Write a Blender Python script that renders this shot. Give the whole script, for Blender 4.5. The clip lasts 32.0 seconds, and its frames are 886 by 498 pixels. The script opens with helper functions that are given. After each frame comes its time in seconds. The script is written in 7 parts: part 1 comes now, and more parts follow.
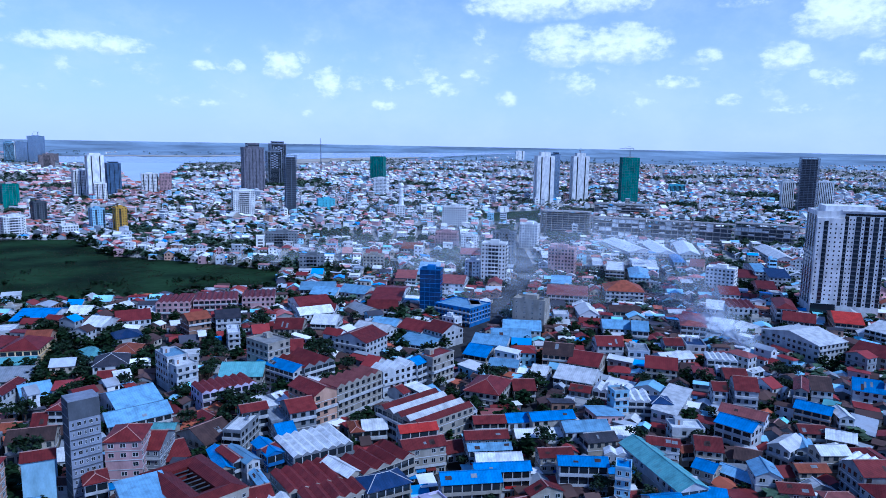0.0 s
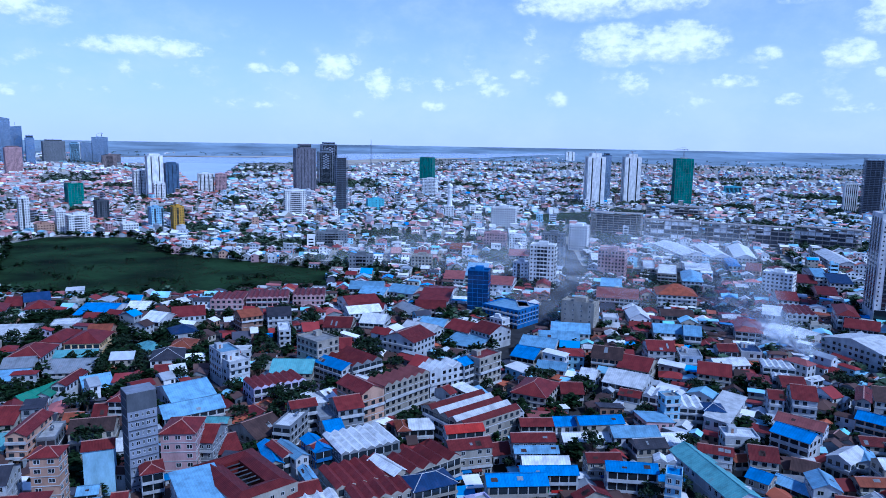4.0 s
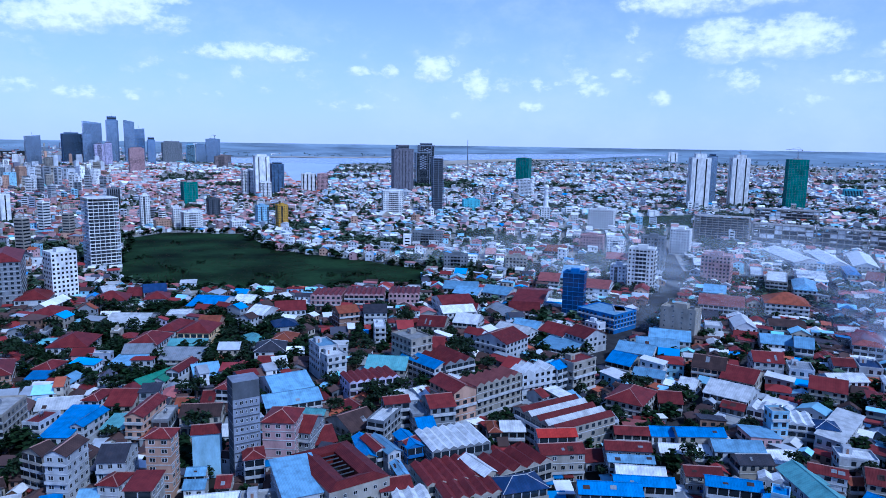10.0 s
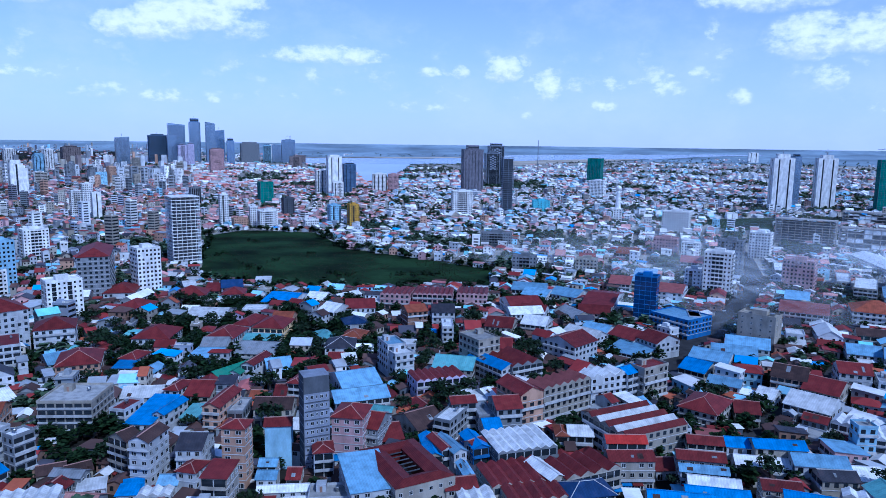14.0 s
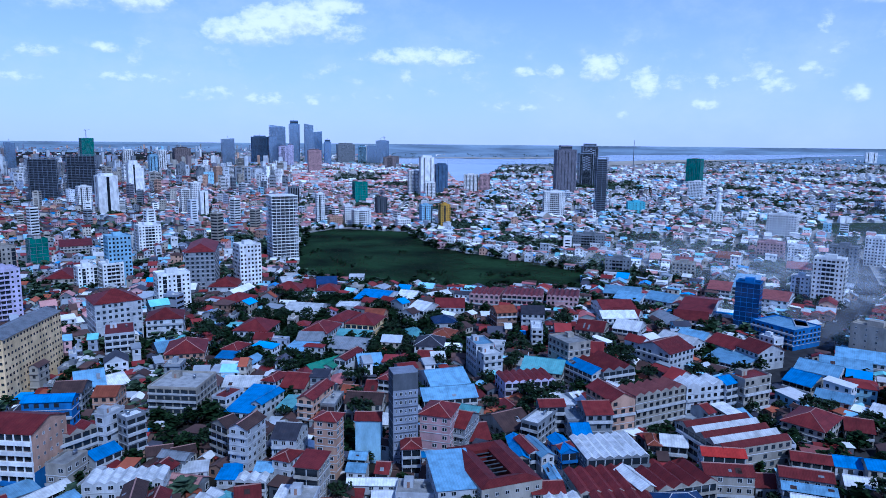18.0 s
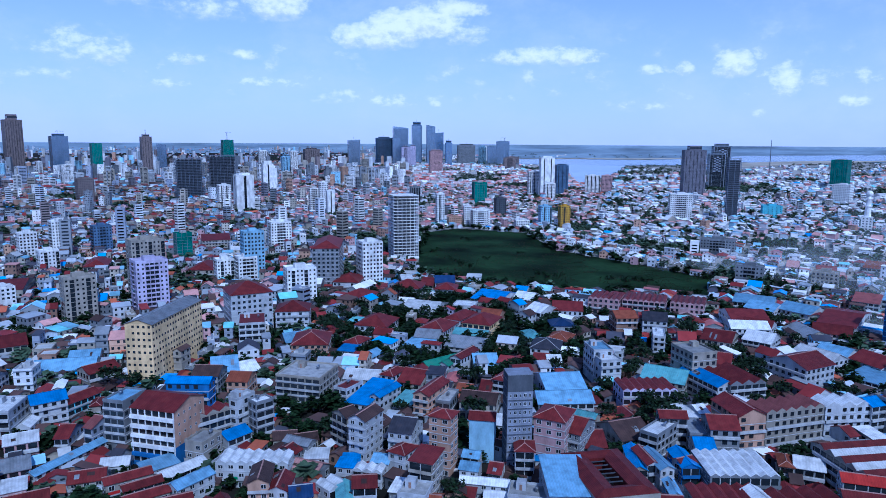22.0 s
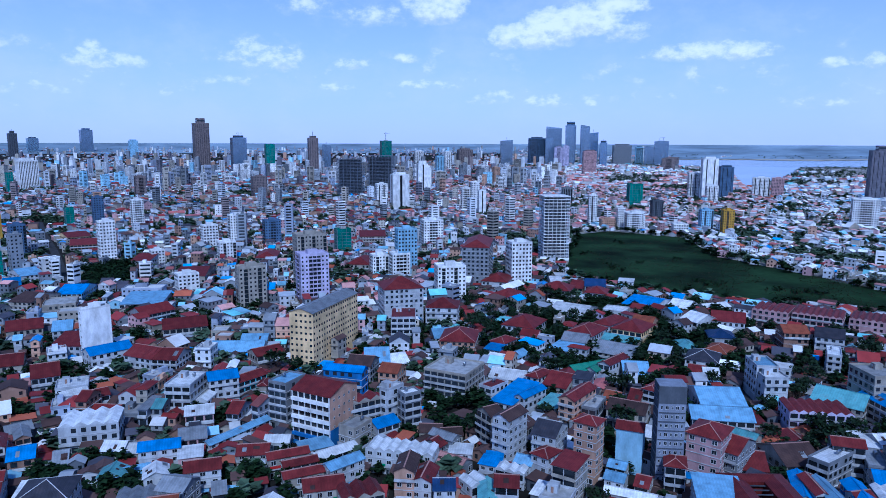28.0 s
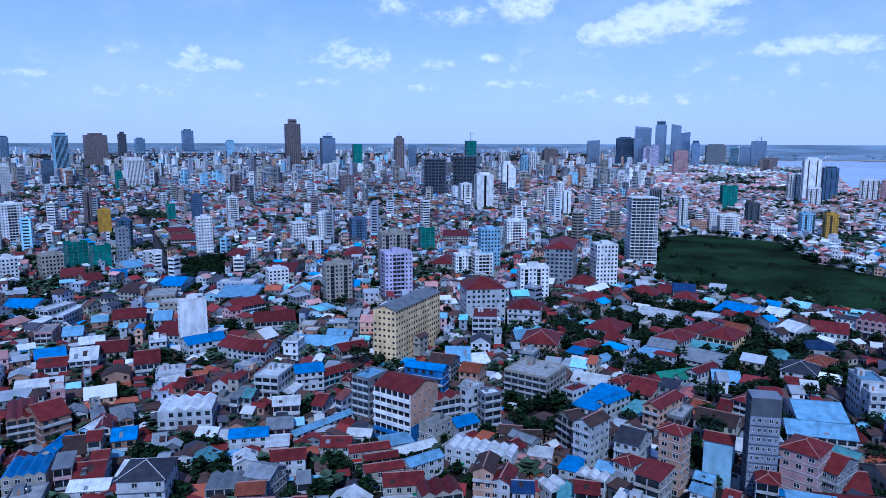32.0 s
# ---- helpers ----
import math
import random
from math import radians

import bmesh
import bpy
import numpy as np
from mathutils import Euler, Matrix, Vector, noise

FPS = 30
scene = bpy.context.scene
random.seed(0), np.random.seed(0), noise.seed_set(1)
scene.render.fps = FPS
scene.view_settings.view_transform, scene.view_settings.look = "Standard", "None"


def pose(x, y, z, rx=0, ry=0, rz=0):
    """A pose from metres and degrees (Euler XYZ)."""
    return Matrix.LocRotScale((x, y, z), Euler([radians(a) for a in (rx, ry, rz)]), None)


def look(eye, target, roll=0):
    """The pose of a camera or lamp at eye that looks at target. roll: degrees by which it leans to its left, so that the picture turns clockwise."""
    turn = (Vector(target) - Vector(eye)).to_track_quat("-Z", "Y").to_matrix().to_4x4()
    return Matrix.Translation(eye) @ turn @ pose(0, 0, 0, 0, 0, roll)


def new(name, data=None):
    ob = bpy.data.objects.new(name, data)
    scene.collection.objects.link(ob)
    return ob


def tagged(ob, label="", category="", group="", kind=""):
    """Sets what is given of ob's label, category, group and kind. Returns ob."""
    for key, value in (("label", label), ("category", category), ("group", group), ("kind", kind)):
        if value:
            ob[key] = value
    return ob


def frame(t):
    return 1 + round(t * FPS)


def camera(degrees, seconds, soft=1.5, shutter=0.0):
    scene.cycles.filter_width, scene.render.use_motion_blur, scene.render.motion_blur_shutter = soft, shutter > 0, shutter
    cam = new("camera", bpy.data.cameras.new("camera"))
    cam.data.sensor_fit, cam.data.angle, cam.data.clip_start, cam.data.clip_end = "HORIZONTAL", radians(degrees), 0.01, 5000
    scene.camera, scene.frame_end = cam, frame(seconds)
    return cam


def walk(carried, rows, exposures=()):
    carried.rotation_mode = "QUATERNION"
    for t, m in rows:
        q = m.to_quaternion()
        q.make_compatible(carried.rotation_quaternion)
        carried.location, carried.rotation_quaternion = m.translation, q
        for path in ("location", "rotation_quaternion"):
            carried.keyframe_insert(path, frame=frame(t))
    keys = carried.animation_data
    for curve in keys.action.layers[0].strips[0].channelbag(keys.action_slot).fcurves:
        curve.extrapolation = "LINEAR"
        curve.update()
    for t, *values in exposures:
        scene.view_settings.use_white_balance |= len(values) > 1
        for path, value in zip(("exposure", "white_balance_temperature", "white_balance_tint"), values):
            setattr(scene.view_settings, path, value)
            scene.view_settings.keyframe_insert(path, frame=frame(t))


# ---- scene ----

EXPOSURES = [(0, 0.17, 4600, 9), (32, -0.07, 4600, 9)]
# ---- camera ----
cam = camera(65.74, 32.0, soft=0.8)
PATH = [
    (0, look((0, 0, 120), (274.26, 949.68, -31.30), 1.01)),
    (1, look((0, 0, 120), (261.25, 953.31, -31.47), 0.99)),
    (2, look((0, 0, 120), (245.60, 957.52, -31.14), 1.02)),
    (3, look((0, 0, 120), (228.01, 961.87, -31.06), 1.02)),
    (3.5, look((0, 0, 120), (217.35, 964.31, -31.22), 0.99)),
    (5.5, look((0, 0, 120), (171.16, 973.46, -31.94), 1.01)),
    (6, look((0, 0, 120), (159.68, 975.36, -32.21), 0.99)),
    (7, look((0, 0, 120), (136.95, 978.75, -32.65), 0.98)),
    (8, look((0, 0, 120), (114.10, 981.78, -31.97), 0.95)),
    (9, look((0, 0, 120), (91.22, 984.13, -32.22), 0.86)),
    (10, look((0, 0, 120), (69.73, 985.84, -32.50), 0.86)),
    (11, look((0, 0, 120), (46.82, 987.18, -32.57), 0.85)),
    (12, look((0, 0, 120), (24.41, 987.96, -32.76), 0.82)),
    (13, look((0, 0, 120), (-1.31, 988.21, -33.07), 0.76)),
    (14, look((0, 0, 120), (-30.23, 987.71, -33.32), 0.74)),
    (14.5, look((0, 0, 120), (-44.36, 987.15, -33.54), 0.71)),
    (16.5, look((0, 0, 120), (-102.32, 982.79, -33.78), 0.64)),
    (17, look((0, 0, 120), (-118.28, 981.02, -33.64), 0.59)),
    (17.5, look((0, 0, 120), (-138.63, 978.32, -33.89), 0.58)),
    (18, look((0, 0, 120), (-160.92, 974.86, -34.11), 0.53)),
    (19, look((0, 0, 120), (-204.28, 966.68, -34.27), 0.47)),
    (20, look((0, 0, 120), (-247.41, 956.53, -34.40), 0.42)),
    (21, look((0, 0, 120), (-288.21, 944.98, -34.73), 0.37)),
    (22, look((0, 0, 120), (-326.92, 932.34, -34.49), 0.34)),
    (23, look((0, 0, 120), (-364.40, 918.31, -34.67), 0.34)),
    (24, look((0, 0, 120), (-399.40, 903.61, -34.81), 0.24)),
    (25, look((0, 0, 120), (-431.26, 888.82, -34.96), 0.22)),
    (25.5, look((0, 0, 120), (-446.90, 881.03, -35.14), 0.20)),
    (27.5, look((0, 0, 120), (-507.46, 847.60, -35.09), 0.18)),
    (28, look((0, 0, 120), (-522.21, 838.62, -34.99), 0.19)),
    (29, look((0, 0, 120), (-549.37, 821.04, -35.20), 0.16)),
    (30, look((0, 0, 120), (-575.08, 803.28, -35.00), 0.17)),
    (31, look((0, 0, 120), (-598.08, 786.28, -35.14), 0.16)),
    (32, look((0, 0, 120), (-620.52, 768.67, -35.22), 0.16)),
]
walk(cam, PATH, EXPOSURES)
# ---- world, sun ----
world = bpy.data.worlds.new("world")
scene.world = world
world.use_nodes = True
SUN_ELEV, SUN_AZ = 47.0, -142.0          # degrees; azimuth to the left from +y


def sky_nodes():
    nt = world.node_tree
    nt.nodes.clear()
    out = nt.nodes.new("ShaderNodeOutputWorld")
    bg = nt.nodes.new("ShaderNodeBackground")
    sky = nt.nodes.new("ShaderNodeTexSky")
    sky.sky_type = "NISHITA"
    sky.sun_disc = False
    sky.sun_elevation = radians(SUN_ELEV)
    sky.sun_rotation = radians(-SUN_AZ)
    sky.altitude, sky.air_density, sky.dust_density, sky.ozone_density = 50, 1.0, 0.6, 2.0
    co = nt.nodes.new("ShaderNodeTexCoord")
    sep = nt.nodes.new("ShaderNodeSeparateXYZ")
    nt.links.new(co.outputs["Generated"], sep.inputs[0])

    def math_node(op, a, b=None, c=None):
        n = nt.nodes.new("ShaderNodeMath")
        n.operation = op
        for k, v in enumerate((a, b, c)):
            if v is None:
                continue
            if isinstance(v, (int, float)):
                n.inputs[k].default_value = v
            else:
                nt.links.new(v, n.inputs[k])
        return n.outputs[0]

    # azimuth (to the left from +y) and height above the horizon
    az = math_node("ARCTAN2", math_node("MULTIPLY", sep.outputs[0], -1.0), sep.outputs[1])
    el = sep.outputs[2]
    # cumulus: soft ellipses broken up by noise
    comb = nt.nodes.new("ShaderNodeCombineXYZ")
    nt.links.new(az, comb.inputs[0])
    nt.links.new(math_node("MULTIPLY", el, 1.5), comb.inputs[1])

    def noise_node(scale, detail, rough, off):
        n = nt.nodes.new("ShaderNodeTexNoise")
        n.inputs["Scale"].default_value, n.inputs["Detail"].default_value, n.inputs["Roughness"].default_value = scale, detail, rough
        mp = nt.nodes.new("ShaderNodeMapping")
        mp.inputs["Location"].default_value = off
        nt.links.new(comb.outputs[0], mp.inputs[0])
        nt.links.new(mp.outputs[0], n.inputs["Vector"])
        return n.outputs["Fac"]

    fine = noise_node(26.0, 8.0, 0.6, (3.1, 0.4, 0.0))
    broad = noise_node(6.0, 7.0, 0.62, (9.7, 2.0, 1.0))
    total = lean = mass = None
    for a, e, wa, we, strength in CLOUDS:
        da = math_node("DIVIDE", math_node("SUBTRACT", az, radians(a)), radians(wa * 1.5))
        de = math_node("DIVIDE", math_node("SUBTRACT", el, math.sin(radians(e))), math.sin(radians(we * 1.55)))
        # flat bases: a cloud falls off faster below its middle than above
        dv = math_node("MAXIMUM", math_node("MULTIPLY", de, 0.85), math_node("MULTIPLY", de, -1.5))
        r2 = math_node("ADD", math_node("MULTIPLY", da, da), math_node("MULTIPLY", dv, dv))
        blob = math_node("MULTIPLY", math_node("SUBTRACT", 1.0, r2), strength)
        blob = math_node("MAXIMUM", blob, 0.0)
        total = blob if total is None else math_node("MAXIMUM", total, blob)
        mass = blob if mass is None else math_node("ADD", mass, blob)
        tilt = math_node("MULTIPLY", blob, de)
        lean = tilt if lean is None else math_node("ADD", lean, tilt)
    grain = noise_node(75.0, 5.0, 0.55, (1.7, 5.0, 2.0))
    dens = math_node("ADD", math_node("MULTIPLY", total, 0.86), math_node("ADD", math_node("MULTIPLY", math_node("SUBTRACT", fine, 0.52), 3.0), math_node("MULTIPLY", math_node("SUBTRACT", grain, 0.5), 1.3)))
    ramp = nt.nodes.new("ShaderNodeMapRange")
    ramp.interpolation_type = "SMOOTHSTEP"
    ramp.inputs["From Min"].default_value, ramp.inputs["From Max"].default_value = -0.1, 1.5
    nt.links.new(dens, ramp.inputs[0])
    gate = math_node("MULTIPLY", ramp.outputs[0], math_node("MINIMUM", math_node("MULTIPLY", total, 1.6), 1.0))

    def ramp_of(value, lo, hi, top):
        n = nt.nodes.new("ShaderNodeMapRange")
        n.interpolation_type = "SMOOTHSTEP"
        n.inputs["From Min"].default_value, n.inputs["From Max"].default_value, n.inputs["To Max"].default_value = lo, hi, top
        nt.links.new(value, n.inputs[0])
        return n.outputs[0]

    veil = math_node("MULTIPLY", ramp_of(broad, 0.40, 0.72, 0.42), math_node("SUBTRACT", 1.0, ramp_of(el, 0.2, 0.6, 1.0)))
    # scattered small puffs low in the sky
    band = math_node("MULTIPLY", ramp_of(el, 0.035, 0.07, 1.0), math_node("SUBTRACT", 1.0, ramp_of(el, 0.10, 0.2, 1.0)))
    puffs = math_node("MULTIPLY", math_node("MULTIPLY", ramp_of(noise_node(24.0, 5.0, 0.55, (4.4, 1.3, 6.0)), 0.50, 0.70, 0.6), band), ramp_of(broad, 0.35, 0.6, 1.0))
    cover = math_node("MAXIMUM", math_node("MULTIPLY", gate, 0.85), math_node("MAXIMUM", veil, puffs))
    # lit tops, lilac-grey undersides
    under = math_node("ADD", math_node("DIVIDE", lean, math_node("ADD", mass, 0.05)), math_node("MULTIPLY", math_node("SUBTRACT", grain, 0.5), 1.6))
    lit = math_node("MULTIPLY", ramp_of(under, -0.45, 0.3, 1.0), ramp_of(math_node("MAXIMUM", gate, puffs), 0.1, 0.55, 1.0))
    tone = nt.nodes.new("ShaderNodeMix")
    tone.data_type = "RGBA"
    nt.links.new(lit, tone.inputs[0])
    tone.inputs[6].default_value, tone.inputs[7].default_value = CLOUD_SHADE, CLOUD_RGB
    # pale humid air low over the land
    low = nt.nodes.new("ShaderNodeMapRange")
    low.inputs["From Min"].default_value, low.inputs["From Max"].default_value = -0.01, 0.34
    low.inputs["To Min"].default_value, low.inputs["To Max"].default_value = 1.0, 0.0
    nt.links.new(el, low.inputs[0])
    tint = nt.nodes.new("ShaderNodeMix")
    tint.data_type = "RGBA"
    tint.blend_type = "MULTIPLY"
    tint.inputs[0].default_value = 1.0
    nt.links.new(sky.outputs[0], tint.inputs[6])
    tint.inputs[7].default_value = SKY_TINT
    hz = nt.nodes.new("ShaderNodeMix")
    hz.data_type = "RGBA"
    nt.links.new(math_node("MULTIPLY", low.outputs[0], HAZE_LOW), hz.inputs[0])
    nt.links.new(tint.outputs[2], hz.inputs[6])
    hz.inputs[7].default_value = HAZE_RGB
    mix = nt.nodes.new("ShaderNodeMix")
    mix.data_type = "RGBA"
    nt.links.new(cover, mix.inputs[0])
    nt.links.new(hz.outputs[2], mix.inputs[6])
    nt.links.new(tone.outputs[2], mix.inputs[7])
    nt.links.new(mix.outputs[2], bg.inputs[0])
    bg.inputs[1].default_value = SKY_STRENGTH
    nt.links.new(bg.outputs[0], out.inputs[0])


SKY_STRENGTH = 0.089
SKY_TINT = (0.92, 1.0, 1.30, 1)
HAZE_LOW, HAZE_RGB = 0.8, (6.7, 7.35, 11.9, 1)
CLOUD_RGB, CLOUD_SHADE = (11.4, 11.0, 11.7, 1), (7.7, 7.9, 11.2, 1)
# azimuth, height, half width, half height (degrees), weight
CLOUDS = [
    (10.8, 6.4, 3.0, 0.6, 1.2),
    (3.2, 5.5, 1.2, 0.4, 0.9),
    (0.5, 5.5, 0.7, 0.6, 1.1),
    (-3.0, 5.6, 1.4, 1.0, 1.6),
    (-6.6, 4.2, 1.1, 1.3, 1.1),
    (-9.3, 4.6, 1.5, 0.8, 0.8),
    (-11.6, 4.5, 1.1, 0.7, 0.8),
    (-5.0, 2.2, 0.5, 0.4, 0.8),
    (-10.9, 2.9, 1.2, 0.5, 0.7),
    (-15.9, 4.1, 1.2, 0.8, 1),
    (-18.0, 5.5, 0.7, 0.4, 1.1),
    (-21.0, 3.5, 0.8, 0.6, 1.2),
    (-18.8, 8.3, 0.6, 0.9, 0.7),
    (-22.8, 10.7, 4.2, 1.2, 1.7),
    (-28.1, 11.0, 3.8, 1.0, 1.6),
    (-25.6, 7.4, 2.7, 1.4, 1.6),
    (-30.2, 7.5, 3.0, 1.4, 1.6),
    (-26.9, 4.7, 1.2, 1.0, 1.0),
    (-34.2, 4.9, 2.1, 0.7, 0.8),
    (-36.5, 6.7, 1.0, 0.6, 0.9),
    (-41.9, 6.4, 1.8, 0.9, 1.4),
    (-38.1, 3.5, 0.9, 0.5, 1.2),
    (-45.1, 4.7, 1.4, 0.9, 0.9),
    (-42.4, 2.9, 2.2, 0.5, 0.7),
    (-45.4, 8.9, 2.8, 1.5, 1.8),
    (-47.5, 6.3, 1.1, 0.7, 1.1),
    (-39.1, 10.6, 2.3, 0.5, 0.7),
    (-30.3, 2.7, 1.3, 0.5, 0.7),
    (25.0, 8.0, 3.1, 1.0, 1.7),
    (21.3, 9.1, 3.8, 1.2, 1.8),
    (17.7, 8.4, 1.8, 1.0, 1.1),
    (18.8, 10.2, 2.5, 0.7, 1.4),
    (11.3, 6.6, 4.1, 0.7, 1.4),
    (23.5, 3.1, 1.7, 0.6, 1.0),
    (20.1, 3.0, 0.8, 0.3, 0.8),
    (13.9, 3.4, 0.7, 0.3, 0.7),
    (10.5, 4.0, 1.5, 0.5, 0.6),
    (4.1, 2.8, 2.8, 0.6, 0.6),
    (32.5, 10.3, 2.3, 1.3, 1.6),
    (37.4, 9.7, 4.7, 1.0, 0.7),
    (46.2, 6.3, 3.0, 1.4, 0.95),
    (39.2, 6.0, 1.8, 0.5, 0.9),
    (35.0, 6.5, 1.0, 0.4, 1.0),
    (41.0, 4.2, 2.5, 0.5, 0.6),
    (33.9, 4.5, 1.9, 0.4, 0.9),
    (30.1, 4.7, 1.4, 0.6, 0.6),
    (28.3, 3.3, 1.8, 0.5, 0.6),
    (21.9, 3.2, 2.8, 0.6, 0.6),
    (57.9, 5.6, 2.8, 0.6, 1.2),
    (58.3, 6.3, 1.0, 0.6, 1.2),
    (69.6, 4.5, 1.9, 0.4, 0.7),
    (42.8, 10.4, 3.2, 1.0, 0.7),
    (49.6, 4.5, 2.2, 0.5, 0.6),
    (30.9, 4.4, 2.7, 0.5, 0.7),
    (64.2, 2.4, 2.3, 0.4, 0.5),
]
sky_nodes()

sun = new("sun", bpy.data.lights.new("sun", "SUN"))
sun.data.energy, sun.data.angle, sun.data.color = 2.7, radians(2.0), (1.0, 0.97, 0.94)
_s = Vector((-math.sin(radians(SUN_AZ)) * math.cos(radians(SUN_ELEV)), math.cos(radians(SUN_AZ)) * math.cos(radians(SUN_ELEV)), math.sin(radians(SUN_ELEV))))
sun.matrix_world = look(_s * 400, (0, 0, 0))


# ---- materials ----
def material(name, rgb, rough=0.8, metal=0.0, spread=0.12, stain=0.25, scale=0.35, bump=0.15, ribs=0.0, rust=0.0, random_by="object", across="X"):
    """Base colour varied by thing, by broad stains and by fine grain; ribs: spacing of a metal sheet's corrugation in metres."""
    m = bpy.data.materials.new(name)
    m.use_nodes = True
    nt = m.node_tree
    b = nt.nodes["Principled BSDF"]
    b.inputs["Roughness"].default_value, b.inputs["Metallic"].default_value = rough, metal
    b.inputs["Specular IOR Level"].default_value = 0.5 if rough < 0.4 else 0.22 if rough < 0.8 else 0.06
    co = nt.nodes.new("ShaderNodeTexCoord")
    big = nt.nodes.new("ShaderNodeTexNoise")
    big.inputs["Scale"].default_value, big.inputs["Detail"].default_value = scale, 6.0
    fine = nt.nodes.new("ShaderNodeTexNoise")
    fine.inputs["Scale"].default_value, fine.inputs["Detail"].default_value = scale * 9, 4.0
    mp = nt.nodes.new("ShaderNodeMapping")
    mp.inputs["Scale"].default_value = (1.0, 1.0, 0.45)
    nt.links.new(co.outputs["Object"], mp.inputs[0])
    for n in (big, fine):
        nt.links.new(mp.outputs[0], n.inputs["Vector"])
    if random_by == "object":
        rnd = nt.nodes.new("ShaderNodeObjectInfo").outputs["Random"]
    else:
        rnd = nt.nodes.new("ShaderNodeNewGeometry").outputs["Random Per Island"]
    hsv = nt.nodes.new("ShaderNodeHueSaturation")
    hsv.inputs["Color"].default_value = (*rgb, 1)
    val = nt.nodes.new("ShaderNodeMapRange")
    val.inputs["To Min"].default_value, val.inputs["To Max"].default_value = 1 - spread, 1 + spread
    nt.links.new(rnd, val.inputs[0])
    nt.links.new(val.outputs[0], hsv.inputs["Value"])
    mul = nt.nodes.new("ShaderNodeMix")
    mul.data_type, mul.blend_type = "RGBA", "MULTIPLY"
    mul.inputs[0].default_value = 1.0
    st = nt.nodes.new("ShaderNodeMapRange")
    st.inputs["From Min"].default_value, st.inputs["From Max"].default_value = 0.32, 0.62
    st.inputs["To Min"].default_value, st.inputs["To Max"].default_value = 1 - stain, 1.0
    nt.links.new(big.outputs["Fac"], st.inputs[0])
    gr = nt.nodes.new("ShaderNodeMapRange")
    gr.inputs["To Min"].default_value, gr.inputs["To Max"].default_value = 1 - stain * 0.6, 1 + stain * 0.35
    nt.links.new(fine.outputs["Fac"], gr.inputs[0])
    prod = nt.nodes.new("ShaderNodeMath")
    prod.operation = "MULTIPLY"
    nt.links.new(st.outputs[0], prod.inputs[0])
    nt.links.new(gr.outputs[0], prod.inputs[1])
    nt.links.new(hsv.outputs[0], mul.inputs[6])
    nt.links.new(prod.outputs[0], mul.inputs[7])
    colour = mul.outputs[2]
    if rust > 0:
        rm = nt.nodes.new("ShaderNodeMapRange")
        rm.inputs["From Min"].default_value, rm.inputs["From Max"].default_value = 0.56, 0.70
        rm.inputs["To Max"].default_value = rust
        nt.links.new(big.outputs["Fac"], rm.inputs[0])
        rx = nt.nodes.new("ShaderNodeMix")
        rx.data_type = "RGBA"
        rx.inputs[7].default_value = (0.13, 0.065, 0.04, 1)
        nt.links.new(rm.outputs[0], rx.inputs[0])
        nt.links.new(colour, rx.inputs[6])
        colour = rx.outputs[2]
    if ribs > 0:
        sheet = nt.nodes.new("ShaderNodeTexWave")
        sheet.inputs["Scale"].default_value, sheet.inputs["Distortion"].default_value, sheet.inputs["Detail"].default_value = 0.314 / 1.0, 1.5, 2.0
        sheet.bands_direction = across
        nt.links.new(co.outputs["Object"], sheet.inputs["Vector"])
        sm = nt.nodes.new("ShaderNodeMapRange")
        sm.inputs["To Min"].default_value, sm.inputs["To Max"].default_value = 0.92, 1.03
        nt.links.new(sheet.outputs["Fac"], sm.inputs[0])
        mx = nt.nodes.new("ShaderNodeMix")
        mx.data_type, mx.blend_type = "RGBA", "MULTIPLY"
        mx.inputs[0].default_value = 1.0
        nt.links.new(colour, mx.inputs[6])
        nt.links.new(sm.outputs[0], mx.inputs[7])
        colour = mx.outputs[2]
    nt.links.new(colour, b.inputs["Base Color"])
    bp = nt.nodes.new("ShaderNodeBump")
    bp.inputs["Strength"].default_value = bump
    bp.inputs["Distance"].default_value = 0.05
    src = fine.outputs["Fac"]
    if ribs > 0:
        wv = nt.nodes.new("ShaderNodeTexWave")
        wv.inputs["Scale"].default_value = 0.314 / ribs
        wv.bands_direction = across
        nt.links.new(co.outputs["Object"], wv.inputs["Vector"])
        src = wv.outputs["Fac"]
        bp.inputs["Strength"].default_value = 0.5
    nt.links.new(src, bp.inputs["Height"])
    nt.links.new(bp.outputs[0], b.inputs["Normal"])
    return m


WALLS = {
    "h": ("bright white", (0.80, 0.80, 0.80)), "q": ("blue-grey", (0.30, 0.33, 0.41)), "s": ("slate grey", (0.20, 0.23, 0.29)), "w": ("white", (0.48, 0.50, 0.535)), "c": ("cream", (0.345, 0.32, 0.28)), "g": ("grey", (0.21, 0.225, 0.25)),
    "p": ("pink", (0.50, 0.32, 0.33)), "o": ("peach", (0.46, 0.29, 0.21)), "y": ("yellow", (0.78, 0.57, 0.31)),
    "b": ("blue", (0.05, 0.17, 0.45)), "l": ("pale blue", (0.34, 0.55, 0.72)), "v": ("lilac", (0.50, 0.46, 0.62)),
    "n": ("brown", (0.27, 0.17, 0.13)), "d": ("dark grey", (0.09, 0.10, 0.12)), "a": ("aqua", (0.17, 0.50, 0.60)),
    "u": ("grey-brown", (0.17, 0.165, 0.20)), "x": ("dusky brown", (0.22, 0.18, 0.18)), "t": ("green netting", (0.02, 0.17, 0.13)), "k": ("ochre", (0.55, 0.32, 0.05)), "m": ("slate blue", (0.10, 0.16, 0.27)),
}
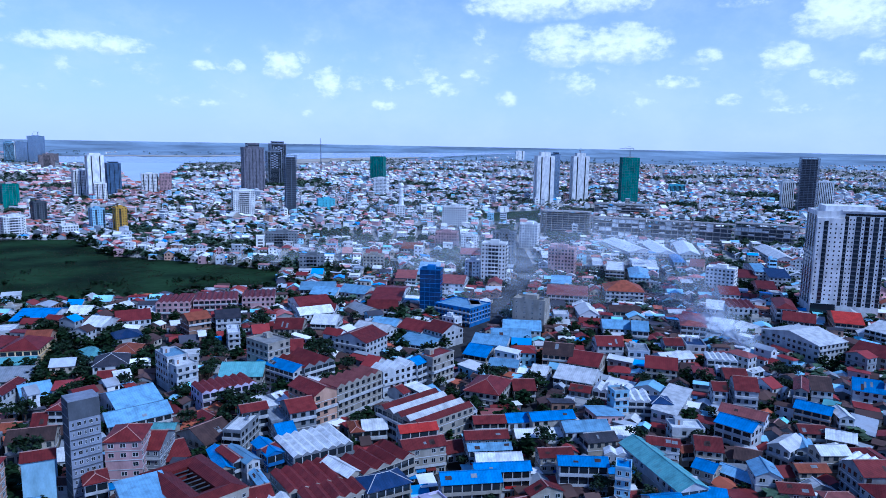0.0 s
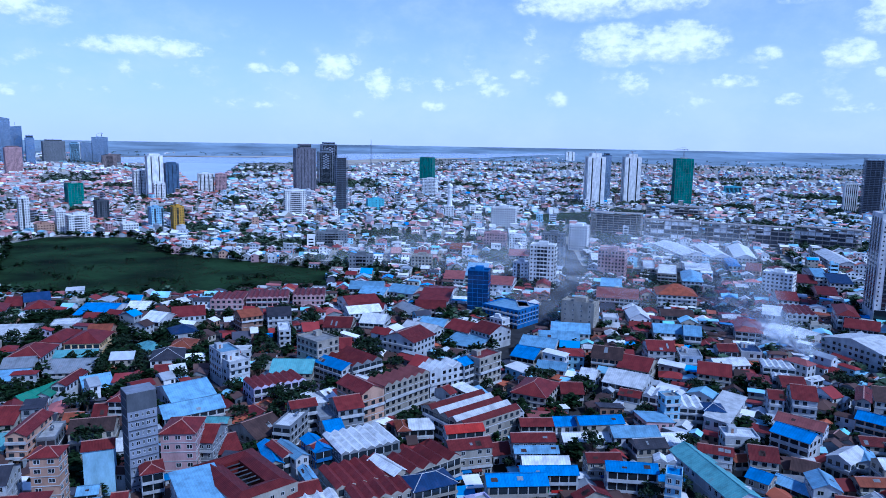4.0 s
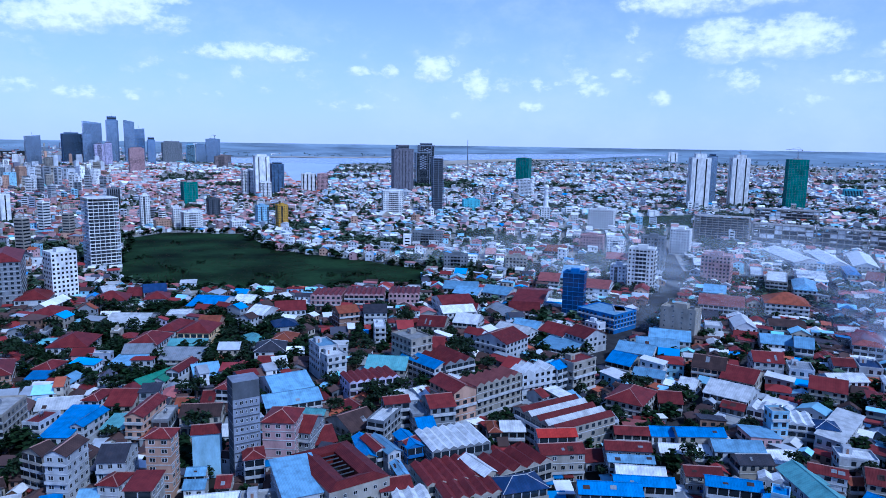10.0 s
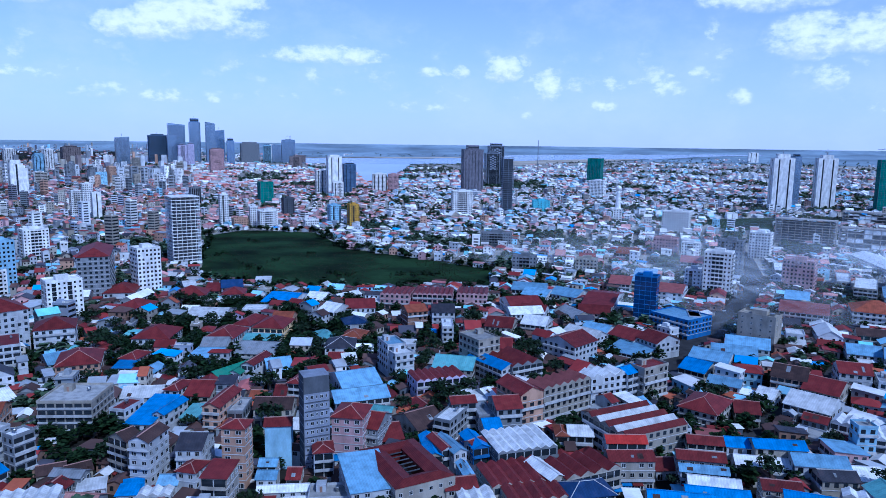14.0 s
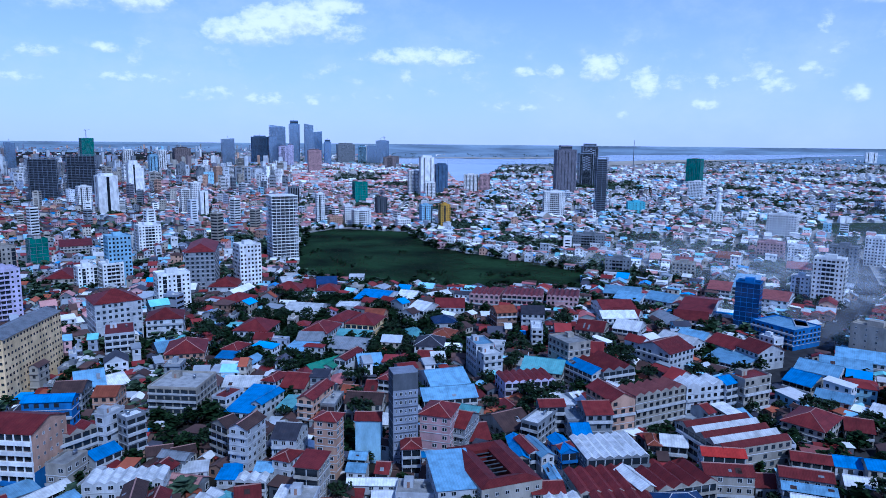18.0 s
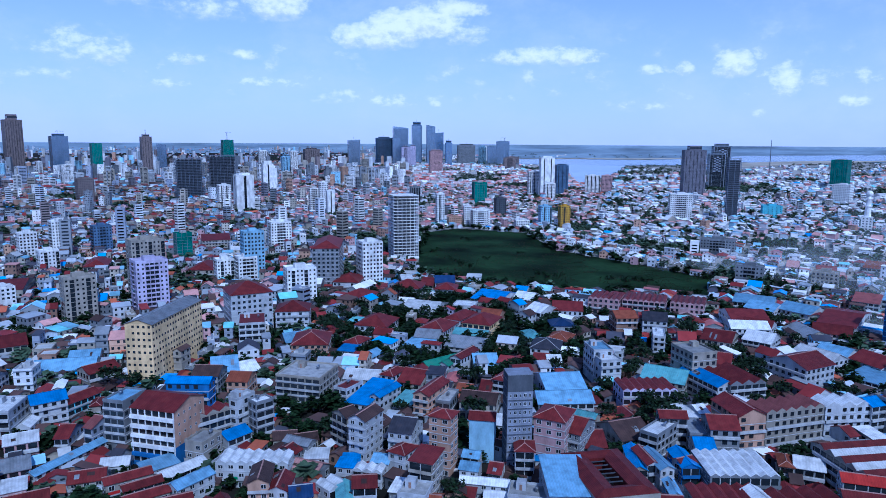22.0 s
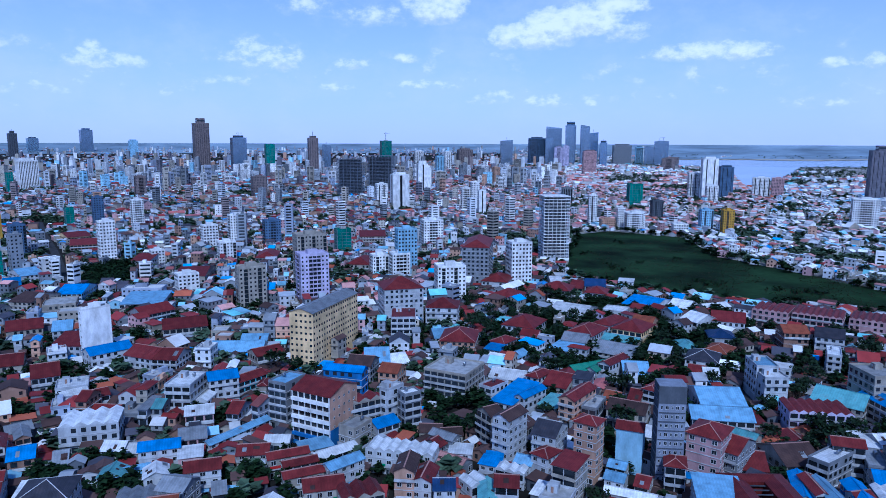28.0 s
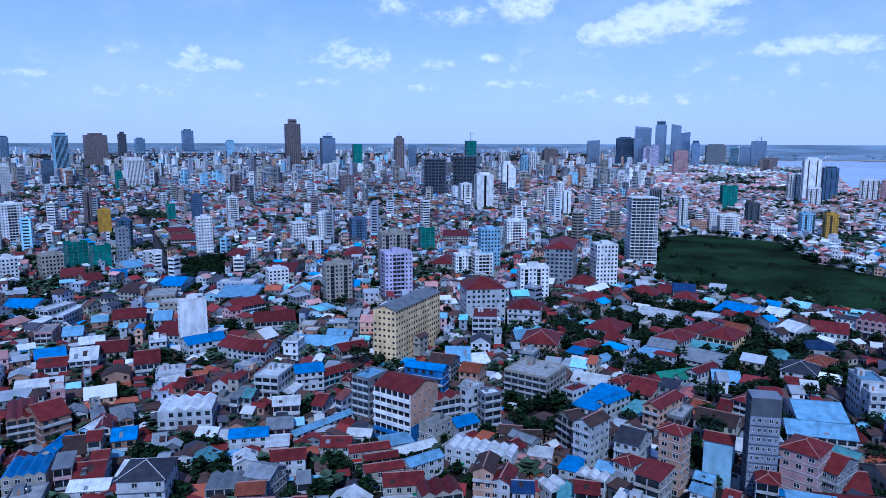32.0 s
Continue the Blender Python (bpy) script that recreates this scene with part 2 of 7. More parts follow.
ROOFS = {
    "R": ("dark red", (0.16, 0.022, 0.022), 0.55, 0.0), "O": ("orange-red tiled", (0.28, 0.075, 0.04), 0.75, 0.0),
    "B": ("bright blue", (0.04, 0.22, 0.56), 0.45, 0.0), "L": ("pale blue", (0.22, 0.40, 0.58), 0.45, 0.0),
    "W": ("white", (0.75, 0.76, 0.77), 0.5, 0.0), "G": ("grey", (0.28, 0.30, 0.33), 0.5, 0.1),
    "T": ("teal", (0.16, 0.38, 0.40), 0.5, 0.0), "D": ("dark slate", (0.045, 0.045, 0.06), 0.6, 0.0),
    "K": ("brown", (0.062, 0.036, 0.032), 0.65, 0.0), "N": ("navy", (0.02, 0.05, 0.14), 0.5, 0.0),
    "P": ("faded red", (0.28, 0.09, 0.085), 0.6, 0.0), "E": ("green", (0.05, 0.23, 0.15), 0.5, 0.0),
    "S": ("pale pink-red tiled", (0.38, 0.20, 0.185), 0.75, 0.0), "C": ("concrete", (0.36, 0.36, 0.36), 0.9, 0.0), "V": ("vivid red", (0.50, 0.04, 0.03), 0.5, 0.0),
}
# Far copies get sunshine in their colour; near tones keep the cloud shade.
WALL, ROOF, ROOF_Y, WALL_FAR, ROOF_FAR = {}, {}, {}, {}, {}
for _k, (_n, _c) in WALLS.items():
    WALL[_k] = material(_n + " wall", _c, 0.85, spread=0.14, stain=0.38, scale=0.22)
    WALL_FAR[_k] = material(_n + " wall, sunlit copy", tuple(min(0.82, 1.2 * q) for q in _c), 0.85, spread=0.3, stain=0.3, scale=0.12, random_by="island")
for _k, (_n, _c, _r, _m) in ROOFS.items():
    ROOF[_k] = material(_n + " roof", _c, _r, _m, spread=0.25, stain=0.4, scale=0.3, ribs=0.0 if _k == "C" else 0.45, rust=0.3 if _k in "PGT" else 0.14)
    ROOF_Y[_k] = material(_n + " roof, ribs across", _c, _r, _m, spread=0.25, stain=0.4, scale=0.3, ribs=0.0 if _k == "C" else 0.45, rust=0.3 if _k in "PGT" else 0.14, across="Y")
    ROOF_FAR[_k] = material(_n + " roof, sunlit copy", tuple(min(0.82, 1.6 * q) for q in _c), _r, _m, spread=0.35, stain=0.35, scale=0.1, rust=0.25, random_by="island")
GLASS = material("window glass", (0.018, 0.024, 0.032), 0.12, spread=0.5, stain=0.2)
FRAME = material("window frame", (0.55, 0.56, 0.57), 0.6, spread=0.2)
TRIM = material("white trim", (0.50, 0.51, 0.53), 0.8, stain=0.35)
CONCRETE = material("raw concrete", (0.42, 0.40, 0.39), 0.9, spread=0.15, stain=0.45, scale=0.4)
STEEL = material("steel", (0.35, 0.37, 0.4), 0.35, 0.9)
BARK = material("bark", (0.09, 0.06, 0.045), 0.95)
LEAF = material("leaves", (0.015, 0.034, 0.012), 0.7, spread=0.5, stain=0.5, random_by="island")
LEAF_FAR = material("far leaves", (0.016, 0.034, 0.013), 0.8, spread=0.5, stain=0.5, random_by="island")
# leaves again, lightened in colour for distant sun and haze
LEAF_DISTANT = material("distant leaves, sun and haze in colour", (0.075, 0.115, 0.07), 0.8, spread=0.5, stain=0.4, random_by="island")
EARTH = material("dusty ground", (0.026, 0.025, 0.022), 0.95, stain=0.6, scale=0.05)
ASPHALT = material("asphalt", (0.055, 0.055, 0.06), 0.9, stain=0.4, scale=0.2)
# same dusty ground, its colour raised for the sun on the farther quarters
SUNLIT_DUST = material("dusty ground, sunlit tone", (0.40, 0.385, 0.36), 0.95, stain=0.6, scale=0.012)
SAND = material("pale river sand", (0.50, 0.45, 0.38), 0.95, stain=0.3, scale=0.006)
WATER = material("river water", (0.30, 0.38, 0.48), 0.2, stain=0.15, scale=0.004)
FIELD = material("field", (0.020, 0.046, 0.016), 0.95, stain=0.85, scale=0.02)
# base colour holds the blue haze over the land at the horizon
FARLAND = material("far land, haze in colour", (0.28, 0.36, 0.44), 0.95, stain=0.55, scale=0.0025)


# ---- mesh helpers ----
def mesh_from(name, verts, faces, mats, idx=None):
    me = bpy.data.meshes.new(name)
    me.from_pydata(verts, [], faces)
    for m in mats:
        me.materials.append(m)
    if idx is not None:
        me.polygons.foreach_set("material_index", idx)
    me.update()
    return me


class Soup:
    """Collects boxes, quads and roofs in local coordinates with a material index each."""

    def __init__(self):
        self.v, self.f, self.i = [], [], []

    def add(self, verts, faces, mat=0, m=None):
        n = len(self.v)
        self.v += [tuple(m @ Vector(p)) for p in verts] if m is not None else verts
        self.f += [tuple(n + k for k in q) for q in faces]
        self.i += [mat] * len(faces)
        return self

    def box(self, x0, y0, z0, x1, y1, z1, mat=0, m=None, bottom=False):
        v = [(x0, y0, z0), (x1, y0, z0), (x1, y1, z0), (x0, y1, z0), (x0, y0, z1), (x1, y0, z1), (x1, y1, z1), (x0, y1, z1)]
        f = [(0, 1, 5, 4), (1, 2, 6, 5), (2, 3, 7, 6), (3, 0, 4, 7), (4, 5, 6, 7)]
        if bottom:
            f.append((3, 2, 1, 0))
        return self.add(v, f, mat, m)

    def mesh(self, name, mats):
        return mesh_from(name, self.v, self.f, mats, self.i)


def part(name, data, parent, m=None, label=""):
    ob = new(name, data)
    ob.parent = parent
    if m is not None:
        ob.matrix_basis = m
    if label:
        ob["label"] = label
    return ob


def gable(s, x0, x1, y0, y1, z, rise, along="x", over=0.5, thick=0.14, mat=0, wallmat=None):
    """A gabled roof with thickness and eaves over the rectangle; the ridge runs along x or y."""
    if along == "x":
        P = lambda a, b, c: (a, b, c)
        a0, a1, b0, b1 = x0, x1, y0, y1
    else:
        P = lambda a, b, c: (b, a, c)
        a0, a1, b0, b1 = y0, y1, x0, x1
    mid, half = (b0 + b1) / 2, (b1 - b0) / 2
    drop = rise * over / half
    e0, e1, l0, l1 = b0 - over, b1 + over, a0 - over, a1 + over
    v = []
    for a in (l0, l1):
        v += [P(a, e0, z - drop), P(a, mid, z + rise), P(a, e1, z - drop), P(a, e0, z - drop + thick), P(a, mid, z + rise + thick), P(a, e1, z - drop + thick)]
    f = [(3, 4, 10, 9), (4, 5, 11, 10), (0, 6, 7, 1), (1, 7, 8, 2), (0, 3, 9, 6), (2, 8, 11, 5), (0, 1, 4, 3), (1, 2, 5, 4), (6, 9, 10, 7), (7, 10, 11, 8)]
    s.add(v, f, mat)
    if wallmat is not None:
        for a in (a0, a1):
            s.add([P(a, b0, z), P(a, b1, z), P(a, mid, z + rise)], [(0, 1, 2)], wallmat)


def hip(s, x0, x1, y0, y1, z, rise, over=0.6, thick=0.16, mat=0):
    x0, x1, y0, y1 = x0 - over, x1 + over, y0 - over, y1 + over
    k = min(x1 - x0, y1 - y0) / 2 * 0.96
    r0, r1 = ((x0 + k, (y0 + y1) / 2), (x1 - k, (y0 + y1) / 2)) if x1 - x0 > y1 - y0 else (((x0 + x1) / 2, y0 + k), ((x0 + x1) / 2, y1 - k))
    b = [(x0, y0), (x1, y0), (x1, y1), (x0, y1)]
    v = [(*p, z) for p in b] + [(*p, z + thick) for p in b] + [(*r0, z + rise + thick), (*r1, z + rise + thick)]
    f = [(0, 1, 5, 4), (1, 2, 6, 5), (2, 3, 7, 6), (3, 0, 4, 7), (3, 2, 1, 0)]
    f += [(4, 5, 9, 8), (5, 6, 9), (6, 7, 8, 9), (7, 4, 8)] if x1 - x0 > y1 - y0 else [(4, 5, 8), (5, 6, 9, 8), (6, 7, 9), (7, 4, 8, 9)]
    s.add(v, f, mat)


def shed(s, x0, x1, y0, y1, z, rise, over=0.5, thick=0.14, mat=0, wallmat=None):
    v = [(x0 - over, y0 - over, z), (x1 + over, y0 - over, z), (x1 + over, y1 + over, z + rise), (x0 - over, y1 + over, z + rise)]
    v += [(a, b, c + thick) for a, b, c in v]
    s.add(v, [(0, 1, 5, 4), (1, 2, 6, 5), (2, 3, 7, 6), (3, 0, 4, 7), (4, 5, 6, 7), (3, 2, 1, 0)], mat)
    if wallmat is not None:
        s.add([(x0, y0, z), (x1, y0, z), (x1, y1, z + rise), (x0, y1, z + rise)], [(1, 2, 3, 0)], wallmat)
        s.add([(x0, y1, z), (x1, y1, z), (x1, y1, z + rise), (x0, y1, z + rise), (x0, y0, z), (x1, y0, z)], [(0, 1, 2, 3), (4, 0, 3), (5, 1, 2)], wallmat)


def roof_into(s, kind, w, d, h, n, rise, mat, wallmat):
    """Adds the roof of a w x d building (centre at the origin, eaves at h)."""
    x0, x1, y0, y1 = -w / 2, w / 2, -d / 2, d / 2
    if kind == "gx":
        gable(s, x0, x1, y0, y1, h, rise, "x", mat=mat, wallmat=wallmat)
    elif kind == "gy":
        gable(s, x0, x1, y0, y1, h, rise, "y", mat=mat, wallmat=wallmat)
    elif kind == "hip":
        hip(s, x0, x1, y0, y1, h, rise, mat=mat)
    elif kind == "shx":
        shed(s, x0, x1, y0, y1, h, rise, mat=mat, wallmat=wallmat)
    elif kind == "saw":
        for k in range(n):
            gable(s, x0 + k * w / n, x0 + (k + 1) * w / n, y0, y1, h + (k % 2) * 0.004, rise, "y", over=0.02, mat=mat if not isinstance(mat, list) else mat[k % len(mat)], wallmat=wallmat)
    elif kind == "sax":
        for k in range(n):
            gable(s, x0, x1, y0 + k * d / n, y0 + (k + 1) * d / n, h + (k % 2) * 0.004, rise, "x", over=0.02, mat=mat if not isinstance(mat, list) else mat[k % len(mat)], wallmat=wallmat)
    elif kind == "flat":
        t = 0.25
        s.box(x0, y0, h - 0.1, x1, y1, h + 0.05, mat)
        for a in ((x0 - .1, y0 - .1, x1 + .1, y0 + t), (x0 - .1, y1 - t, x1 + .1, y1 + .1), (x0 - .1, y0 + t, x0 + t, y1 - t), (x1 - t, y0 + t, x1 + .1, y1 - t)):
            s.box(a[0], a[1], h - 0.1, a[2], a[3], h + 0.8, wallmat if wallmat is not None else mat)


# one window of unit size (1 x 1 m, in the plane y = 0, facing -y): frame, mullion, glass set back
def window_mesh():
    s = Soup()
    for a in ((-.5, -.06, -.5, .5, 0, -.42), (-.5, -.06, .42, .5, 0, .5), (-.5, -.06, -.42, -.43, 0, .42), (.43, -.06, -.42, .5, 0, .42), (-.03, -.05, -.42, .03, 0, .42)):
        s.box(*a, 1)
    s.add([(-.43, -.015, -.42), (.43, -.015, -.42), (.43, -.015, .42), (-.43, -.015, .42)], [(0, 1, 2, 3)], 0)
    return s.mesh("window", [GLASS, FRAME])


WINDOW = window_mesh()
CAP = material("pale ridge tiles", (0.42, 0.25, 0.22), 0.8)


def tank_mesh():
    """A steel water tank lying on a low frame."""
    s = Soup()
    n = 10
    ring = lambda y, r: [(r * math.cos(2 * math.pi * k / n), y, 1.3 + r * math.sin(2 * math.pi * k / n)) for k in range(n)]
    s.add(ring(-0.9, 0.4) + ring(-0.75, 0.6) + ring(0.75, 0.6) + ring(0.9, 0.4), [(j * n + k, j * n + (k + 1) % n, (j + 1) * n + (k + 1) % n, (j + 1) * n + k) for j in range(3) for k in range(n)] + [tuple(range(n)), tuple(range(3 * n, 4 * n))], 0)
    for x in (-0.4, 0.4):
        for y in (-0.6, 0.6):
            s.box(x - 0.05, y - 0.05, 0, x + 0.05, y + 0.05, 0.9, 0)
    return s.mesh("water_tank", [STEEL])


TANK = tank_mesh()


def awning_mesh(mat):
    """A sloping sheet over a shop door, 1 m wide, with a frame below its edge."""
    s = Soup()
    s.add([(-.5, 0, 0), (.5, 0, 0), (.5, -1.7, -0.55), (-.5, -1.7, -0.55), (-.5, 0, .07), (.5, 0, .07), (.5, -1.7, -0.48), (-.5, -1.7, -0.48)], [(0, 1, 2, 3), (4, 7, 6, 5), (2, 6, 7, 3), (0, 3, 7, 4), (1, 5, 6, 2)], 0)
    s.box(-.5, -1.72, -0.75, .5, -1.66, -0.5, 0, None, True)
    return s.mesh("awning", [mat])


AWNINGS = [awning_mesh(ROOF[k]) for k in ("B", "L", "R", "G")]
SIGNS = [Soup().box(-.5, -0.09, 0, .5, 0, 1.0, 0, None, True).mesh("signboard", [material(n + " signboard", c, 0.4, spread=0.3)]) for n, c in (("blue", (0.03, 0.12, 0.45)), ("red", (0.45, 0.03, 0.03)), ("white", (0.65, 0.65, 0.65)), ("green", (0.03, 0.28, 0.13)))]
PLACED = []          # ground rectangles already taken: x, y, half width, half depth, turn


def facades(w, d):
    """Centre, turn and length of the four sides of a w x d block."""
    return [((0, -d / 2), 0.0, w), ((w / 2, 0), 90.0, d), ((0, d / 2), 180.0, w), ((-w / 2, 0), 270.0, d)]


def towards_middle(x, y, rz, turn):
    """Whether a side of a building looks towards the middle of the quarter."""
    a = radians(rz + turn)
    n = Vector((math.sin(a), -math.cos(a)))
    return n.dot(Vector((-x, -y)).normalized()) > 0.05


def ground_z(r):
    s = min(max((r - 1800.0) / 3100.0, 0.0), 1.0)
    return 89.21 * s * s


GALLERY_POST = Soup().box(-0.16, -0.06, 0, 0.16, 0.06, 1, 0).mesh("post", [TRIM])


def house(x, y, rz, w, d, h, roof, wall, top, n=1, name="house", label="", bays=None, rise=None, storey=3.3, group="houses of the quarter", ledges=True, wins=True, win=(0.5, 0.48), gallery=None):
    """A building of its own: walls, roof, every window that shows, a ledge over each storey."""
    PLACED.append((x, y, w / 2, d / 2, rz))
    floors = max(1, round(h / storey))
    st = h / floors
    rise = rise if rise is not None else {"gx": min(d * 0.22, 4.0), "gy": min(w * 0.24, 4.0), "hip": min(w, d) * 0.24, "shx": d * 0.1, "saw": w / n * 0.3, "sax": d / n * 0.3}.get(roof, 0)
    s = Soup()
    s.box(-w / 2, -d / 2, 0, w / 2, d / 2, h, 0)
    if name == "house":
        name = "market_hall" if roof == "saw" and w > 30 else "terrace" if roof == "saw" else "shed" if h < 6.5 else "villa" if roof == "hip" else "shophouse" if h > 11.5 else "house"
    root = new(name, None)
    wl, rl = WALLS[wall][0], ROOFS[top[0]][0]
    kinds = {"gx": "gabled", "gy": "gabled", "hip": "hipped", "shx": "sloping", "saw": "many-gabled", "sax": "many-gabled", "flat": "flat"}
    text = label or f"{floors}-storey {wl} {name.replace('_', ' ')} with a {kinds[roof]} {rl} roof"
    tagged(root, text, "building" if h > 16 else "house", group)
    root.matrix_basis = pose(x, y, ground_z(math.hypot(x, y)), 0, 0, rz)
    part("wall", s.mesh("wall", [WALL[wall]]), root)
    r = Soup()
    roof_into(r, roof, w, d, h, n, rise, list(range(len(top))) if len(top) > 1 else 0, len(top))
    if roof in ("gx", "gy") and math.hypot(x, y) < 420 and random.random() < 0.55:
        # replaced and rusted sheets lying on the slopes
        run, half = (w, d / 2) if roof == "gx" else (d, w / 2)
        for _ in range(random.randint(1, 4)):
            a, lo, side = random.uniform(-0.46, 0.36) * run, random.uniform(0.02, 0.45), random.choice((-1, 1))
            wide, hi = random.uniform(0.8, 2.4), min(0.97, lo + random.uniform(0.2, 0.5))
            q = [(a, lo), (a + wide, lo), (a + wide, hi), (a, hi)]
            v = [(p, side * half * (1 - u), h + rise * u + 0.19) for p, u in q]
            r.add(v if roof == "gx" else [(c, b, e) for b, c, e in v], [(0, 1, 2, 3)], len(top) + random.choice((1, 2, 2)))
    part("roof", r.mesh("roof", [(ROOF_Y if roof in ("gy", "saw") else ROOF)[k] for k in top] + [WALL[wall], ROOF["G"], ROOF["K"]]), root)
    if roof in ("gx", "gy", "hip") and math.hypot(x, y) < 420:
        cap = Soup()
        if roof == "hip":
            k = (min(w, d) / 2 + 0.6) * 0.96
            e = [(-w / 2 - 0.6, -d / 2 - 0.6), (w / 2 + 0.6, -d / 2 - 0.6), (w / 2 + 0.6, d / 2 + 0.6), (-w / 2 - 0.6, d / 2 + 0.6)]
            r0, r1 = ((-w / 2 - 0.6 + k, 0), (w / 2 + 0.6 - k, 0)) if w > d else ((0, -d / 2 - 0.6 + k), (0, d / 2 + 0.6 - k))
            ends = [(r0, r1)] + [(q, (r0 if ((q[0] < 0) if w > d else (q[1] < 0)) else r1)) for q in e]
            for n_, (q0, q1) in enumerate(ends):
                z0, z1 = (h + rise, h + rise) if n_ == 0 else (h, h + rise)
                t = Vector((q1[0] - q0[0], q1[1] - q0[1]))
                if t.length < 0.3:
                    continue
                t = t.normalized() * 0.16
                cap.add([(q0[0] + t.y, q0[1] - t.x, z0 + 0.2), (q0[0] - t.y, q0[1] + t.x, z0 + 0.2), (q1[0] - t.y, q1[1] + t.x, z1 + 0.2), (q1[0] + t.y, q1[1] - t.x, z1 + 0.2), (q0[0], q0[1], z0 + 0.36), (q1[0], q1[1], z1 + 0.36)], [(0, 4, 5, 3), (1, 2, 5, 4), (0, 1, 4), (2, 3, 5)], 0)
        elif roof == "gx":
            cap.box(-w / 2 - 0.5, -0.22, h + rise + 0.06, w / 2 + 0.5, 0.22, h + rise + 0.24, 0)
        else:
            cap.box(-0.22, -d / 2 - 0.5, h + rise + 0.06, 0.22, d / 2 + 0.5, h + rise + 0.24, 0)
        part("ridge_cap", cap.mesh("ridge_cap", [CAP if top in "ROPVK" else TRIM if top in "ND" else ROOF[top]]), root)
    if roof == "flat" and math.hypot(x, y) < 420:
        tm = pose(w * random.uniform(-0.3, 0.3), d * random.uniform(0, 0.3), h + 0.05)
        part("water_tank", TANK, root, tm)
        if w > 9:
            sh = part("stair_house", Soup().box(-1.6, -1.8, 0, 1.6, 1.8, 2.5).mesh("stair_house", [WALL[wall]]), root, pose(-w * 0.2, d * 0.18, h + 0.05))
            part("door", Soup().box(-0.45, -1.86, 0, 0.45, -1.8, 2.0).mesh("door", [WALL["n"]]), sh)
    far = Soup() if math.hypot(x, y) > 262 else None
    far_ledges = Soup()
    for fl in range(1, floors if ledges else 1):
        e = far_ledges if far is not None else Soup()
        e.box(-w / 2 - 0.18, -d / 2 - 0.18, fl * st - 0.12, w / 2 + 0.18, d / 2 + 0.18, fl * st + 0.1, 0, None, True)
        if far is None:
            part("ledge", e.mesh("ledge", [TRIM]), root)
    galleries = gallery if gallery is not None else wins and floors > 1 and h < 21 and random.random() < (0.8 if roof == "saw" else 0.42)
    for (cx, cy), turn, length in facades(w, d):
        if not towards_middle(x, y, rz, turn):
            continue
        fm = pose(cx, cy, 0, 0, 0, turn)
        nb = max(1, round(length / 3.4)) if bays is None else max(1, round(bays * length / w))
        for fl in range(floors):
            z = fl * st
            if ledges and fl and turn == 0.0 and fl % 2 and h < 20:
                e = Soup().box(-length / 2, -0.9, z - 0.12, length / 2, -0.19, z + 0.1, 0, None, True)
                e.box(-length / 2, -0.9, z + 0.1, length / 2, -0.82, z + 0.95, 0)
                if far is not None:
                    far_ledges.box(-length / 2, -0.9, z - 0.12, length / 2, -0.19, z + 0.9, 0, fm, True)
                else:
                    part("balcony", e.mesh("balcony", [TRIM]), root, fm)
            if not wins:
                continue
            if galleries and fl and turn in (0.0, 180.0):
                # an open gallery across the whole front, behind a parapet and posts; its shade is a dark plate
                rail_y = -0.19 if turn == 0.0 and fl % 2 else -1.0
                if far is not None:
                    for b in range(nb):
                        px = -length / 2 + (b + 0.5) * length / nb
                        far.box(px - length / nb * 0.4, -0.06, z + st * 0.3, px + length / nb * 0.4, 0.05, z + st * 0.82, 0, fm, True)
                    far_ledges.box(-length / 2, -0.5, z + 0.1, length / 2, -0.19, z + st * 0.3, 0, fm, True)
                    continue
                part("gallery", Soup().box(-length * 0.47, -0.06, z + st * 0.12, length * 0.47, 0.05, z + st * 0.86, 0, None, True).mesh("gallery", [GLASS]), root, fm)
                if rail_y < -0.5:
                    e = Soup().box(-length / 2, -1.0, z - 0.12, length / 2, -0.19, z + 0.1, 0, None, True)
                    e.box(-length / 2, -1.0, z + 0.1, length / 2, -0.92, z + st * 0.32, 0)
                    part("parapet_wall", e.mesh("parapet_wall", [WALL[wall]]), root, fm)
                for b in range(1, nb):
                    part("post", GALLERY_POST, root, fm @ pose(-length / 2 + b * length / nb, -0.13, z + 0.1) @ Matrix.Diagonal((1, 1, st * 0.8, 1)))
                continue
            for b in range(nb):
                if random.random() < 0.1:
                    continue
                px = -length / 2 + (b + 0.5) * length / nb
                ww, wh = min(2.4, length / nb * win[0]), st * win[1]
                if fl == 0 and turn != 0.0 and h > 7:
                    continue
                if fl == 0:
                    ww, wh = length / nb * 0.7, st * 0.66
                pz = z + st * 0.55 if fl else wh / 2 + 0.05
                if far is not None:
                    far.box(px - ww / 2, -0.04, pz - wh / 2, px + ww / 2, 0.05, pz + wh / 2, 0, fm, True)
                    continue
                part("shopfront" if fl == 0 else "window", WINDOW, root, fm @ pose(px, -0.004, pz) @ Matrix.Diagonal((ww, 1, wh, 1)))
    if name in ("shophouse", "terrace", "house", "market_hall") and far is None and wins and towards_middle(x, y, rz, 0.0):
        nb = max(1, round(w / 4.5))
        for b in range(nb):
            px = -w / 2 + (b + 0.5) * w / nb
            if random.random() < 0.45:
                part("awning", AWNINGS[random.randrange(4)], root, pose(px, -d / 2 - 0.01, st * 0.86) @ Matrix.Diagonal((w / nb * 0.9, 1, 1, 1)))
            elif random.random() < 0.4:
                part("signboard", SIGNS[random.randrange(4)], root, pose(px, -d / 2 - 0.92, st + 0.5) @ Matrix.Diagonal((w / nb * 0.8, 1, 1, 1)))
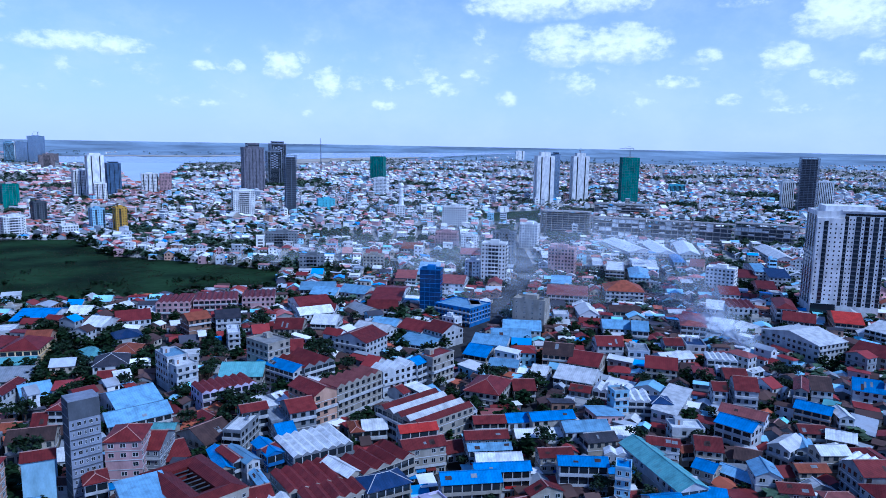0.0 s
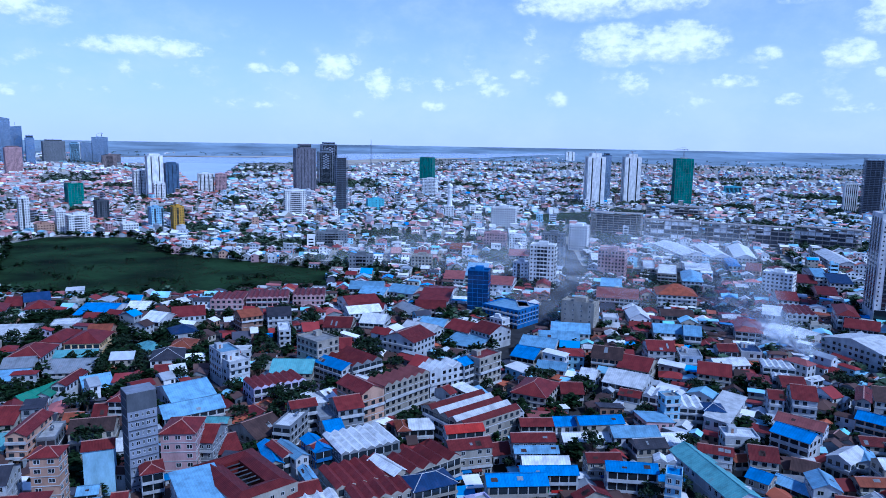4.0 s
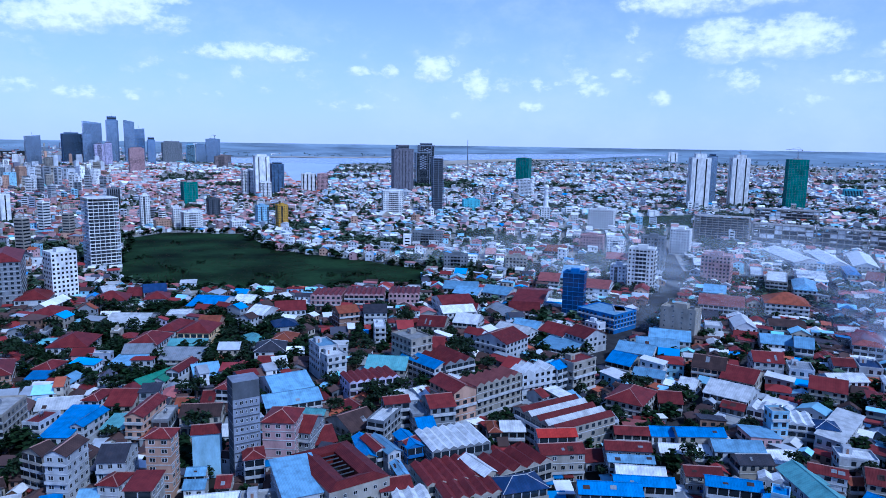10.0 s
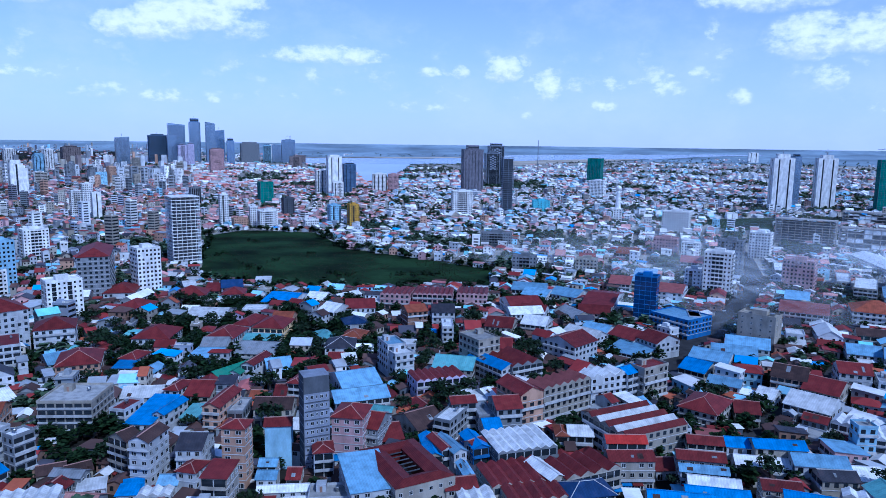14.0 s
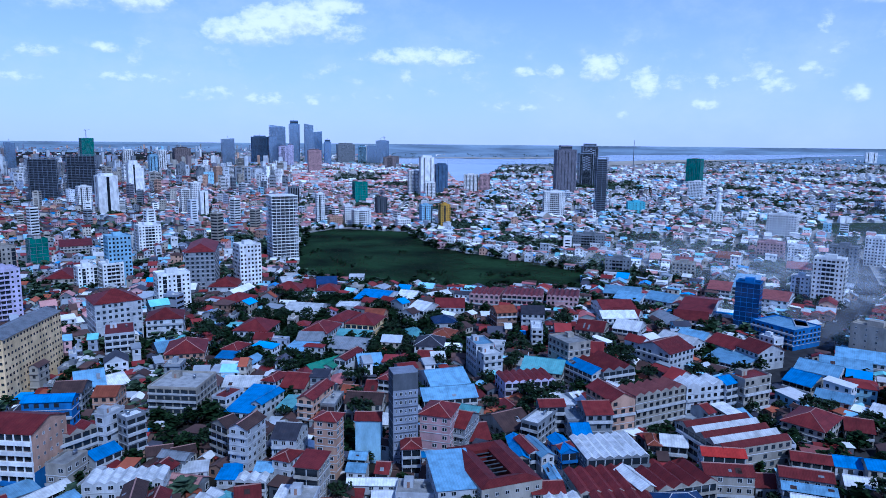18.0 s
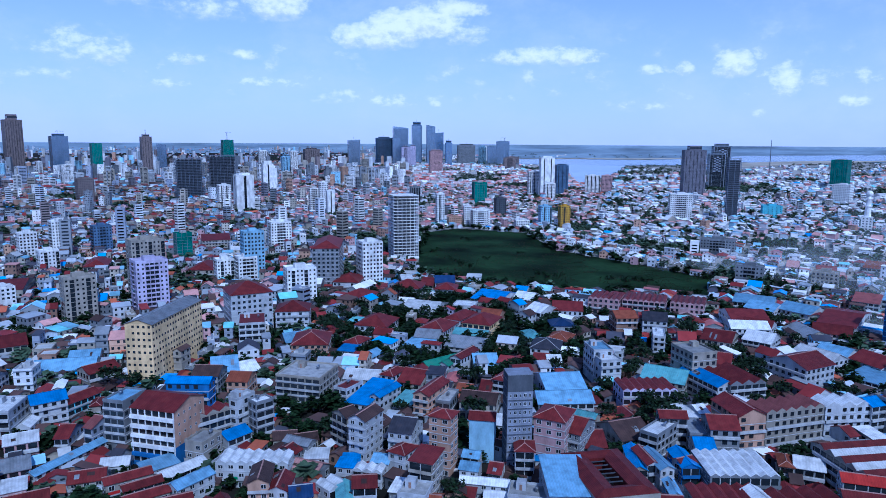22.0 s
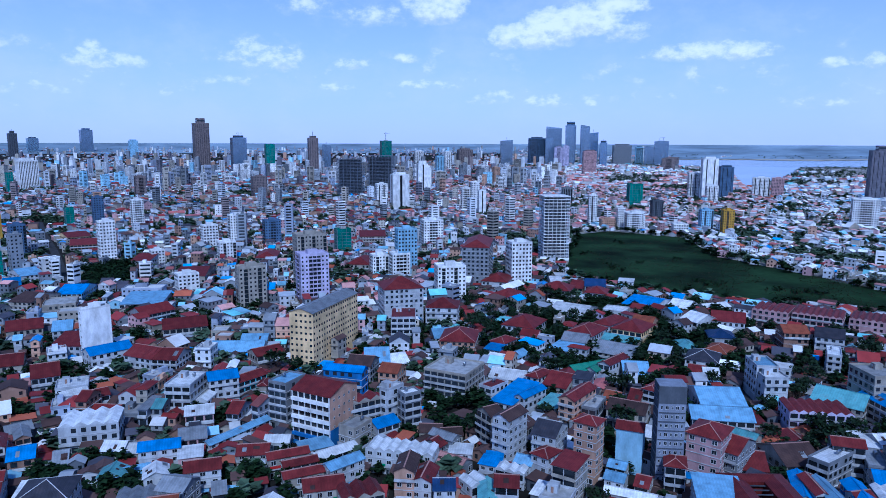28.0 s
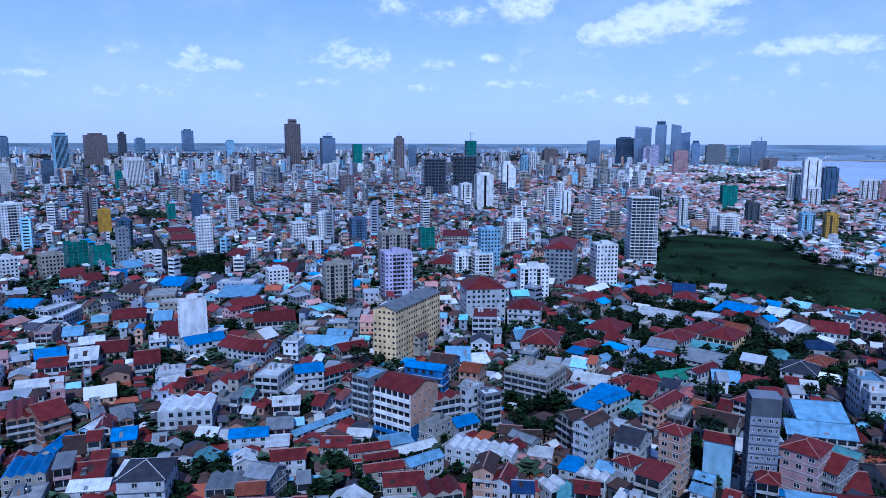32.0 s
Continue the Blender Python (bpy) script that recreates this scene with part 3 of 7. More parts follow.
    if far_ledges.f:
        tagged(part("ledges", far_ledges.mesh("ledges", [TRIM]), root), kind="stuff")
    if far is not None and far.f:
        tagged(part("windows", far.mesh("windows", [GLASS]), root), kind="stuff")
    return root


def court_house(x, y, rz, w, d, h):
    """A wide block round an open court, four gabled red roofs on cream walls."""
    PLACED.append((x, y, w / 2, d / 2, rz))
    root = new("courtyard_building", None)
    tagged(root, "wide cream building with dark red roofs round an open courtyard", "building", "houses of the quarter")
    root.matrix_basis = pose(x, y, 0, 0, 0, rz)
    a, b = w * 0.36, d * 0.18
    for sx0, sy0, sx1, sy1 in ((-w / 2, -d / 2, w / 2, -d / 2 + b), (-w / 2, d / 2 - b, w / 2, d / 2), (-w / 2, -d / 2 + b, -w / 2 + a, d / 2 - b), (w / 2 - a, -d / 2 + b, w / 2, d / 2 - b)):
        part("wing", Soup().box(sx0, sy0, 0, sx1, sy1, h).mesh("wing", [WALL["c"]]), root)
    v = []
    for fx, fy, z in ((0.5, 0.5, h), (0.31, 0.40, h + 1.3), (0.13, 0.30, h + 0.2), (0.13, 0.30, h - 5.0)):
        v += [(-w * fx, -d * fy, z), (w * fx, -d * fy, z), (w * fx, d * fy, z), (-w * fx, d * fy, z)]
    f = [(k * 4 + j, k * 4 + (j + 1) % 4, k * 4 + 4 + (j + 1) % 4, k * 4 + 4 + j) for k in range(3) for j in range(4)]
    part("roof", mesh_from("roof", v, f, [ROOF["R"]]), root, pose(0, 0, 0.15))
    for k in range(7):
        part("roof_rib", Soup().box(-w * 0.13, -0.15, h - 0.6, w * 0.13, 0.15, h - 0.3).mesh("roof_rib", [WALL["d"]]), root, pose(0, -d * 0.27 + k * d * 0.09, 0))
    for (cx, cy), turn, length in facades(w, d):
        if towards_middle(x, y, rz, turn):
            nb = max(2, round(length / 3.4))
            for fl in range(3):
                for q in range(nb):
                    part("window", WINDOW, root, pose(cx, cy, 0, 0, 0, turn) @ pose(-length / 2 + (q + 0.5) * length / nb, -0.004, fl * h / 3 + h / 6) @ Matrix.Diagonal((1.3, 1, 1.3, 1)))
    return root


def striped_block(x, y, rz, w, d, h):
    """A broad block with white storey bands over open galleries, a blue base, a peach side and a dark red roof."""
    PLACED.append((x, y, w / 2, d / 2, rz))
    root = new("school_block", None)
    tagged(root, "white and blue banded block with a dark red roof", "building", "houses of the quarter")
    root.matrix_basis = pose(x, y, 0, 0, 0, rz)
    part("wall", Soup().box(-w / 2, -d / 2, 0, w / 2, d / 2, h).mesh("wall", [WALL["o"]]), root)
    part("base_band", Soup().box(-w / 2 - 0.05, -d / 2 - 0.05, 0, w / 2 + 0.05, d / 2 + 0.05, 8.2).mesh("base_band", [WALL["b"]]), root)
    r = Soup()
    roof_into(r, "gx", w, d, h, 1, 3.2, 0, 1)
    part("roof", r.mesh("roof", [ROOF["R"], WALL["o"]]), root)
    n = 6
    st = h / n
    for (cx, cy), turn, length in facades(w, d):
        if not towards_middle(x, y, rz, turn):
            continue
        fm = pose(cx, cy, 0, 0, 0, turn)
        for k in range(n):
            if turn in (0.0, 180.0):
                # a dark plate on the wall stands for the shade inside each gallery
                part("gallery", Soup().box(-length / 2 + 0.3, -0.08, k * st + 1.2, length / 2 - 0.3, 0.02, k * st + st - 0.5, 0, None, True).mesh("gallery", [GLASS]), root, fm)
                part("parapet_band", Soup().box(-length / 2, -1.1, k * st - 0.25, length / 2, -0.09, k * st + 1.1, 0, None, True).mesh("parapet_band", [WALL["h"] if k > 1 else WALL["b"]]), root, fm)
                for q in range(7):
                    part("post", Soup().box(-0.15, -0.5, k * st + 1.1, 0.15, -0.1, k * st + st - 0.25, 0).mesh("post", [WALL["h"]]), root, fm @ pose((q / 6 - 0.5) * (length - 0.4), 0, 0))
            else:
                for q in range(5):
                    if k > 1:
                        part("window", WINDOW, root, fm @ pose((q - 2) * length / 5.5, -0.06, k * st + 1.7) @ Matrix.Diagonal((1.0, 1, 1.1, 1)))
    return root


# ---- ground ----
def polar(az, r, lift=0.0):
    a = radians(az)
    return (-math.sin(a) * r, math.cos(a) * r, ground_z(r) + lift)


def ground_sheet():
    radii = [0, 60, 120, 200, 400, 700, 1000, 1400, 1800] + [1800 + 3100 * k / 24 for k in range(1, 25)] + [4985]
    n = 120
    v, f, idx = [(0, 0, 0)], [], []
    for r in radii[1:]:
        # the last ring lifts to the skyline of the far woods
        v += [polar(360 * k / n, r, 13.5 + 1.2 * noise.noise(Vector((k * 0.7, 3.0, 0.0))) if r > 4950 else 0.0) for k in range(n)]
    for k in range(n):
        f.append((0, 1 + k, 1 + (k + 1) % n))
        idx.append(0)
    for j in range(len(radii) - 2):
        for k in range(n):
            a, b = 1 + j * n, 1 + (j + 1) * n
            f.append((a + k, b + k, b + (k + 1) % n, a + (k + 1) % n))
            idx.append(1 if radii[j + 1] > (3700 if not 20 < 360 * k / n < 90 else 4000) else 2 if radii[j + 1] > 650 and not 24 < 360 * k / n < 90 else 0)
    me = mesh_from("ground", v, f, [EARTH, FARLAND, SUNLIT_DUST], idx)
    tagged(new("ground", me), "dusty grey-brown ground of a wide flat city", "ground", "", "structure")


ground_sheet()


def flat_patch(name, outline, mat, lift, label, category):
    """A level patch of ground with a slightly uneven surface inside an outline."""
    bm = bmesh.new()
    vs = [bm.verts.new((x, y, ground_z(math.hypot(x, y)) + lift)) for x, y in outline]
    face = bm.faces.new(vs)
    if face.normal.z < 0:
        face.normal_flip()
    bmesh.ops.triangulate(bm, faces=bm.faces)
    me = bpy.data.meshes.new(name)
    bm.to_mesh(me)
    bm.free()
    me.materials.append(mat)
    return tagged(new(name, me), label, category, "", "structure")


FIELD_LINE = [(-237, 588), (-326, 845), (-297, 906), (-196, 896), (-134, 765), (-73, 724), (-20, 687), (31, 647), (22, 549), (5, 567), (-83, 546), (-184, 557)]
flat_patch("field", FIELD_LINE, FIELD, 0.08, "dark green marshy field between the houses", "field")
GREEN_LINE = [(397, 1142), (538, 1191), (443, 988), (365, 1021)]
flat_patch("field", GREEN_LINE, FIELD, 0.08, "open green plot before the building site", "field")
KEEP_OUT = [FIELD_LINE, GREEN_LINE]


def strip(name, line, width, mat, lift, label, category):
    """A road or a river along a line of points."""
    v, f = [], []
    n = len(line)
    for k, (x, y) in enumerate(line):
        a, b = Vector(line[max(k - 1, 0)]), Vector(line[min(k + 1, n - 1)])
        t = (b - a).normalized()
        for s in (-0.5, 0.5):
            px, py = x - t.y * width * s, y + t.x * width * s
            v.append((px, py, ground_z(math.hypot(px, py)) + lift))
        if k:
            f.append((2 * k - 2, 2 * k - 1, 2 * k + 1, 2 * k))
    me = mesh_from(name, v, f, [mat])
    return tagged(new(name, me), label, category, "", "structure")


ROADS = [
    ([(108, 353), (138, 406), (165, 445), (234, 554), (270, 634), (305, 743), (335, 867)], 17),
    ([(-40, 313), (-45, 385), (-52, 463), (-56, 516)], 6),
    ([(-544, 301), (-728, 392), (-905, 474), (-1044, 542)], 8),
    ([(96, 224), (105, 254), (136, 293), (183, 336), (219, 388)], 8),
    ([(-73, 215), (-82, 249), (-92, 282)], 7),
    ([(-154, 240), (-136, 258), (-142, 298)], 9),
    ([(-136, 457), (-89, 405), (-42, 385), (-13, 411)], 7),
    ([(47, 286), (57, 265), (67, 246), (67, 214)], 6),
]
for _line, _w in ROADS:
    strip("road", _line, _w, ASPHALT, 0.05, "grey asphalt street between the houses", "road")


def spread_of(table, az):
    """The near and the far edge of a stretch of water or sand in one direction, or None outside it."""
    for (a0, n0, f0), (a1, n1, f1) in zip(table, table[1:]):
        if a1 <= az <= a0:
            u = (a0 - az) / (a0 - a1)
            return n0 + (n1 - n0) * u, f0 + (f1 - f0) * u
    return None


def sheet(name, table, mat, lift, label):
    """Water or sand between two distances over a range of directions, with a frayed edge."""
    v, f = [], []
    a0, a1 = table[0][0], table[-1][0]
    n = max(8, int((a0 - a1) * 5))
    for k in range(n + 1):
        az = a0 + (a1 - a0) * k / n
        lo, hi = spread_of(table, min(a0, max(a1, az)))
        lo += 45 * noise.noise(Vector((az * 1.3, lift, 1.0)))
        hi += 30 * noise.noise(Vector((az * 1.1, lift, 5.0)))
        v += [polar(az, lo + (hi - lo) * m / 8, lift) for m in range(9)]
        if k:
            b = 9 * (k - 1)
            f += [(b + m, b + m + 1, b + m + 10, b + m + 9) for m in range(8)]
    tagged(new(name, mesh_from(name, v, f, [mat])), label, name, "", "structure")


# direction, near and far edge
RIVER = [(15.5, 3250, 3560), (13.2, 3170, 3640), (9.1, 3190, 3680), (5.3, 3170, 3690), (3.1, 3220, 3700), (0.3, 3250, 3800), (-4.0, 3570, 4150), (-9.8, 3817, 4300), (-15.2, 3940, 4400), (-19.2, 4290, 4500), (-23, 4460, 4520)]
INLET = [(9.4, 2900, 3190), (9.0, 2560, 3200), (8.4, 2060, 3200), (7.4, 2080, 3200), (6.5, 2230, 3190), (5.4, 2600, 3180), (4.6, 2950, 3180)]
BAR = [(10.5, 3700, 3730), (8.0, 3700, 3790), (4.0, 3705, 3790), (0.0, 3830, 3880)]
BEACH = [(0.2, 3100, 3240), (-2.0, 3150, 3400), (-4.0, 3200, 3560), (-9.0, 3560, 3790), (-14.0, 3860, 3920)]
WET = (RIVER, INLET, BAR, BEACH)
VILLA_LINE = [(-205, 451), (-166, 515), (-71, 530), (-45, 408), (-54, 354), (-82, 318), (-148, 329)]
PARK_LINE = [(-605, 348), (-599, 393), (-524, 357), (-523, 306)]
KEEP_OUT.append(PARK_LINE)

sheet("river", RIVER, WATER, 1.5, "broad pale blue river far behind the city")
sheet("river", INLET, WATER, 1.9, "pale blue arm of the river reaching into the city")
sheet("sandbank", BAR, SAND, 2.6, "long pale sandbank along the far shore of the river")
sheet("sandbank", BEACH, SAND, 2.2, "pale sandy shore on the near side of the river")


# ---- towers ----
# pale blue tint stands for the haze before the far glass towers
GLASS_FACE = material("tinted glass facade, haze in tint", (0.30, 0.38, 0.48), 0.18, 0.75, spread=0.25, stain=0.25, scale=0.1)
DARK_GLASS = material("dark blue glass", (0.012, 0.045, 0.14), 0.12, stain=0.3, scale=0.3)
NET = material("green netting", (0.025, 0.21, 0.17), 0.9, spread=0.3, stain=0.5, scale=0.15)


def window_rows(s, length, fm, floors, st, bays, ww, wh, z0=0.0, skip=0.0, mat=0, proud=0.03, flat=False):
    for fl in range(floors):
        for b in range(bays):
            if skip and random.random() < skip:
                continue
            px, pz = -length / 2 + (b + 0.5) * length / bays, z0 + fl * st + st * 0.55
            if flat:
                s.add([(px - ww / 2, -proud, pz - wh / 2), (px + ww / 2, -proud, pz - wh / 2), (px + ww / 2, -proud, pz + wh / 2), (px - ww / 2, -proud, pz + wh / 2)], [(0, 1, 2, 3)], mat, fm)
            else:
                s.box(px - ww / 2, -proud, pz - wh / 2, px + ww / 2, 0.1, pz + wh / 2, mat, fm, True)


def tower(x, y, rz, w, d, h, style, wall, storey=None, label="", roofcap=True):
    """A tall building: walls, ledges, windows, parapet and stair house, by style."""
    PLACED.append((x, y, w / 2 + 1, d / 2 + 1, rz))
    r = math.hypot(x, y)
    gz = ground_z(r)
    scale = 1.0 if r < 1800 else max(0.45, (120 - gz) / 120)
    storey = storey or (5.2 if style == "frame" and h < 30 else 3.2) * scale
    floors = max(2, round(h / storey))
    st = h / floors
    near = r < 470
    near_stripe = r < 700
    root = new("high_rise" if floors > 9 else "apartment_block", None)
    wl = WALLS[wall][0]
    looks = {"grid": f"{floors}-storey {wl} block with rows of windows", "stripe": f"{floors}-storey {wl} tower with dark vertical window strips", "fins": f"{wl} tower with vertical fins",
             "frame": f"unfinished {floors}-storey tower of bare concrete slabs and columns", "net": "unfinished tower wrapped in green netting", "glass": f"{wl} glass-clad tower among far high-rises",
             "shaft": "narrow grey-blue tower with dark side and pale window bands", "condo": "tall white residential tower with dark balcony strips", "check": f"{wl} tower with pale checkered panels up its middle", "plain": f"{wl} block with few windows", "slab": f"narrow {wl} tower with a blank side wall"}
    tagged(root, label or looks[style], "tower" if floors > 9 else "building", "towers of the city")
    root.matrix_basis = pose(x, y, gz, 0, 0, rz)
    wm = WALL[wall]
    cap = 1.0 * scale
    if style == "frame":
        # a dark block gives the open storeys their inner shade
        core = Soup().box(-w * 0.4, -d * 0.4, 0, w * 0.4, d * 0.4, h - st, 0)
        part("core", core.mesh("core", [WALL["d"]]), root)
        sk = (0.25 if floors > 8 else 0.5) * scale
        slab_m = Soup().box(-w / 2, -d / 2, -sk, w / 2, d / 2, sk, 0, None, True).mesh("slab", [wm if wall in "wh" else WALL["s"] if wall == "d" else CONCRETE])
        for fl in range(1, floors + 1):
            part("slab", slab_m, root, pose(0, 0, fl * st - 0.25))
        cs = Soup()
        k = (0.2 if wall == "h" else 0.3) * scale
        low = floors <= 8 and h < 40
        cs.box(-k, -k, 0, k, k, h + (2.6 if low else -0.5), 0)
        cm = cs.mesh("column", [wm if wall in "wh" else WALL["s"] if wall == "d" else CONCRETE])
        step = 4.2 if r < 750 else 8.0
        nx, ny = max(2, round(w / step)), max(2, round(d / step))
        for i in range(nx + 1):
            for j in range(ny + 1):
                if i in (0, nx) or j in (0, ny):
                    part("column", cm, root, pose((i / nx - 0.5) * (w - 2.2 * k), (j / ny - 0.5) * (d - 2.2 * k), 0))
        if low:
            panels = Soup()
            for fl in range(floors):
                for i in range(nx):
                    pr = noise.noise(Vector((i * 0.45 + x, fl * 0.6 + y, 4.0)))
                    if pr > 0.08:
                        x0, x1 = (i / nx - 0.5) * w + 0.4, ((i + 1) / nx - 0.5) * w - 0.4
                        panels.box(x0, -d / 2 + 0.3, fl * st + 0.3, x1, -d / 2 + 0.5, fl * st + st * (0.85 if pr > 0.2 else 0.4), 0)
                        panels.box(x0, d / 2 - 0.5, fl * st + 0.3, x1, d / 2 - 0.3, fl * st + st * 0.6, 0)
            if panels.f:
                tagged(part("infill_panels", panels.mesh("infill_panels", [WALL["h"]]), root), kind="stuff")
        return root
    s = Soup().box(-w / 2, -d / 2, 0, w / 2, d / 2, h, 0)
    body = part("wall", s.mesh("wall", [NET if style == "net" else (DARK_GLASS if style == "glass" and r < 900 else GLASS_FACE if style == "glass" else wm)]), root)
    if roofcap:
        t = 0.3 * scale
        p = Soup()
        for a in ((-w / 2, -d / 2, w / 2, -d / 2 + t), (-w / 2, d / 2 - t, w / 2, d / 2), (-w / 2, -d / 2 + t, -w / 2 + t, d / 2 - t), (w / 2 - t, -d / 2 + t, w / 2, d / 2 - t)):
            p.box(a[0], a[1], h, a[2], a[3], h + cap, 0)
        part("parapet", p.mesh("parapet", [wm]), root)
        part("stair_house", Soup().box(-w * 0.18, -d * 0.2, h, w * 0.2, d * 0.22, h + 3.0 * scale, 0).mesh("stair_house", [wm if style != "net" else CONCRETE]), root)
        if h > 55 and style != "net":
            # a set-back crown, and a mast on the tallest
            kx, ky, kh = 0.5 + 0.28 * ((x * 0.37) % 1), 0.55 + 0.25 * ((y * 0.53) % 1), h * (0.05 + 0.06 * ((x * 0.71) % 1))
            crown_m = WALL["m"] if style == "glass" else wm
            slanted = style == "glass" and int(abs(x + y)) % 2 == 0
            if slanted:
                # a roof screen that slopes from one side to the other
                lo, hi = (kh * 0.2, kh * 0.6) if int(abs(x)) % 2 else (kh * 0.6, kh * 0.2)
                cr = Soup().add([(-w / 2, -d / 2, h + cap), (w / 2, -d / 2, h + cap), (w / 2, d / 2, h + cap), (-w / 2, d / 2, h + cap), (-w / 2, -d / 2, h + cap + lo), (w / 2, -d / 2, h + cap + hi), (w / 2, d / 2, h + cap + hi), (-w / 2, d / 2, h + cap + lo)], [(0, 1, 5, 4), (1, 2, 6, 5), (2, 3, 7, 6), (3, 0, 4, 7), (4, 5, 6, 7)], 0)
                part("crown", cr.mesh("crown", [GLASS_FACE]), root)
            else:
                part("crown", Soup().box(-w * kx / 2, -d * ky / 2, h, w * kx / 2, d * ky / 2, h + kh, 0).mesh("crown", [crown_m]), root)
            wall == "h" or slanted or part("crown_band", Soup().box(-w * kx / 2 - 0.15, -d * ky / 2 - 0.15, h + kh * 0.35, w * kx / 2 + 0.15, d * ky / 2 + 0.15, h + kh * 0.7, 0, None, True).mesh("crown_band", [GLASS]), root)
            if (x * 0.13) % 1 > 0.55:
                part("mast", Soup().box(-0.5, -0.5, h + kh, 0.5, 0.5, h + kh + h * 0.07, 0).mesh("mast", [STEEL]), root)
        if near:
            part("water_tank", Soup().box(w * 0.26, -d * 0.1, h, w * 0.38, d * 0.1, h + 1.6, 0).mesh("water_tank", [STEEL]), root)
    for (cx, cy), turn, length in facades(w, d):
        if not towards_middle(x, y, rz, turn):
            continue
        fm = pose(cx, cy, 0, 0, 0, turn)
        if style in ("grid", "plain", "slab"):
            if style == "slab" and turn not in (90.0, 270.0):
                continue
            pitch = 3.1 * scale if style == "grid" else 5.5
            bays = max(1, round(length / pitch))
            kind = int(abs(x * 7 + y * 3)) % 3 if style == "grid" else 0
            if kind and bays > 2 and h > 13:
                # 1: balconies across the middle bays; 2: tall glazed strips between piers with small windows
                bs = Soup()
                strips = [q for q in range(bays) if (bays * 0.28 < q + 0.5 < bays * 0.72 if kind == 1 else q % 3 == 1)]
                bw = length / bays
                for q in strips:
                    px = -length / 2 + (q + 0.5) * bw
                    bs.box(px - bw * 0.42, -0.03, st * 0.9, px + bw * 0.42, 0.05, h - st * 0.3, 0, fm, True)
                    for fl in range(1, floors):
                        out = 1.1 * scale if kind == 1 else 0.35 * scale
                        bs.box(px - bw * 0.5, -out, fl * st - 0.12 * scale, px + bw * 0.5, -0.035, fl * st + 0.12 * scale, 1, fm, True)
                        if kind == 1:
                            bs.box(px - bw * 0.5, -out - 0.06, fl * st + 0.12 * scale, px + bw * 0.5, -out, fl * st + st * 0.34, 1, fm, True)
                tagged(part("balcony_front", bs.mesh("balcony_front", [GLASS, wm]), root, None, "dark glazing behind pale balconies"), kind="stuff")
                ws = Soup()
                for q in range(bays):
                    if q not in strips:
                        px = -length / 2 + (q + 0.5) * bw
                        for fl in range(floors):
                            ws.box(px - bw * 0.2, -0.03, fl * st + st * 0.35, px + bw * 0.2, 0.1, fl * st + st * 0.78, 0, fm, True)
                if ws.f:
                    tagged(part("windows", ws.mesh("windows", [GLASS]), root), kind="stuff")
                continue
            ww, wh = (length / bays * 0.5, st * 0.5) if style == "grid" else (1.0, 1.2)
            if near and floors * bays < 130:
                for fl in range(floors):
                    for b in range(bays):
                        part("window", WINDOW, root, fm @ pose(-length / 2 + (b + 0.5) * length / bays, -0.004, fl * st + st * 0.52) @ Matrix.Diagonal((ww, 1, wh, 1)))
            else:
                ws = Soup()
                window_rows(ws, length, fm, floors, st, bays, ww, wh, 0, 0.04)
                tagged(part("windows", ws.mesh("windows", [GLASS]), root), kind="stuff")
            if style == "grid":
                for fl in range(1, floors, 1 if near else 3):
                    part("ledge", Soup().box(-length / 2, -0.22, -0.1, length / 2, -0.002, 0.1, 0, None, True).mesh("ledge", [wm]), root, fm @ pose(0, 0, fl * st))
        elif style == "shaft":
            if turn == 0.0:
                for fl in range(floors - 2):
                    part("band", Soup().box(-length * 0.48, -0.25, -0.12, length * 0.48, -0.002, 0.12, 0, None, True).mesh("band", [WALL["d"]]), root, fm @ pose(0, 0, fl * st))
                    for b in range(5):
                        part("window", WINDOW, root, fm @ pose((b - 2) * length * 0.19, -0.004, fl * st + st * 0.55) @ Matrix.Diagonal((length * (0.13 if b % 2 else 0.06), 1, st * 0.42, 1)))
                part("loggia", Soup().box(-length * 0.5, -0.1, h - 2 * st, length * 0.5, -0.002, h - 0.3, 0, None, True).mesh("loggia", [WALL["d"]]), root, fm)
            else:
                # side faces painted dark, as if turned away from the sun
                part("side_cladding", Soup().box(-length * 0.5, -0.1, 0, length * 0.5, -0.002, h - 0.2, 0, None, True).mesh("side_cladding", [WALL["d"]]), root, fm)
                for fl in range(floors):
                    part("rail", Soup().box(-length * 0.45, -0.3, -0.1, length * 0.45, -0.11, 0.1, 0, None, True).mesh("rail", [WALL["g"]]), root, fm @ pose(0, 0, fl * st + 1))
        elif style == "condo" and turn == 0.0:
            # a projecting wing beside a broad slab; dark balcony strips between white piers
            fwd = 2.6
            part("front_wing", Soup().box(-w / 2, -d / 2 - fwd, 0, -w * 0.11, -d / 2 - 0.004, h - st * 1.2, 0).mesh("front_wing", [wm]), root)
            part("glass_base", Soup().box(-w / 2 + 0.4, -d / 2 - fwd - 0.12, 0.2, -w * 0.13, -d / 2 - fwd + 0.05, 3.4 * st, 0, None, True).mesh("glass_base", [GLASS]), root)
            part("roof_slab", Soup().box(-w * 0.14, -d / 2 - 0.8, h + cap + 0.01, w / 2 + 0.5, d * 0.3, h + cap + 0.7, 0).mesh("roof_slab", [wm]), root)
            for a0, a1 in ((0.095, 0.157), (0.395, 0.455), (0.555, 0.635), (0.685, 0.75), (0.81, 0.88), (0.94, 0.995)):
                x0, x1 = (a0 - 0.5) * length, (a1 - 0.5) * length
                yo = -fwd if a1 < 0.39 else 0.0
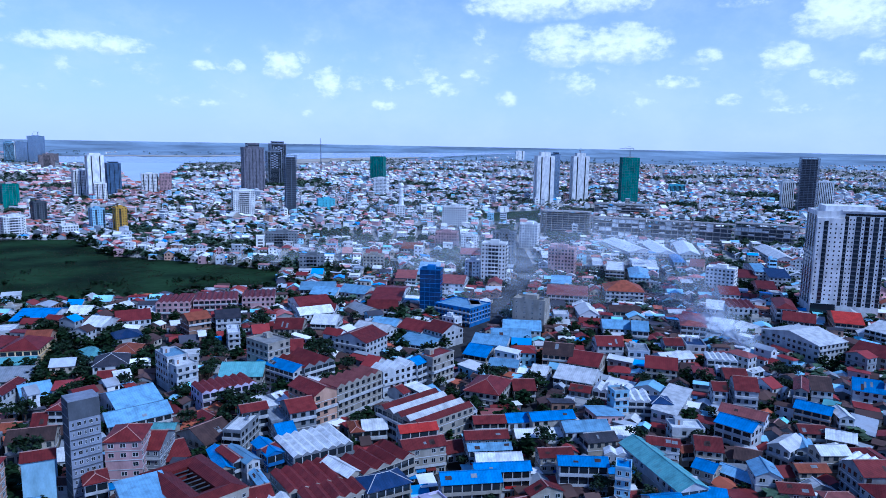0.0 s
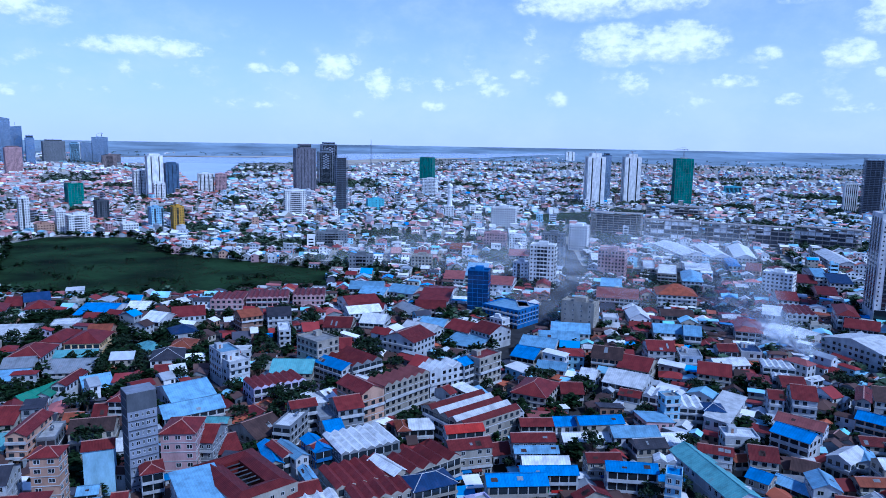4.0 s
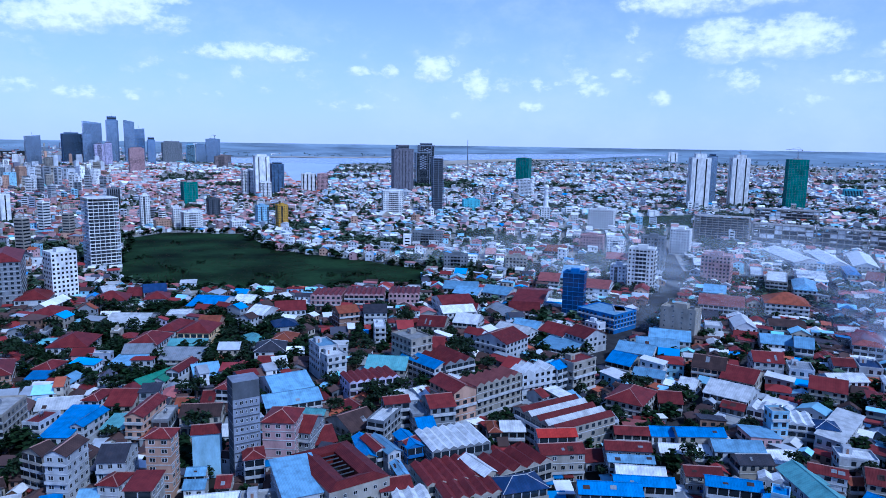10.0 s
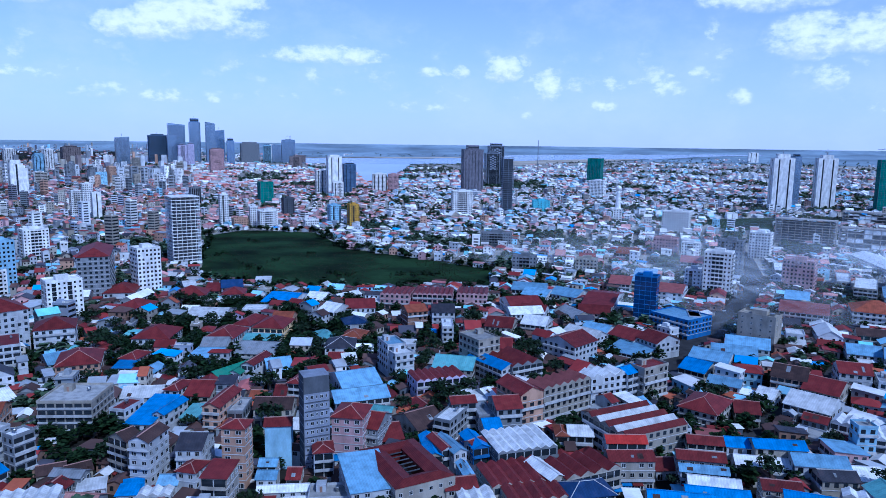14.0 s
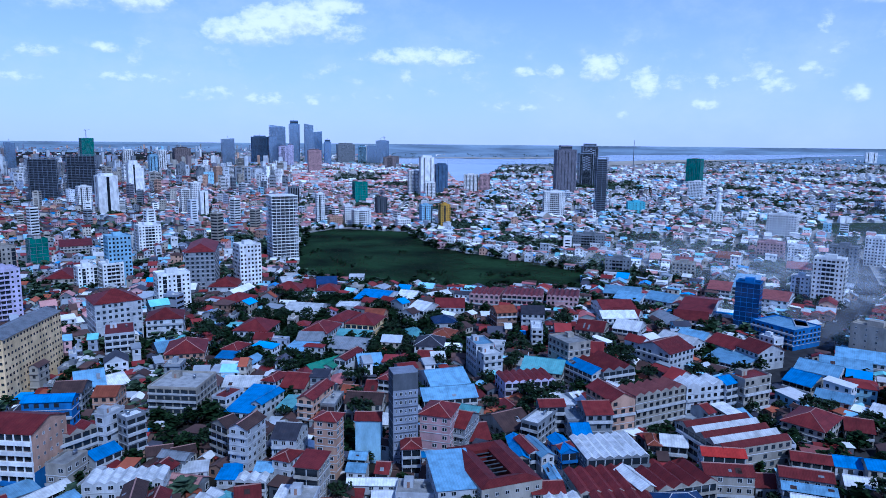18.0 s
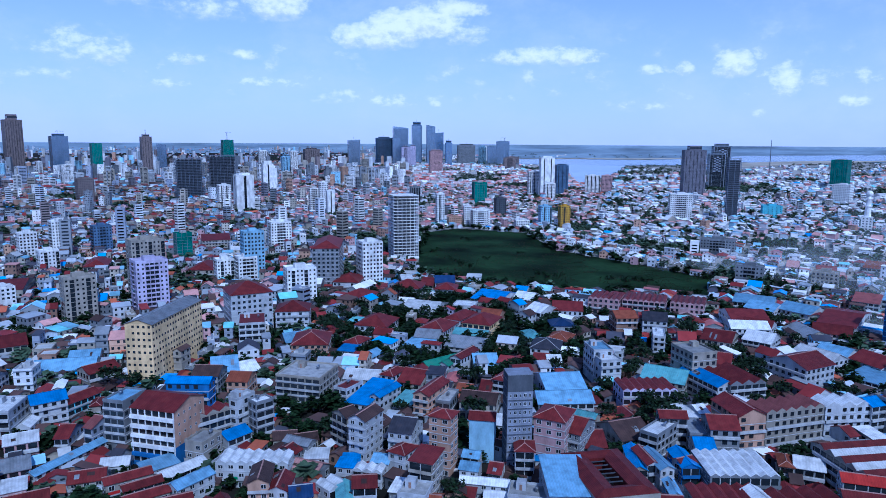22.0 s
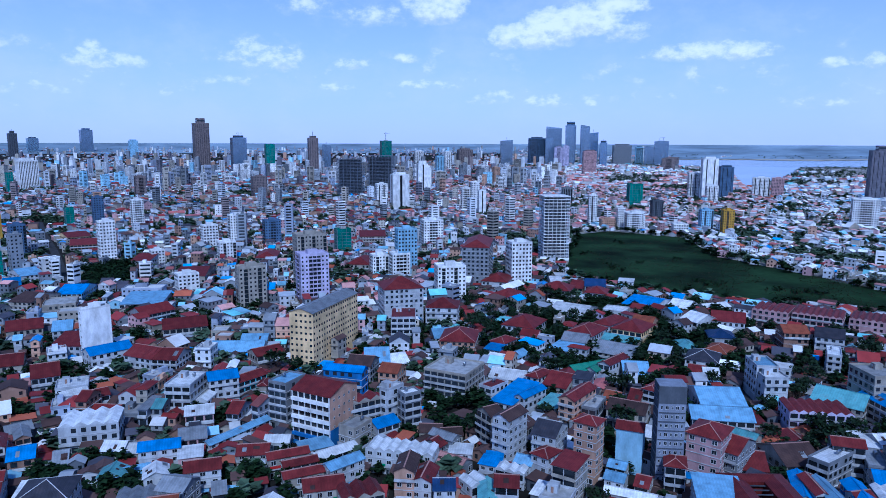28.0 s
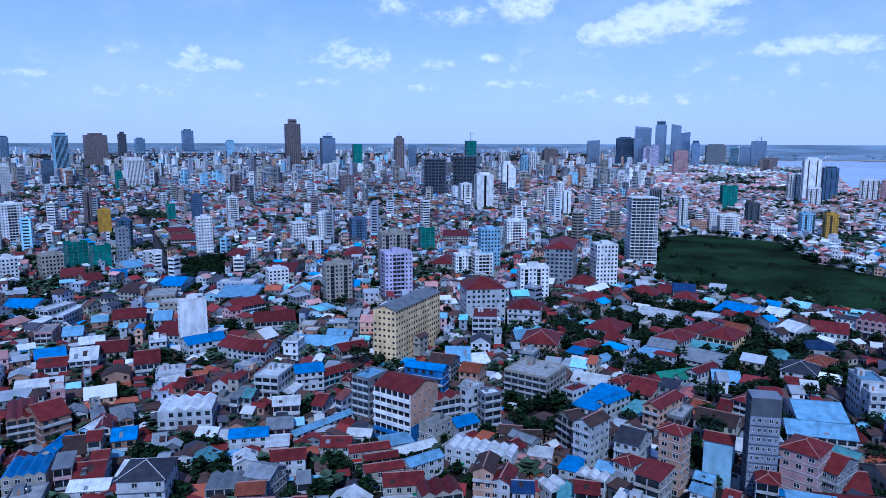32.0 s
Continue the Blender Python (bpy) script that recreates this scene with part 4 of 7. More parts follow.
                part("balcony_strip", Soup().box(x0, yo - 0.06, (3.5 if yo else 3.0) * st, x1, yo + 0.05, h - (1.8 if yo else 0.7) * st, 0, None, True).mesh("balcony_strip", [GLASS]), root, fm)
                bs = Soup()
                for fl in range(4, floors - (2 if yo else 1)):
                    bs.box(x0, yo - 0.5, fl * st - 0.12, x1, yo - 0.065, fl * st + 0.12, 0, fm, True)
                    bs.box(x0, yo - 0.55, fl * st + 0.12, x1, yo - 0.505, fl * st + 0.9, 1, fm, True)
                tagged(part("balconies", bs.mesh("balconies", [WALL["g"], WALL["d"]]), root), kind="stuff")
            for c in (0.035, 0.195, 0.27, 0.345, 0.48, 0.53, 0.66, 0.78, 0.91):
                yo = -fwd if c < 0.39 else 0.0
                ws = Soup()
                for fl in range(4 if yo else 3, floors - (2 if yo else 1)):
                    ws.box((c - 0.5) * length - 0.45, yo - 0.05, fl * st + 1.1, (c - 0.5) * length + 0.45, yo + 0.05, fl * st + 2.2, 0, fm, True)
                tagged(part("windows", ws.mesh("windows", [GLASS]), root), kind="stuff")
            part("top_loggia", Soup().box(-length * 0.1, -0.09, h - st * 0.6, length / 2 - 0.3, 0.05, h - st * 0.1, 0, None, True).mesh("top_loggia", [GLASS]), root, fm)
        elif style == "condo":
            for c in (0.12, 0.38, 0.62, 0.88):
                part("balcony_strip", Soup().box((c - 0.565) * length, -0.06, 3 * st, (c - 0.435) * length, 0.05, h - st * 0.7, 0, None, True).mesh("balcony_strip", [GLASS]), root, fm)
                bs = Soup()
                for fl in range(3, floors - 1):
                    bs.box((c - 0.565) * length, -0.5, fl * st - 0.12, (c - 0.435) * length, -0.065, fl * st + 0.8, 0, fm, True)
                tagged(part("balconies", bs.mesh("balconies", [WALL["g"]]), root), kind="stuff")
        elif style == "check":
            bs = Soup()
            for fl in range(1, floors):
                bs.box(-length / 2, -0.12, fl * st - 0.12, length / 2, -0.01, fl * st + 0.12, 1, fm, True)
                for q in (-1, 0, 1):
                    if (fl + q) % 2 == 0 and floors * 0.5 < fl < floors - 2:
                        bs.box(length * (0.16 * q - 0.07), -0.3, fl * st + 0.1, length * (0.16 * q + 0.07), -0.13, fl * st + st * 0.95, 0, fm, True)
            for k in (-0.48, -0.3, 0.3, 0.48):
                bs.box(k * length - 0.25, -0.35, 0, k * length + 0.25, -0.31, h, 0, fm, True)
            part("glazing", Soup().box(-length * 0.46, -0.008, st * 0.5, length * 0.46, 0.05, h - st * 0.4, 0, None, True).mesh("glazing", [GLASS]), root, fm)
            tagged(part("panels", bs.mesh("panels", [WALL["q"], wm]), root), kind="stuff")
        elif style == "stripe" and near_stripe:
            # white bands with small windows between dark bands of balconies
            nb = max(3, round(length / 4.6))
            bw = length / nb
            for q in range(nb):
                px = -length / 2 + (q + 0.5) * bw
                if q % 2 == (1 if turn in (0.0, 180.0) else 0) and q > (2 if turn == 0.0 else -1):
                    part("balcony_band", Soup().box(-bw * 0.24, -0.03, 2 * st, bw * 0.24, 0.05, h - st, 0, None, True).mesh("balcony_band", [GLASS]), root, fm @ pose(px, 0, 0))
                    bs = Soup()
                    for fl in range(2, floors - 1):
                        bs.box(px - bw * 0.24, -0.7, fl * st - 0.1, px + bw * 0.24, -0.035, fl * st + 0.1, 0, fm, True)
                        bs.box(px - bw * 0.24, -0.75, fl * st + 0.1, px + bw * 0.24, -0.705, fl * st + 0.9, 1, fm, True)
                    tagged(part("balconies", bs.mesh("balconies", [wm, WALL["d"]]), root), kind="stuff")
                else:
                    ws = Soup()
                    for fl in range(1, floors):
                        for o in (-0.25, 0.25):
                            ws.box(px + o * bw - 0.32, -0.05, fl * st + 1.0, px + o * bw + 0.32, 0.05, fl * st + 2.0, 0, fm, True)
                    tagged(part("windows", ws.mesh("windows", [GLASS]), root), kind="stuff")
            part("top_loggia", Soup().box(-length / 2 + 0.5, -0.06, h - st * 0.9, length / 2 - 0.5, 0.05, h - st * 0.3, 0, None, True).mesh("top_loggia", [GLASS]), root, fm)
        elif style == "stripe":
            bays = max(1, round(length / 20)) if wall in "wh" else max(2, round(length / 8))
            for b in range(bays):
                px = -length / 2 + (b + 0.5) * length / bays
                bw = length / bays
                part("window_strip", Soup().box(-bw * 0.07, -0.04, 0.03 * h, bw * 0.07, 0.05, h * 0.985, 0, None, True).mesh("window_strip", [GLASS]), root, fm @ pose(px, 0, 0))
            if wall == "h":
                continue
            ws = Soup()
            window_rows(ws, length, fm, floors, st, max(2, bays * 2), min(1.1 * scale, length / bays * 0.07), st * 0.35, 0, 0, 0)
            tagged(part("windows", ws.mesh("windows", [GLASS]), root), kind="stuff")
            bs = Soup()
            for fl in range(1, floors):
                bs.box(-length / 2, -0.1, fl * st - 0.08, length / 2, -0.045, fl * st + 0.08, 0, fm, True)
            tagged(part("floor_edges", bs.mesh("floor_edges", [wm]), root), kind="stuff")
        elif style == "fins":
            n = max(3, round(length / (3.4 * scale)))
            part("glazing", Soup().box(-length / 2 + 0.5, -0.05, st, length / 2 - 0.5, 0.05, h - st * 0.6, 0, None, True).mesh("glazing", [GLASS]), root, fm)
            fk = (1.0 if wall in "wh" else 0.5) * scale
            fin = Soup().box(-fk, -0.7 * scale, 0, fk, -0.06, h, 0, None, True).mesh("fin", [wm])
            for k in range(n + 1):
                part("fin", fin, root, fm @ pose((k / n - 0.5) * (length - 1), 0, 0))
        elif style == "glass":
            bs = Soup()
            for fl in range(1, floors):
                bs.box(-length / 2, -0.12, fl * st - 0.15 * scale, length / 2, -0.01, fl * st + 0.15 * scale, 0, fm, True)
            for k in range(1, max(2, round(length / (4 * scale)))):
                px = (k / max(2, round(length / (4 * scale))) - 0.5) * length
                bs.box(px - 0.1 * scale, -0.16, 0, px + 0.1 * scale, -0.125, h, 0, fm, True)
            tagged(part("mullions", bs.mesh("mullions", [wm]), root), kind="stuff")
        elif style == "net":
            bs = Soup()
            for fl in range(1, floors):
                bs.box(-length / 2, -0.25, fl * st - 0.1, length / 2, -0.01, fl * st + 0.1, 0, fm, True)
            n = max(2, round(length / (5 * scale)))
            for k in range(n + 1):
                px = (k / n - 0.5) * (length - 0.4)
                bs.box(px - 0.12, -0.45, 0, px + 0.12, -0.255, h + 1.5, 0, fm, True)
            tagged(part("scaffold", bs.mesh("scaffold", [WALL["s"]]), root), kind="stuff")
    return root


# ---- the buildings that stand out ----
house(-108.0, 221.5, -7.1, 7.3, 12.4, 19, "gy", "w", "K")
house(-119.9, 228.3, -25.8, 9.6, 6.2, 15, "gy", "c", "K")
house(-94.4, 227.9, 3.4, 8.9, 14.5, 14, "gx", "w", "D")
house(-90.9, 216.6, -10.0, 6.9, 8.8, 10, "hip", "w", "R")
house(-78.1, 224.6, -3.0, 8.2, 7.6, 22, "hip", "o", "R", gallery=False)
house(-75.6, 200.5, -1.9, 8.0, 10.4, 17, "shx", "c", "R")
house(-67.4, 239.4, 9.7, 9.5, 7.9, 17, "gx", "l", "R", wins=False, ledges=False)
house(-58.5, 211.2, 8.4, 16.4, 5.0, 6, "gx", "w", "W")
house(-65.1, 216.1, 3.3, 6.4, 6.4, 8, "gx", "w", "L")
house(-67.2, 225.2, 3.3, 5.9, 6.1, 8, "gx", "w", "L")
house(-48.5, 227.3, 14.9, 6.6, 8.6, 13, "hip", "w", "R")
house(-40.9, 243.8, -6.8, 11.5, 13.4, 20, "hip", "p", "R", gallery=False)
house(-31.7, 249.9, -13.7, 5.2, 15.8, 14, "gx", "g", "R")
house(-29.5, 255.5, 21.4, 9.9, 16.2, 7, "gx", "c", "R")
house(-31.1, 210.8, 19.9, 13.5, 23.2, 12, "shx", "w", "L")
house(-51.1, 314.0, 27.1, 19.0, 23.6, 8, "gx", "w", "L")
house(-46.2, 295.3, 22.9, 24.6, 14.7, 7, "gx", "w", "L")
house(-37.0, 346.5, 26.4, 9.8, 15.6, 17, "flat", "w", "L")
house(-31.4, 338.0, 31.6, 10.7, 9.9, 14, "flat", "w", "W", gallery=False)
house(-11.8, 313.7, 22.2, 24.7, 14.8, 11, "saw", "v", "R", n=7)
house(-3.0, 336.8, -10.9, 20.1, 18.9, 9, "gx", "c", "T")
house(8.9, 346.1, -54.9, 17.5, 13.4, 21, "flat", "c", "C", gallery=False)
house(15.3, 332.4, -52.3, 26.6, 10.4, 12, "gx", "w", "B")
house(-12.9, 434.4, 4.8, 14.4, 16.8, 13, "gx", "w", "D")
house(-9.2, 402.5, 4.5, 6.7, 18.3, 12, "flat", "w", "W")
house(-31.6, 433.5, 24.1, 13.5, 14.5, 13, "gx", "n", "O")
house(24.1, 414.5, -13.8, 16.4, 20.9, 10, "gx", "c", "R")
house(41.0, 445.7, 12.4, 22.3, 15.5, 10, "gx", "w", "W")
house(41.1, 474.5, 13.1, 23.1, 29.4, 10, "gx", "w", "R")
house(53.0, 532.4, -13.0, 26.3, 23.1, 8, "gx", "w", "L")
house(22.4, 368.3, -6.8, 10.7, 18.1, 10, "gx", "c", "R")
house(25.6, 336.0, 32.3, 18.4, 25.4, 13, "saw", "g", "R", n=3)
house(60.1, 370.5, -44.4, 21.2, 21.0, 13, "gy", "w", "R")
house(73.1, 399.5, -44.9, 22.2, 14.8, 9, "gx", "w", "W")
house(43.0, 292.3, 36.1, 27.8, 11.5, 17, "saw", "c", "P", n=6, gallery=False)
house(65.2, 306.1, 26.4, 20.0, 9.7, 16, "saw", "w", "W", n=3, gallery=False)
house(78.1, 311.8, 37.1, 11.6, 9.2, 16, "gx", "w", "B")
house(88.1, 314.2, 34.1, 16.2, 9.7, 18, "flat", "c", "R", gallery=False)
house(25.1, 283.0, 30.6, 11.6, 18.3, 17, "gy", "o", "R", gallery=False)
house(27.9, 292.8, -46.5, 9.0, 15.6, 14, "gx", "w", "W")
house(69.0, 260.5, -62.3, 25.8, 30.1, 13, "saw", "c", "RW", n=5)
house(61.1, 243.3, 1.6, 14.5, 7.4, 12, "gx", "w", "V")
house(60.1, 231.8, 3.4, 15.9, 8.9, 11, "gx", "c", "R")
house(69.1, 202.5, -7.4, 19.7, 8.7, 11, "gx", "c", "B")
house(82.7, 208.6, -9.1, 19.3, 6.8, 10, "gx", "w", "B")
house(84.8, 217.4, -10.8, 16.2, 8.2, 9, "gx", "w", "W")
house(84.6, 226.7, -8.7, 15.9, 5.8, 9, "gx", "w", "L")
house(86.2, 235.1, -8.4, 16.3, 7.8, 10, "gx", "g", "R")
house(93.1, 250.9, -8.5, 12.8, 7.8, 9, "gx", "c", "R")
house(21.6, 243.0, 18.4, 23.2, 19.0, 11, "saw", "g", "W", n=7)
house(5.1, 241.4, 21.6, 6.0, 13.7, 11, "gy", "b", "B")
house(-7.4, 238.7, 27.4, 4.5, 13.1, 11, "gy", "w", "R")
house(-3.6, 237.6, 29.8, 5.1, 15.0, 11, "gy", "w", "L")
house(5.3, 239.7, -45.9, 5.0, 6.2, 11, "gy", "w", "R")
house(-11.1, 240.5, 13.0, 5.4, 18.7, 9, "gy", "c", "B")
house(19.0, 220.9, 18.7, 22.9, 16.8, 9, "saw", "c", "R", n=6)
house(24.3, 207.7, 15.2, 19.9, 11.4, 9, "saw", "c", "R", n=5)
house(42.4, 225.5, 26.2, 22.6, 14.5, 10, "saw", "c", "R", n=4)
house(29.2, 221.7, 29.9, 6.1, 14.8, 10, "gy", "c", "W")
house(41.4, 210.6, 13.7, 15.4, 10.9, 9, "hip", "c", "N")
house(5.3, 206.1, 11.5, 11.9, 9.0, 8, "saw", "w", "W", n=3)
house(-0.3, 212.5, 15.4, 10.5, 8.6, 9, "gx", "c", "R")
house(0.4, 273.7, 14.1, 10.3, 7.8, 14, "gx", "g", "R")
house(8.9, 273.6, 13.7, 6.7, 15.2, 10, "flat", "g", "G")
house(18.2, 271.8, 13.3, 10.7, 13.9, 14, "gx", "g", "R")
house(-17.3, 269.2, 39.6, 14.2, 18.6, 7, "gx", "c", "K")
house(-4.0, 263.2, -24.0, 7.2, 16.4, 12, "flat", "g", "W")
house(-251.7, 280.7, 13.2, 13.8, 52.8, 32, "gy", "y", "G", bays=5, win=(0.46, 0.38), name="hotel", rise=2.2, ledges=False)
house(-200.6, 490.8, 9.8, 22.8, 21.9, 8, "hip", "w", "R")
house(-167.0, 439.3, -1.9, 25.0, 29.5, 6, "gx", "w", "W")
house(-177.8, 382.5, 4.4, 20.8, 24.0, 8, "hip", "w", "R")
house(-138.2, 386.2, -3.5, 16.7, 23.2, 8, "hip", "w", "R")
house(-138.2, 369.7, 4.3, 13.9, 14.4, 7, "gx", "w", "G")
house(-138.7, 355.3, -3.3, 15.0, 13.8, 5, "shx", "w", "L")
house(-116.1, 331.6, -31.6, 8.6, 25.4, 5, "gy", "w", "E")
house(-111.4, 337.2, -10.5, 6.8, 25.3, 5, "gy", "w", "E")
house(-106.2, 338.8, -11.6, 6.6, 19.4, 8, "gy", "w", "R")
house(-112.4, 367.1, -3.7, 22.2, 20.6, 5, "gx", "c", "G")
house(-116.9, 387.7, -2.0, 20.8, 11.5, 5, "gx", "c", "T")
house(-133.2, 415.3, -8.6, 11.5, 24.7, 8, "hip", "w", "R")
house(-116.9, 409.6, -3.4, 18.6, 23.2, 8, "hip", "y", "R")
house(-114.7, 426.8, -1.7, 12.7, 15.4, 8, "gx", "o", "O")
house(-140.0, 447.1, 4.8, 15.2, 14.4, 8, "flat", "w", "W")
house(-129.1, 489.1, -12.3, 23.4, 35.1, 6, "gx", "w", "B")
house(-218.7, 528.5, 32.1, 9.3, 26.7, 5, "gx", "w", "W")
house(-190.9, 513.1, 5.2, 10.9, 22.9, 7, "gx", "n", "R")
house(-170.5, 495.3, 11.9, 16.0, 18.2, 8, "hip", "w", "R")
house(-179.5, 516.4, 20.6, 15.6, 22.3, 9, "gx", "w", "N")
house(-96.3, 342.6, 24.0, 12.7, 22.7, 4, "gx", "w", "L")
house(-86.7, 451.3, -30.4, 13.5, 18.6, 8, "gx", "w", "W")
house(-107.1, 496.9, -10.0, 14.1, 19.7, 5, "gx", "w", "W")
house(-88.1, 505.9, 51.8, 21.2, 10.4, 5, "gx", "w", "W")
house(-71.5, 464.8, 9.5, 19.9, 23.9, 8, "gx", "w", "R")
house(-68.5, 373.4, 4.3, 15.9, 17.7, 7, "hip", "w", "D")
house(-63.8, 391.9, -6.1, 12.8, 16.4, 7, "hip", "c", "O")
house(-81.5, 394.0, 34.8, 9.3, 16.1, 6, "hip", "c", "T")
house(-67.4, 353.8, 4.1, 7.7, 13.7, 5, "gx", "c", "R")
house(-60.9, 352.9, 19.3, 7.2, 13.4, 5, "gx", "w", "W")
house(-68.1, 419.2, 21.0, 14.3, 15.3, 8, "hip", "w", "N")
house(-81.1, 295.3, 3.8, 5.0, 12.9, 8, "gx", "c", "R")
house(-74.4, 299.2, -10.9, 5.8, 11.8, 12, "hip", "w", "R")
house(-80.1, 279.7, 3.7, 15.9, 13.0, 8, "gx", "c", "K")
house(-94.4, 276.2, 3.7, 6.5, 15.3, 8, "flat", "g", "C")
house(-101.1, 274.1, -5.8, 7.3, 21.1, 12, "gy", "o", "R")
house(-112.4, 274.5, -4.1, 8.9, 12.9, 5, "shx", "w", "T")
house(-117.5, 298.2, -3.0, 11.7, 19.7, 7, "gx", "c", "R")
house(-128.9, 295.7, -8.0, 6.9, 13.1, 9, "hip", "w", "R")
house(-144.0, 294.1, 10.6, 17.2, 13.3, 6, "gx", "c", "W")
house(-128.9, 269.5, -2.4, 10.8, 26.1, 7, "shx", "w", "B")
house(-122.1, 271.0, -9.6, 5.1, 17.4, 9, "gy", "w", "B")
house(-139.7, 268.9, -10.9, 7.2, 12.4, 10, "flat", "w", "R")
house(-157.4, 324.0, -7.2, 8.3, 21.4, 5, "gy", "w", "L")
house(-172.5, 333.4, 4.0, 9.6, 10.0, 5, "shx", "w", "B")
house(-222.6, 448.6, -4.6, 19.1, 22.2, 8, "hip", "c", "R")
house(-174.0, 346.6, -7.2, 9.7, 13.5, 6, "hip", "w", "R")
house(-99.3, 206.1, 7.1, 10.6, 5.8, 6, "saw", "w", "W", n=3)
house(-97.9, 214.8, 3.3, 6.3, 7.5, 6, "gx", "w", "L")
house(-108.4, 206.6, 10.0, 6.1, 6.4, 6, "shx", "w", "B")
house(-56.1, 217.9, 3.3, 4.3, 8.9, 8, "gx", "c", "R")
house(-42.4, 237.7, 12.9, 8.2, 6.0, 5, "shx", "w", "B")
house(140.8, 200.5, -0.7, 11.2, 38.5, 8, "gy", "w", "T")
house(111.1, 203.9, -18.2, 16.9, 7.4, 11, "gx", "w", "B")
house(120.4, 192.1, -32.3, 5.1, 6.7, 14, "flat", "l", "B")
house(132.1, 216.6, -22.6, 9.3, 5.6, 6, "saw", "w", "W", n=2)
house(129.4, 237.8, -6.9, 18.4, 10.3, 8, "gx", "w", "L")
house(118.7, 246.4, -4.4, 18.2, 8.3, 10, "gx", "c", "B")
house(106.1, 252.0, -6.6, 9.6, 9.0, 8, "gx", "w", "B")
house(111.4, 242.4, -8.9, 19.2, 8.4, 5, "gx", "w", "W")
house(106.4, 216.5, -9.6, 12.1, 7.9, 9, "gx", "c", "R")
house(158.0, 298.1, -43.3, 19.3, 20.3, 7, "gx", "w", "W")
house(173.2, 317.5, -40.9, 15.7, 22.5, 8, "gx", "c", "R")
house(156.4, 257.6, -2.0, 7.1, 6.5, 14, "flat", "l", "C")
house(162.8, 273.9, -40.3, 16.0, 11.6, 8, "saw", "w", "W", n=4)
house(167.9, 260.4, -20.7, 10.5, 14.4, 9, "saw", "w", "W", n=3)
house(182.4, 254.6, 44.1, 36.9, 10.1, 8, "shx", "w", "W")
house(174.6, 253.1, -17.8, 8.6, 9.1, 9, "hip", "l", "N")
house(205.4, 298.6, -33.2, 15.4, 17.2, 9, "gx", "c", "R")
house(223.8, 314.3, -1.0, 19.2, 11.2, 7, "gx", "w", "W")
house(243.8, 301.5, -27.4, 15.3, 13.6, 9, "saw", "w", "W", n=5)
house(234.6, 286.3, -30.8, 8.6, 9.6, 8, "saw", "w", "W", n=3)
house(216.2, 250.0, -30.4, 9.6, 17.0, 14, "gx", "w", "R")
house(206.5, 254.9, -27.0, 6.0, 10.9, 12, "gx", "w", "R")
house(233.5, 278.3, -21.9, 10.7, 14.4, 8, "gx", "c", "R")
house(247.2, 280.8, 14.4, 11.4, 5.4, 8, "gx", "w", "W")
house(242.4, 243.9, -43.6, 5.6, 19.1, 14, "gy", "c", "R")
house(259.6, 251.2, -32.5, 8.9, 18.1, 10, "gx", "w", "K")
house(236.0, 229.0, -55.1, 14.2, 9.8, 9, "gx", "o", "B")
house(243.1, 221.3, -25.7, 5.7, 11.4, 9, "gy", "w", "W")
house(283.8, 244.7, -43.4, 14.6, 16.8, 9, "gx", "w", "B")
house(190.0, 220.8, -62.1, 14.8, 10.7, 10, "gx", "w", "B")
house(200.3, 230.1, -53.2, 17.9, 9.8, 10, "gx", "w", "P")
house(172.0, 230.5, -18.5, 13.1, 9.4, 7, "flat", "w", "W")
house(151.0, 215.0, -30.7, 11.8, 7.3, 9, "gx", "w", "R")
house(166.4, 209.2, -28.2, 9.5, 13.2, 9, "gx", "c", "R")
house(159.5, 213.2, -3.7, 5.5, 6.0, 6, "gx", "c", "O")
house(144.1, 203.2, -22.5, 5.9, 6.7, 8, "gx", "w", "G")
house(168.4, 190.5, -64.7, 17.1, 7.3, 5, "gx", "w", "L")
house(171.1, 184.4, -25.1, 8.3, 10.9, 10, "gy", "w", "L")
house(157.3, 196.8, -57.4, 7.5, 8.5, 7, "gx", "c", "B")
house(142.5, 188.9, -30.3, 6.9, 8.8, 7, "gx", "w", "W")
house(142.5, 180.9, -32.1, 17.3, 9.7, 6, "shx", "c", "B")
house(200.5, 205.8, -67.0, 8.6, 13.9, 7, "gy", "w", "W")
house(207.4, 205.1, -33.0, 7.4, 12.3, 6, "gy", "w", "L")
house(179.7, 202.5, -42.4, 8.7, 10.7, 6, "gx", "c", "K")
house(175.5, 175.8, -24.2, 10.6, 7.6, 7, "gx", "c", "R")
house(194.6, 188.3, -14.0, 11.4, 7.1, 6, "gx", "c", "O")
house(213.3, 179.6, -69.1, 16.5, 13.0, 9, "saw", "w", "W", n=6)
house(228.6, 207.5, -43.6, 10.5, 9.9, 6, "gx", "c", "W")
house(222.1, 216.6, -23.0, 10.3, 8.7, 6, "gx", "c", "R")
house(311.9, 315.9, 9.1, 23.8, 38.1, 13, "gx", "w", "W")
house(382.7, 354.3, -37.2, 16.6, 34.7, 10, "gx", "o", "V")
house(358.1, 382.6, -35.3, 12.1, 32.8, 14, "hip", "w", "R")
house(353.5, 363.0, -44.0, 19.1, 20.2, 9, "gx", "w", "R")
house(380.5, 318.6, -79.8, 13.7, 29.6, 12, "gx", "w", "W")
house(336.3, 288.0, -68.7, 18.4, 23.4, 10, "gx", "c", "R")
house(335.7, 400.0, -26.5, 19.5, 28.0, 11, "saw", "w", "R", n=5)
house(353.6, 435.8, -27.6, 14.0, 26.3, 12, "gx", "w", "R")
house(324.3, 410.9, -36.8, 11.9, 24.8, 8, "gx", "w", "W")
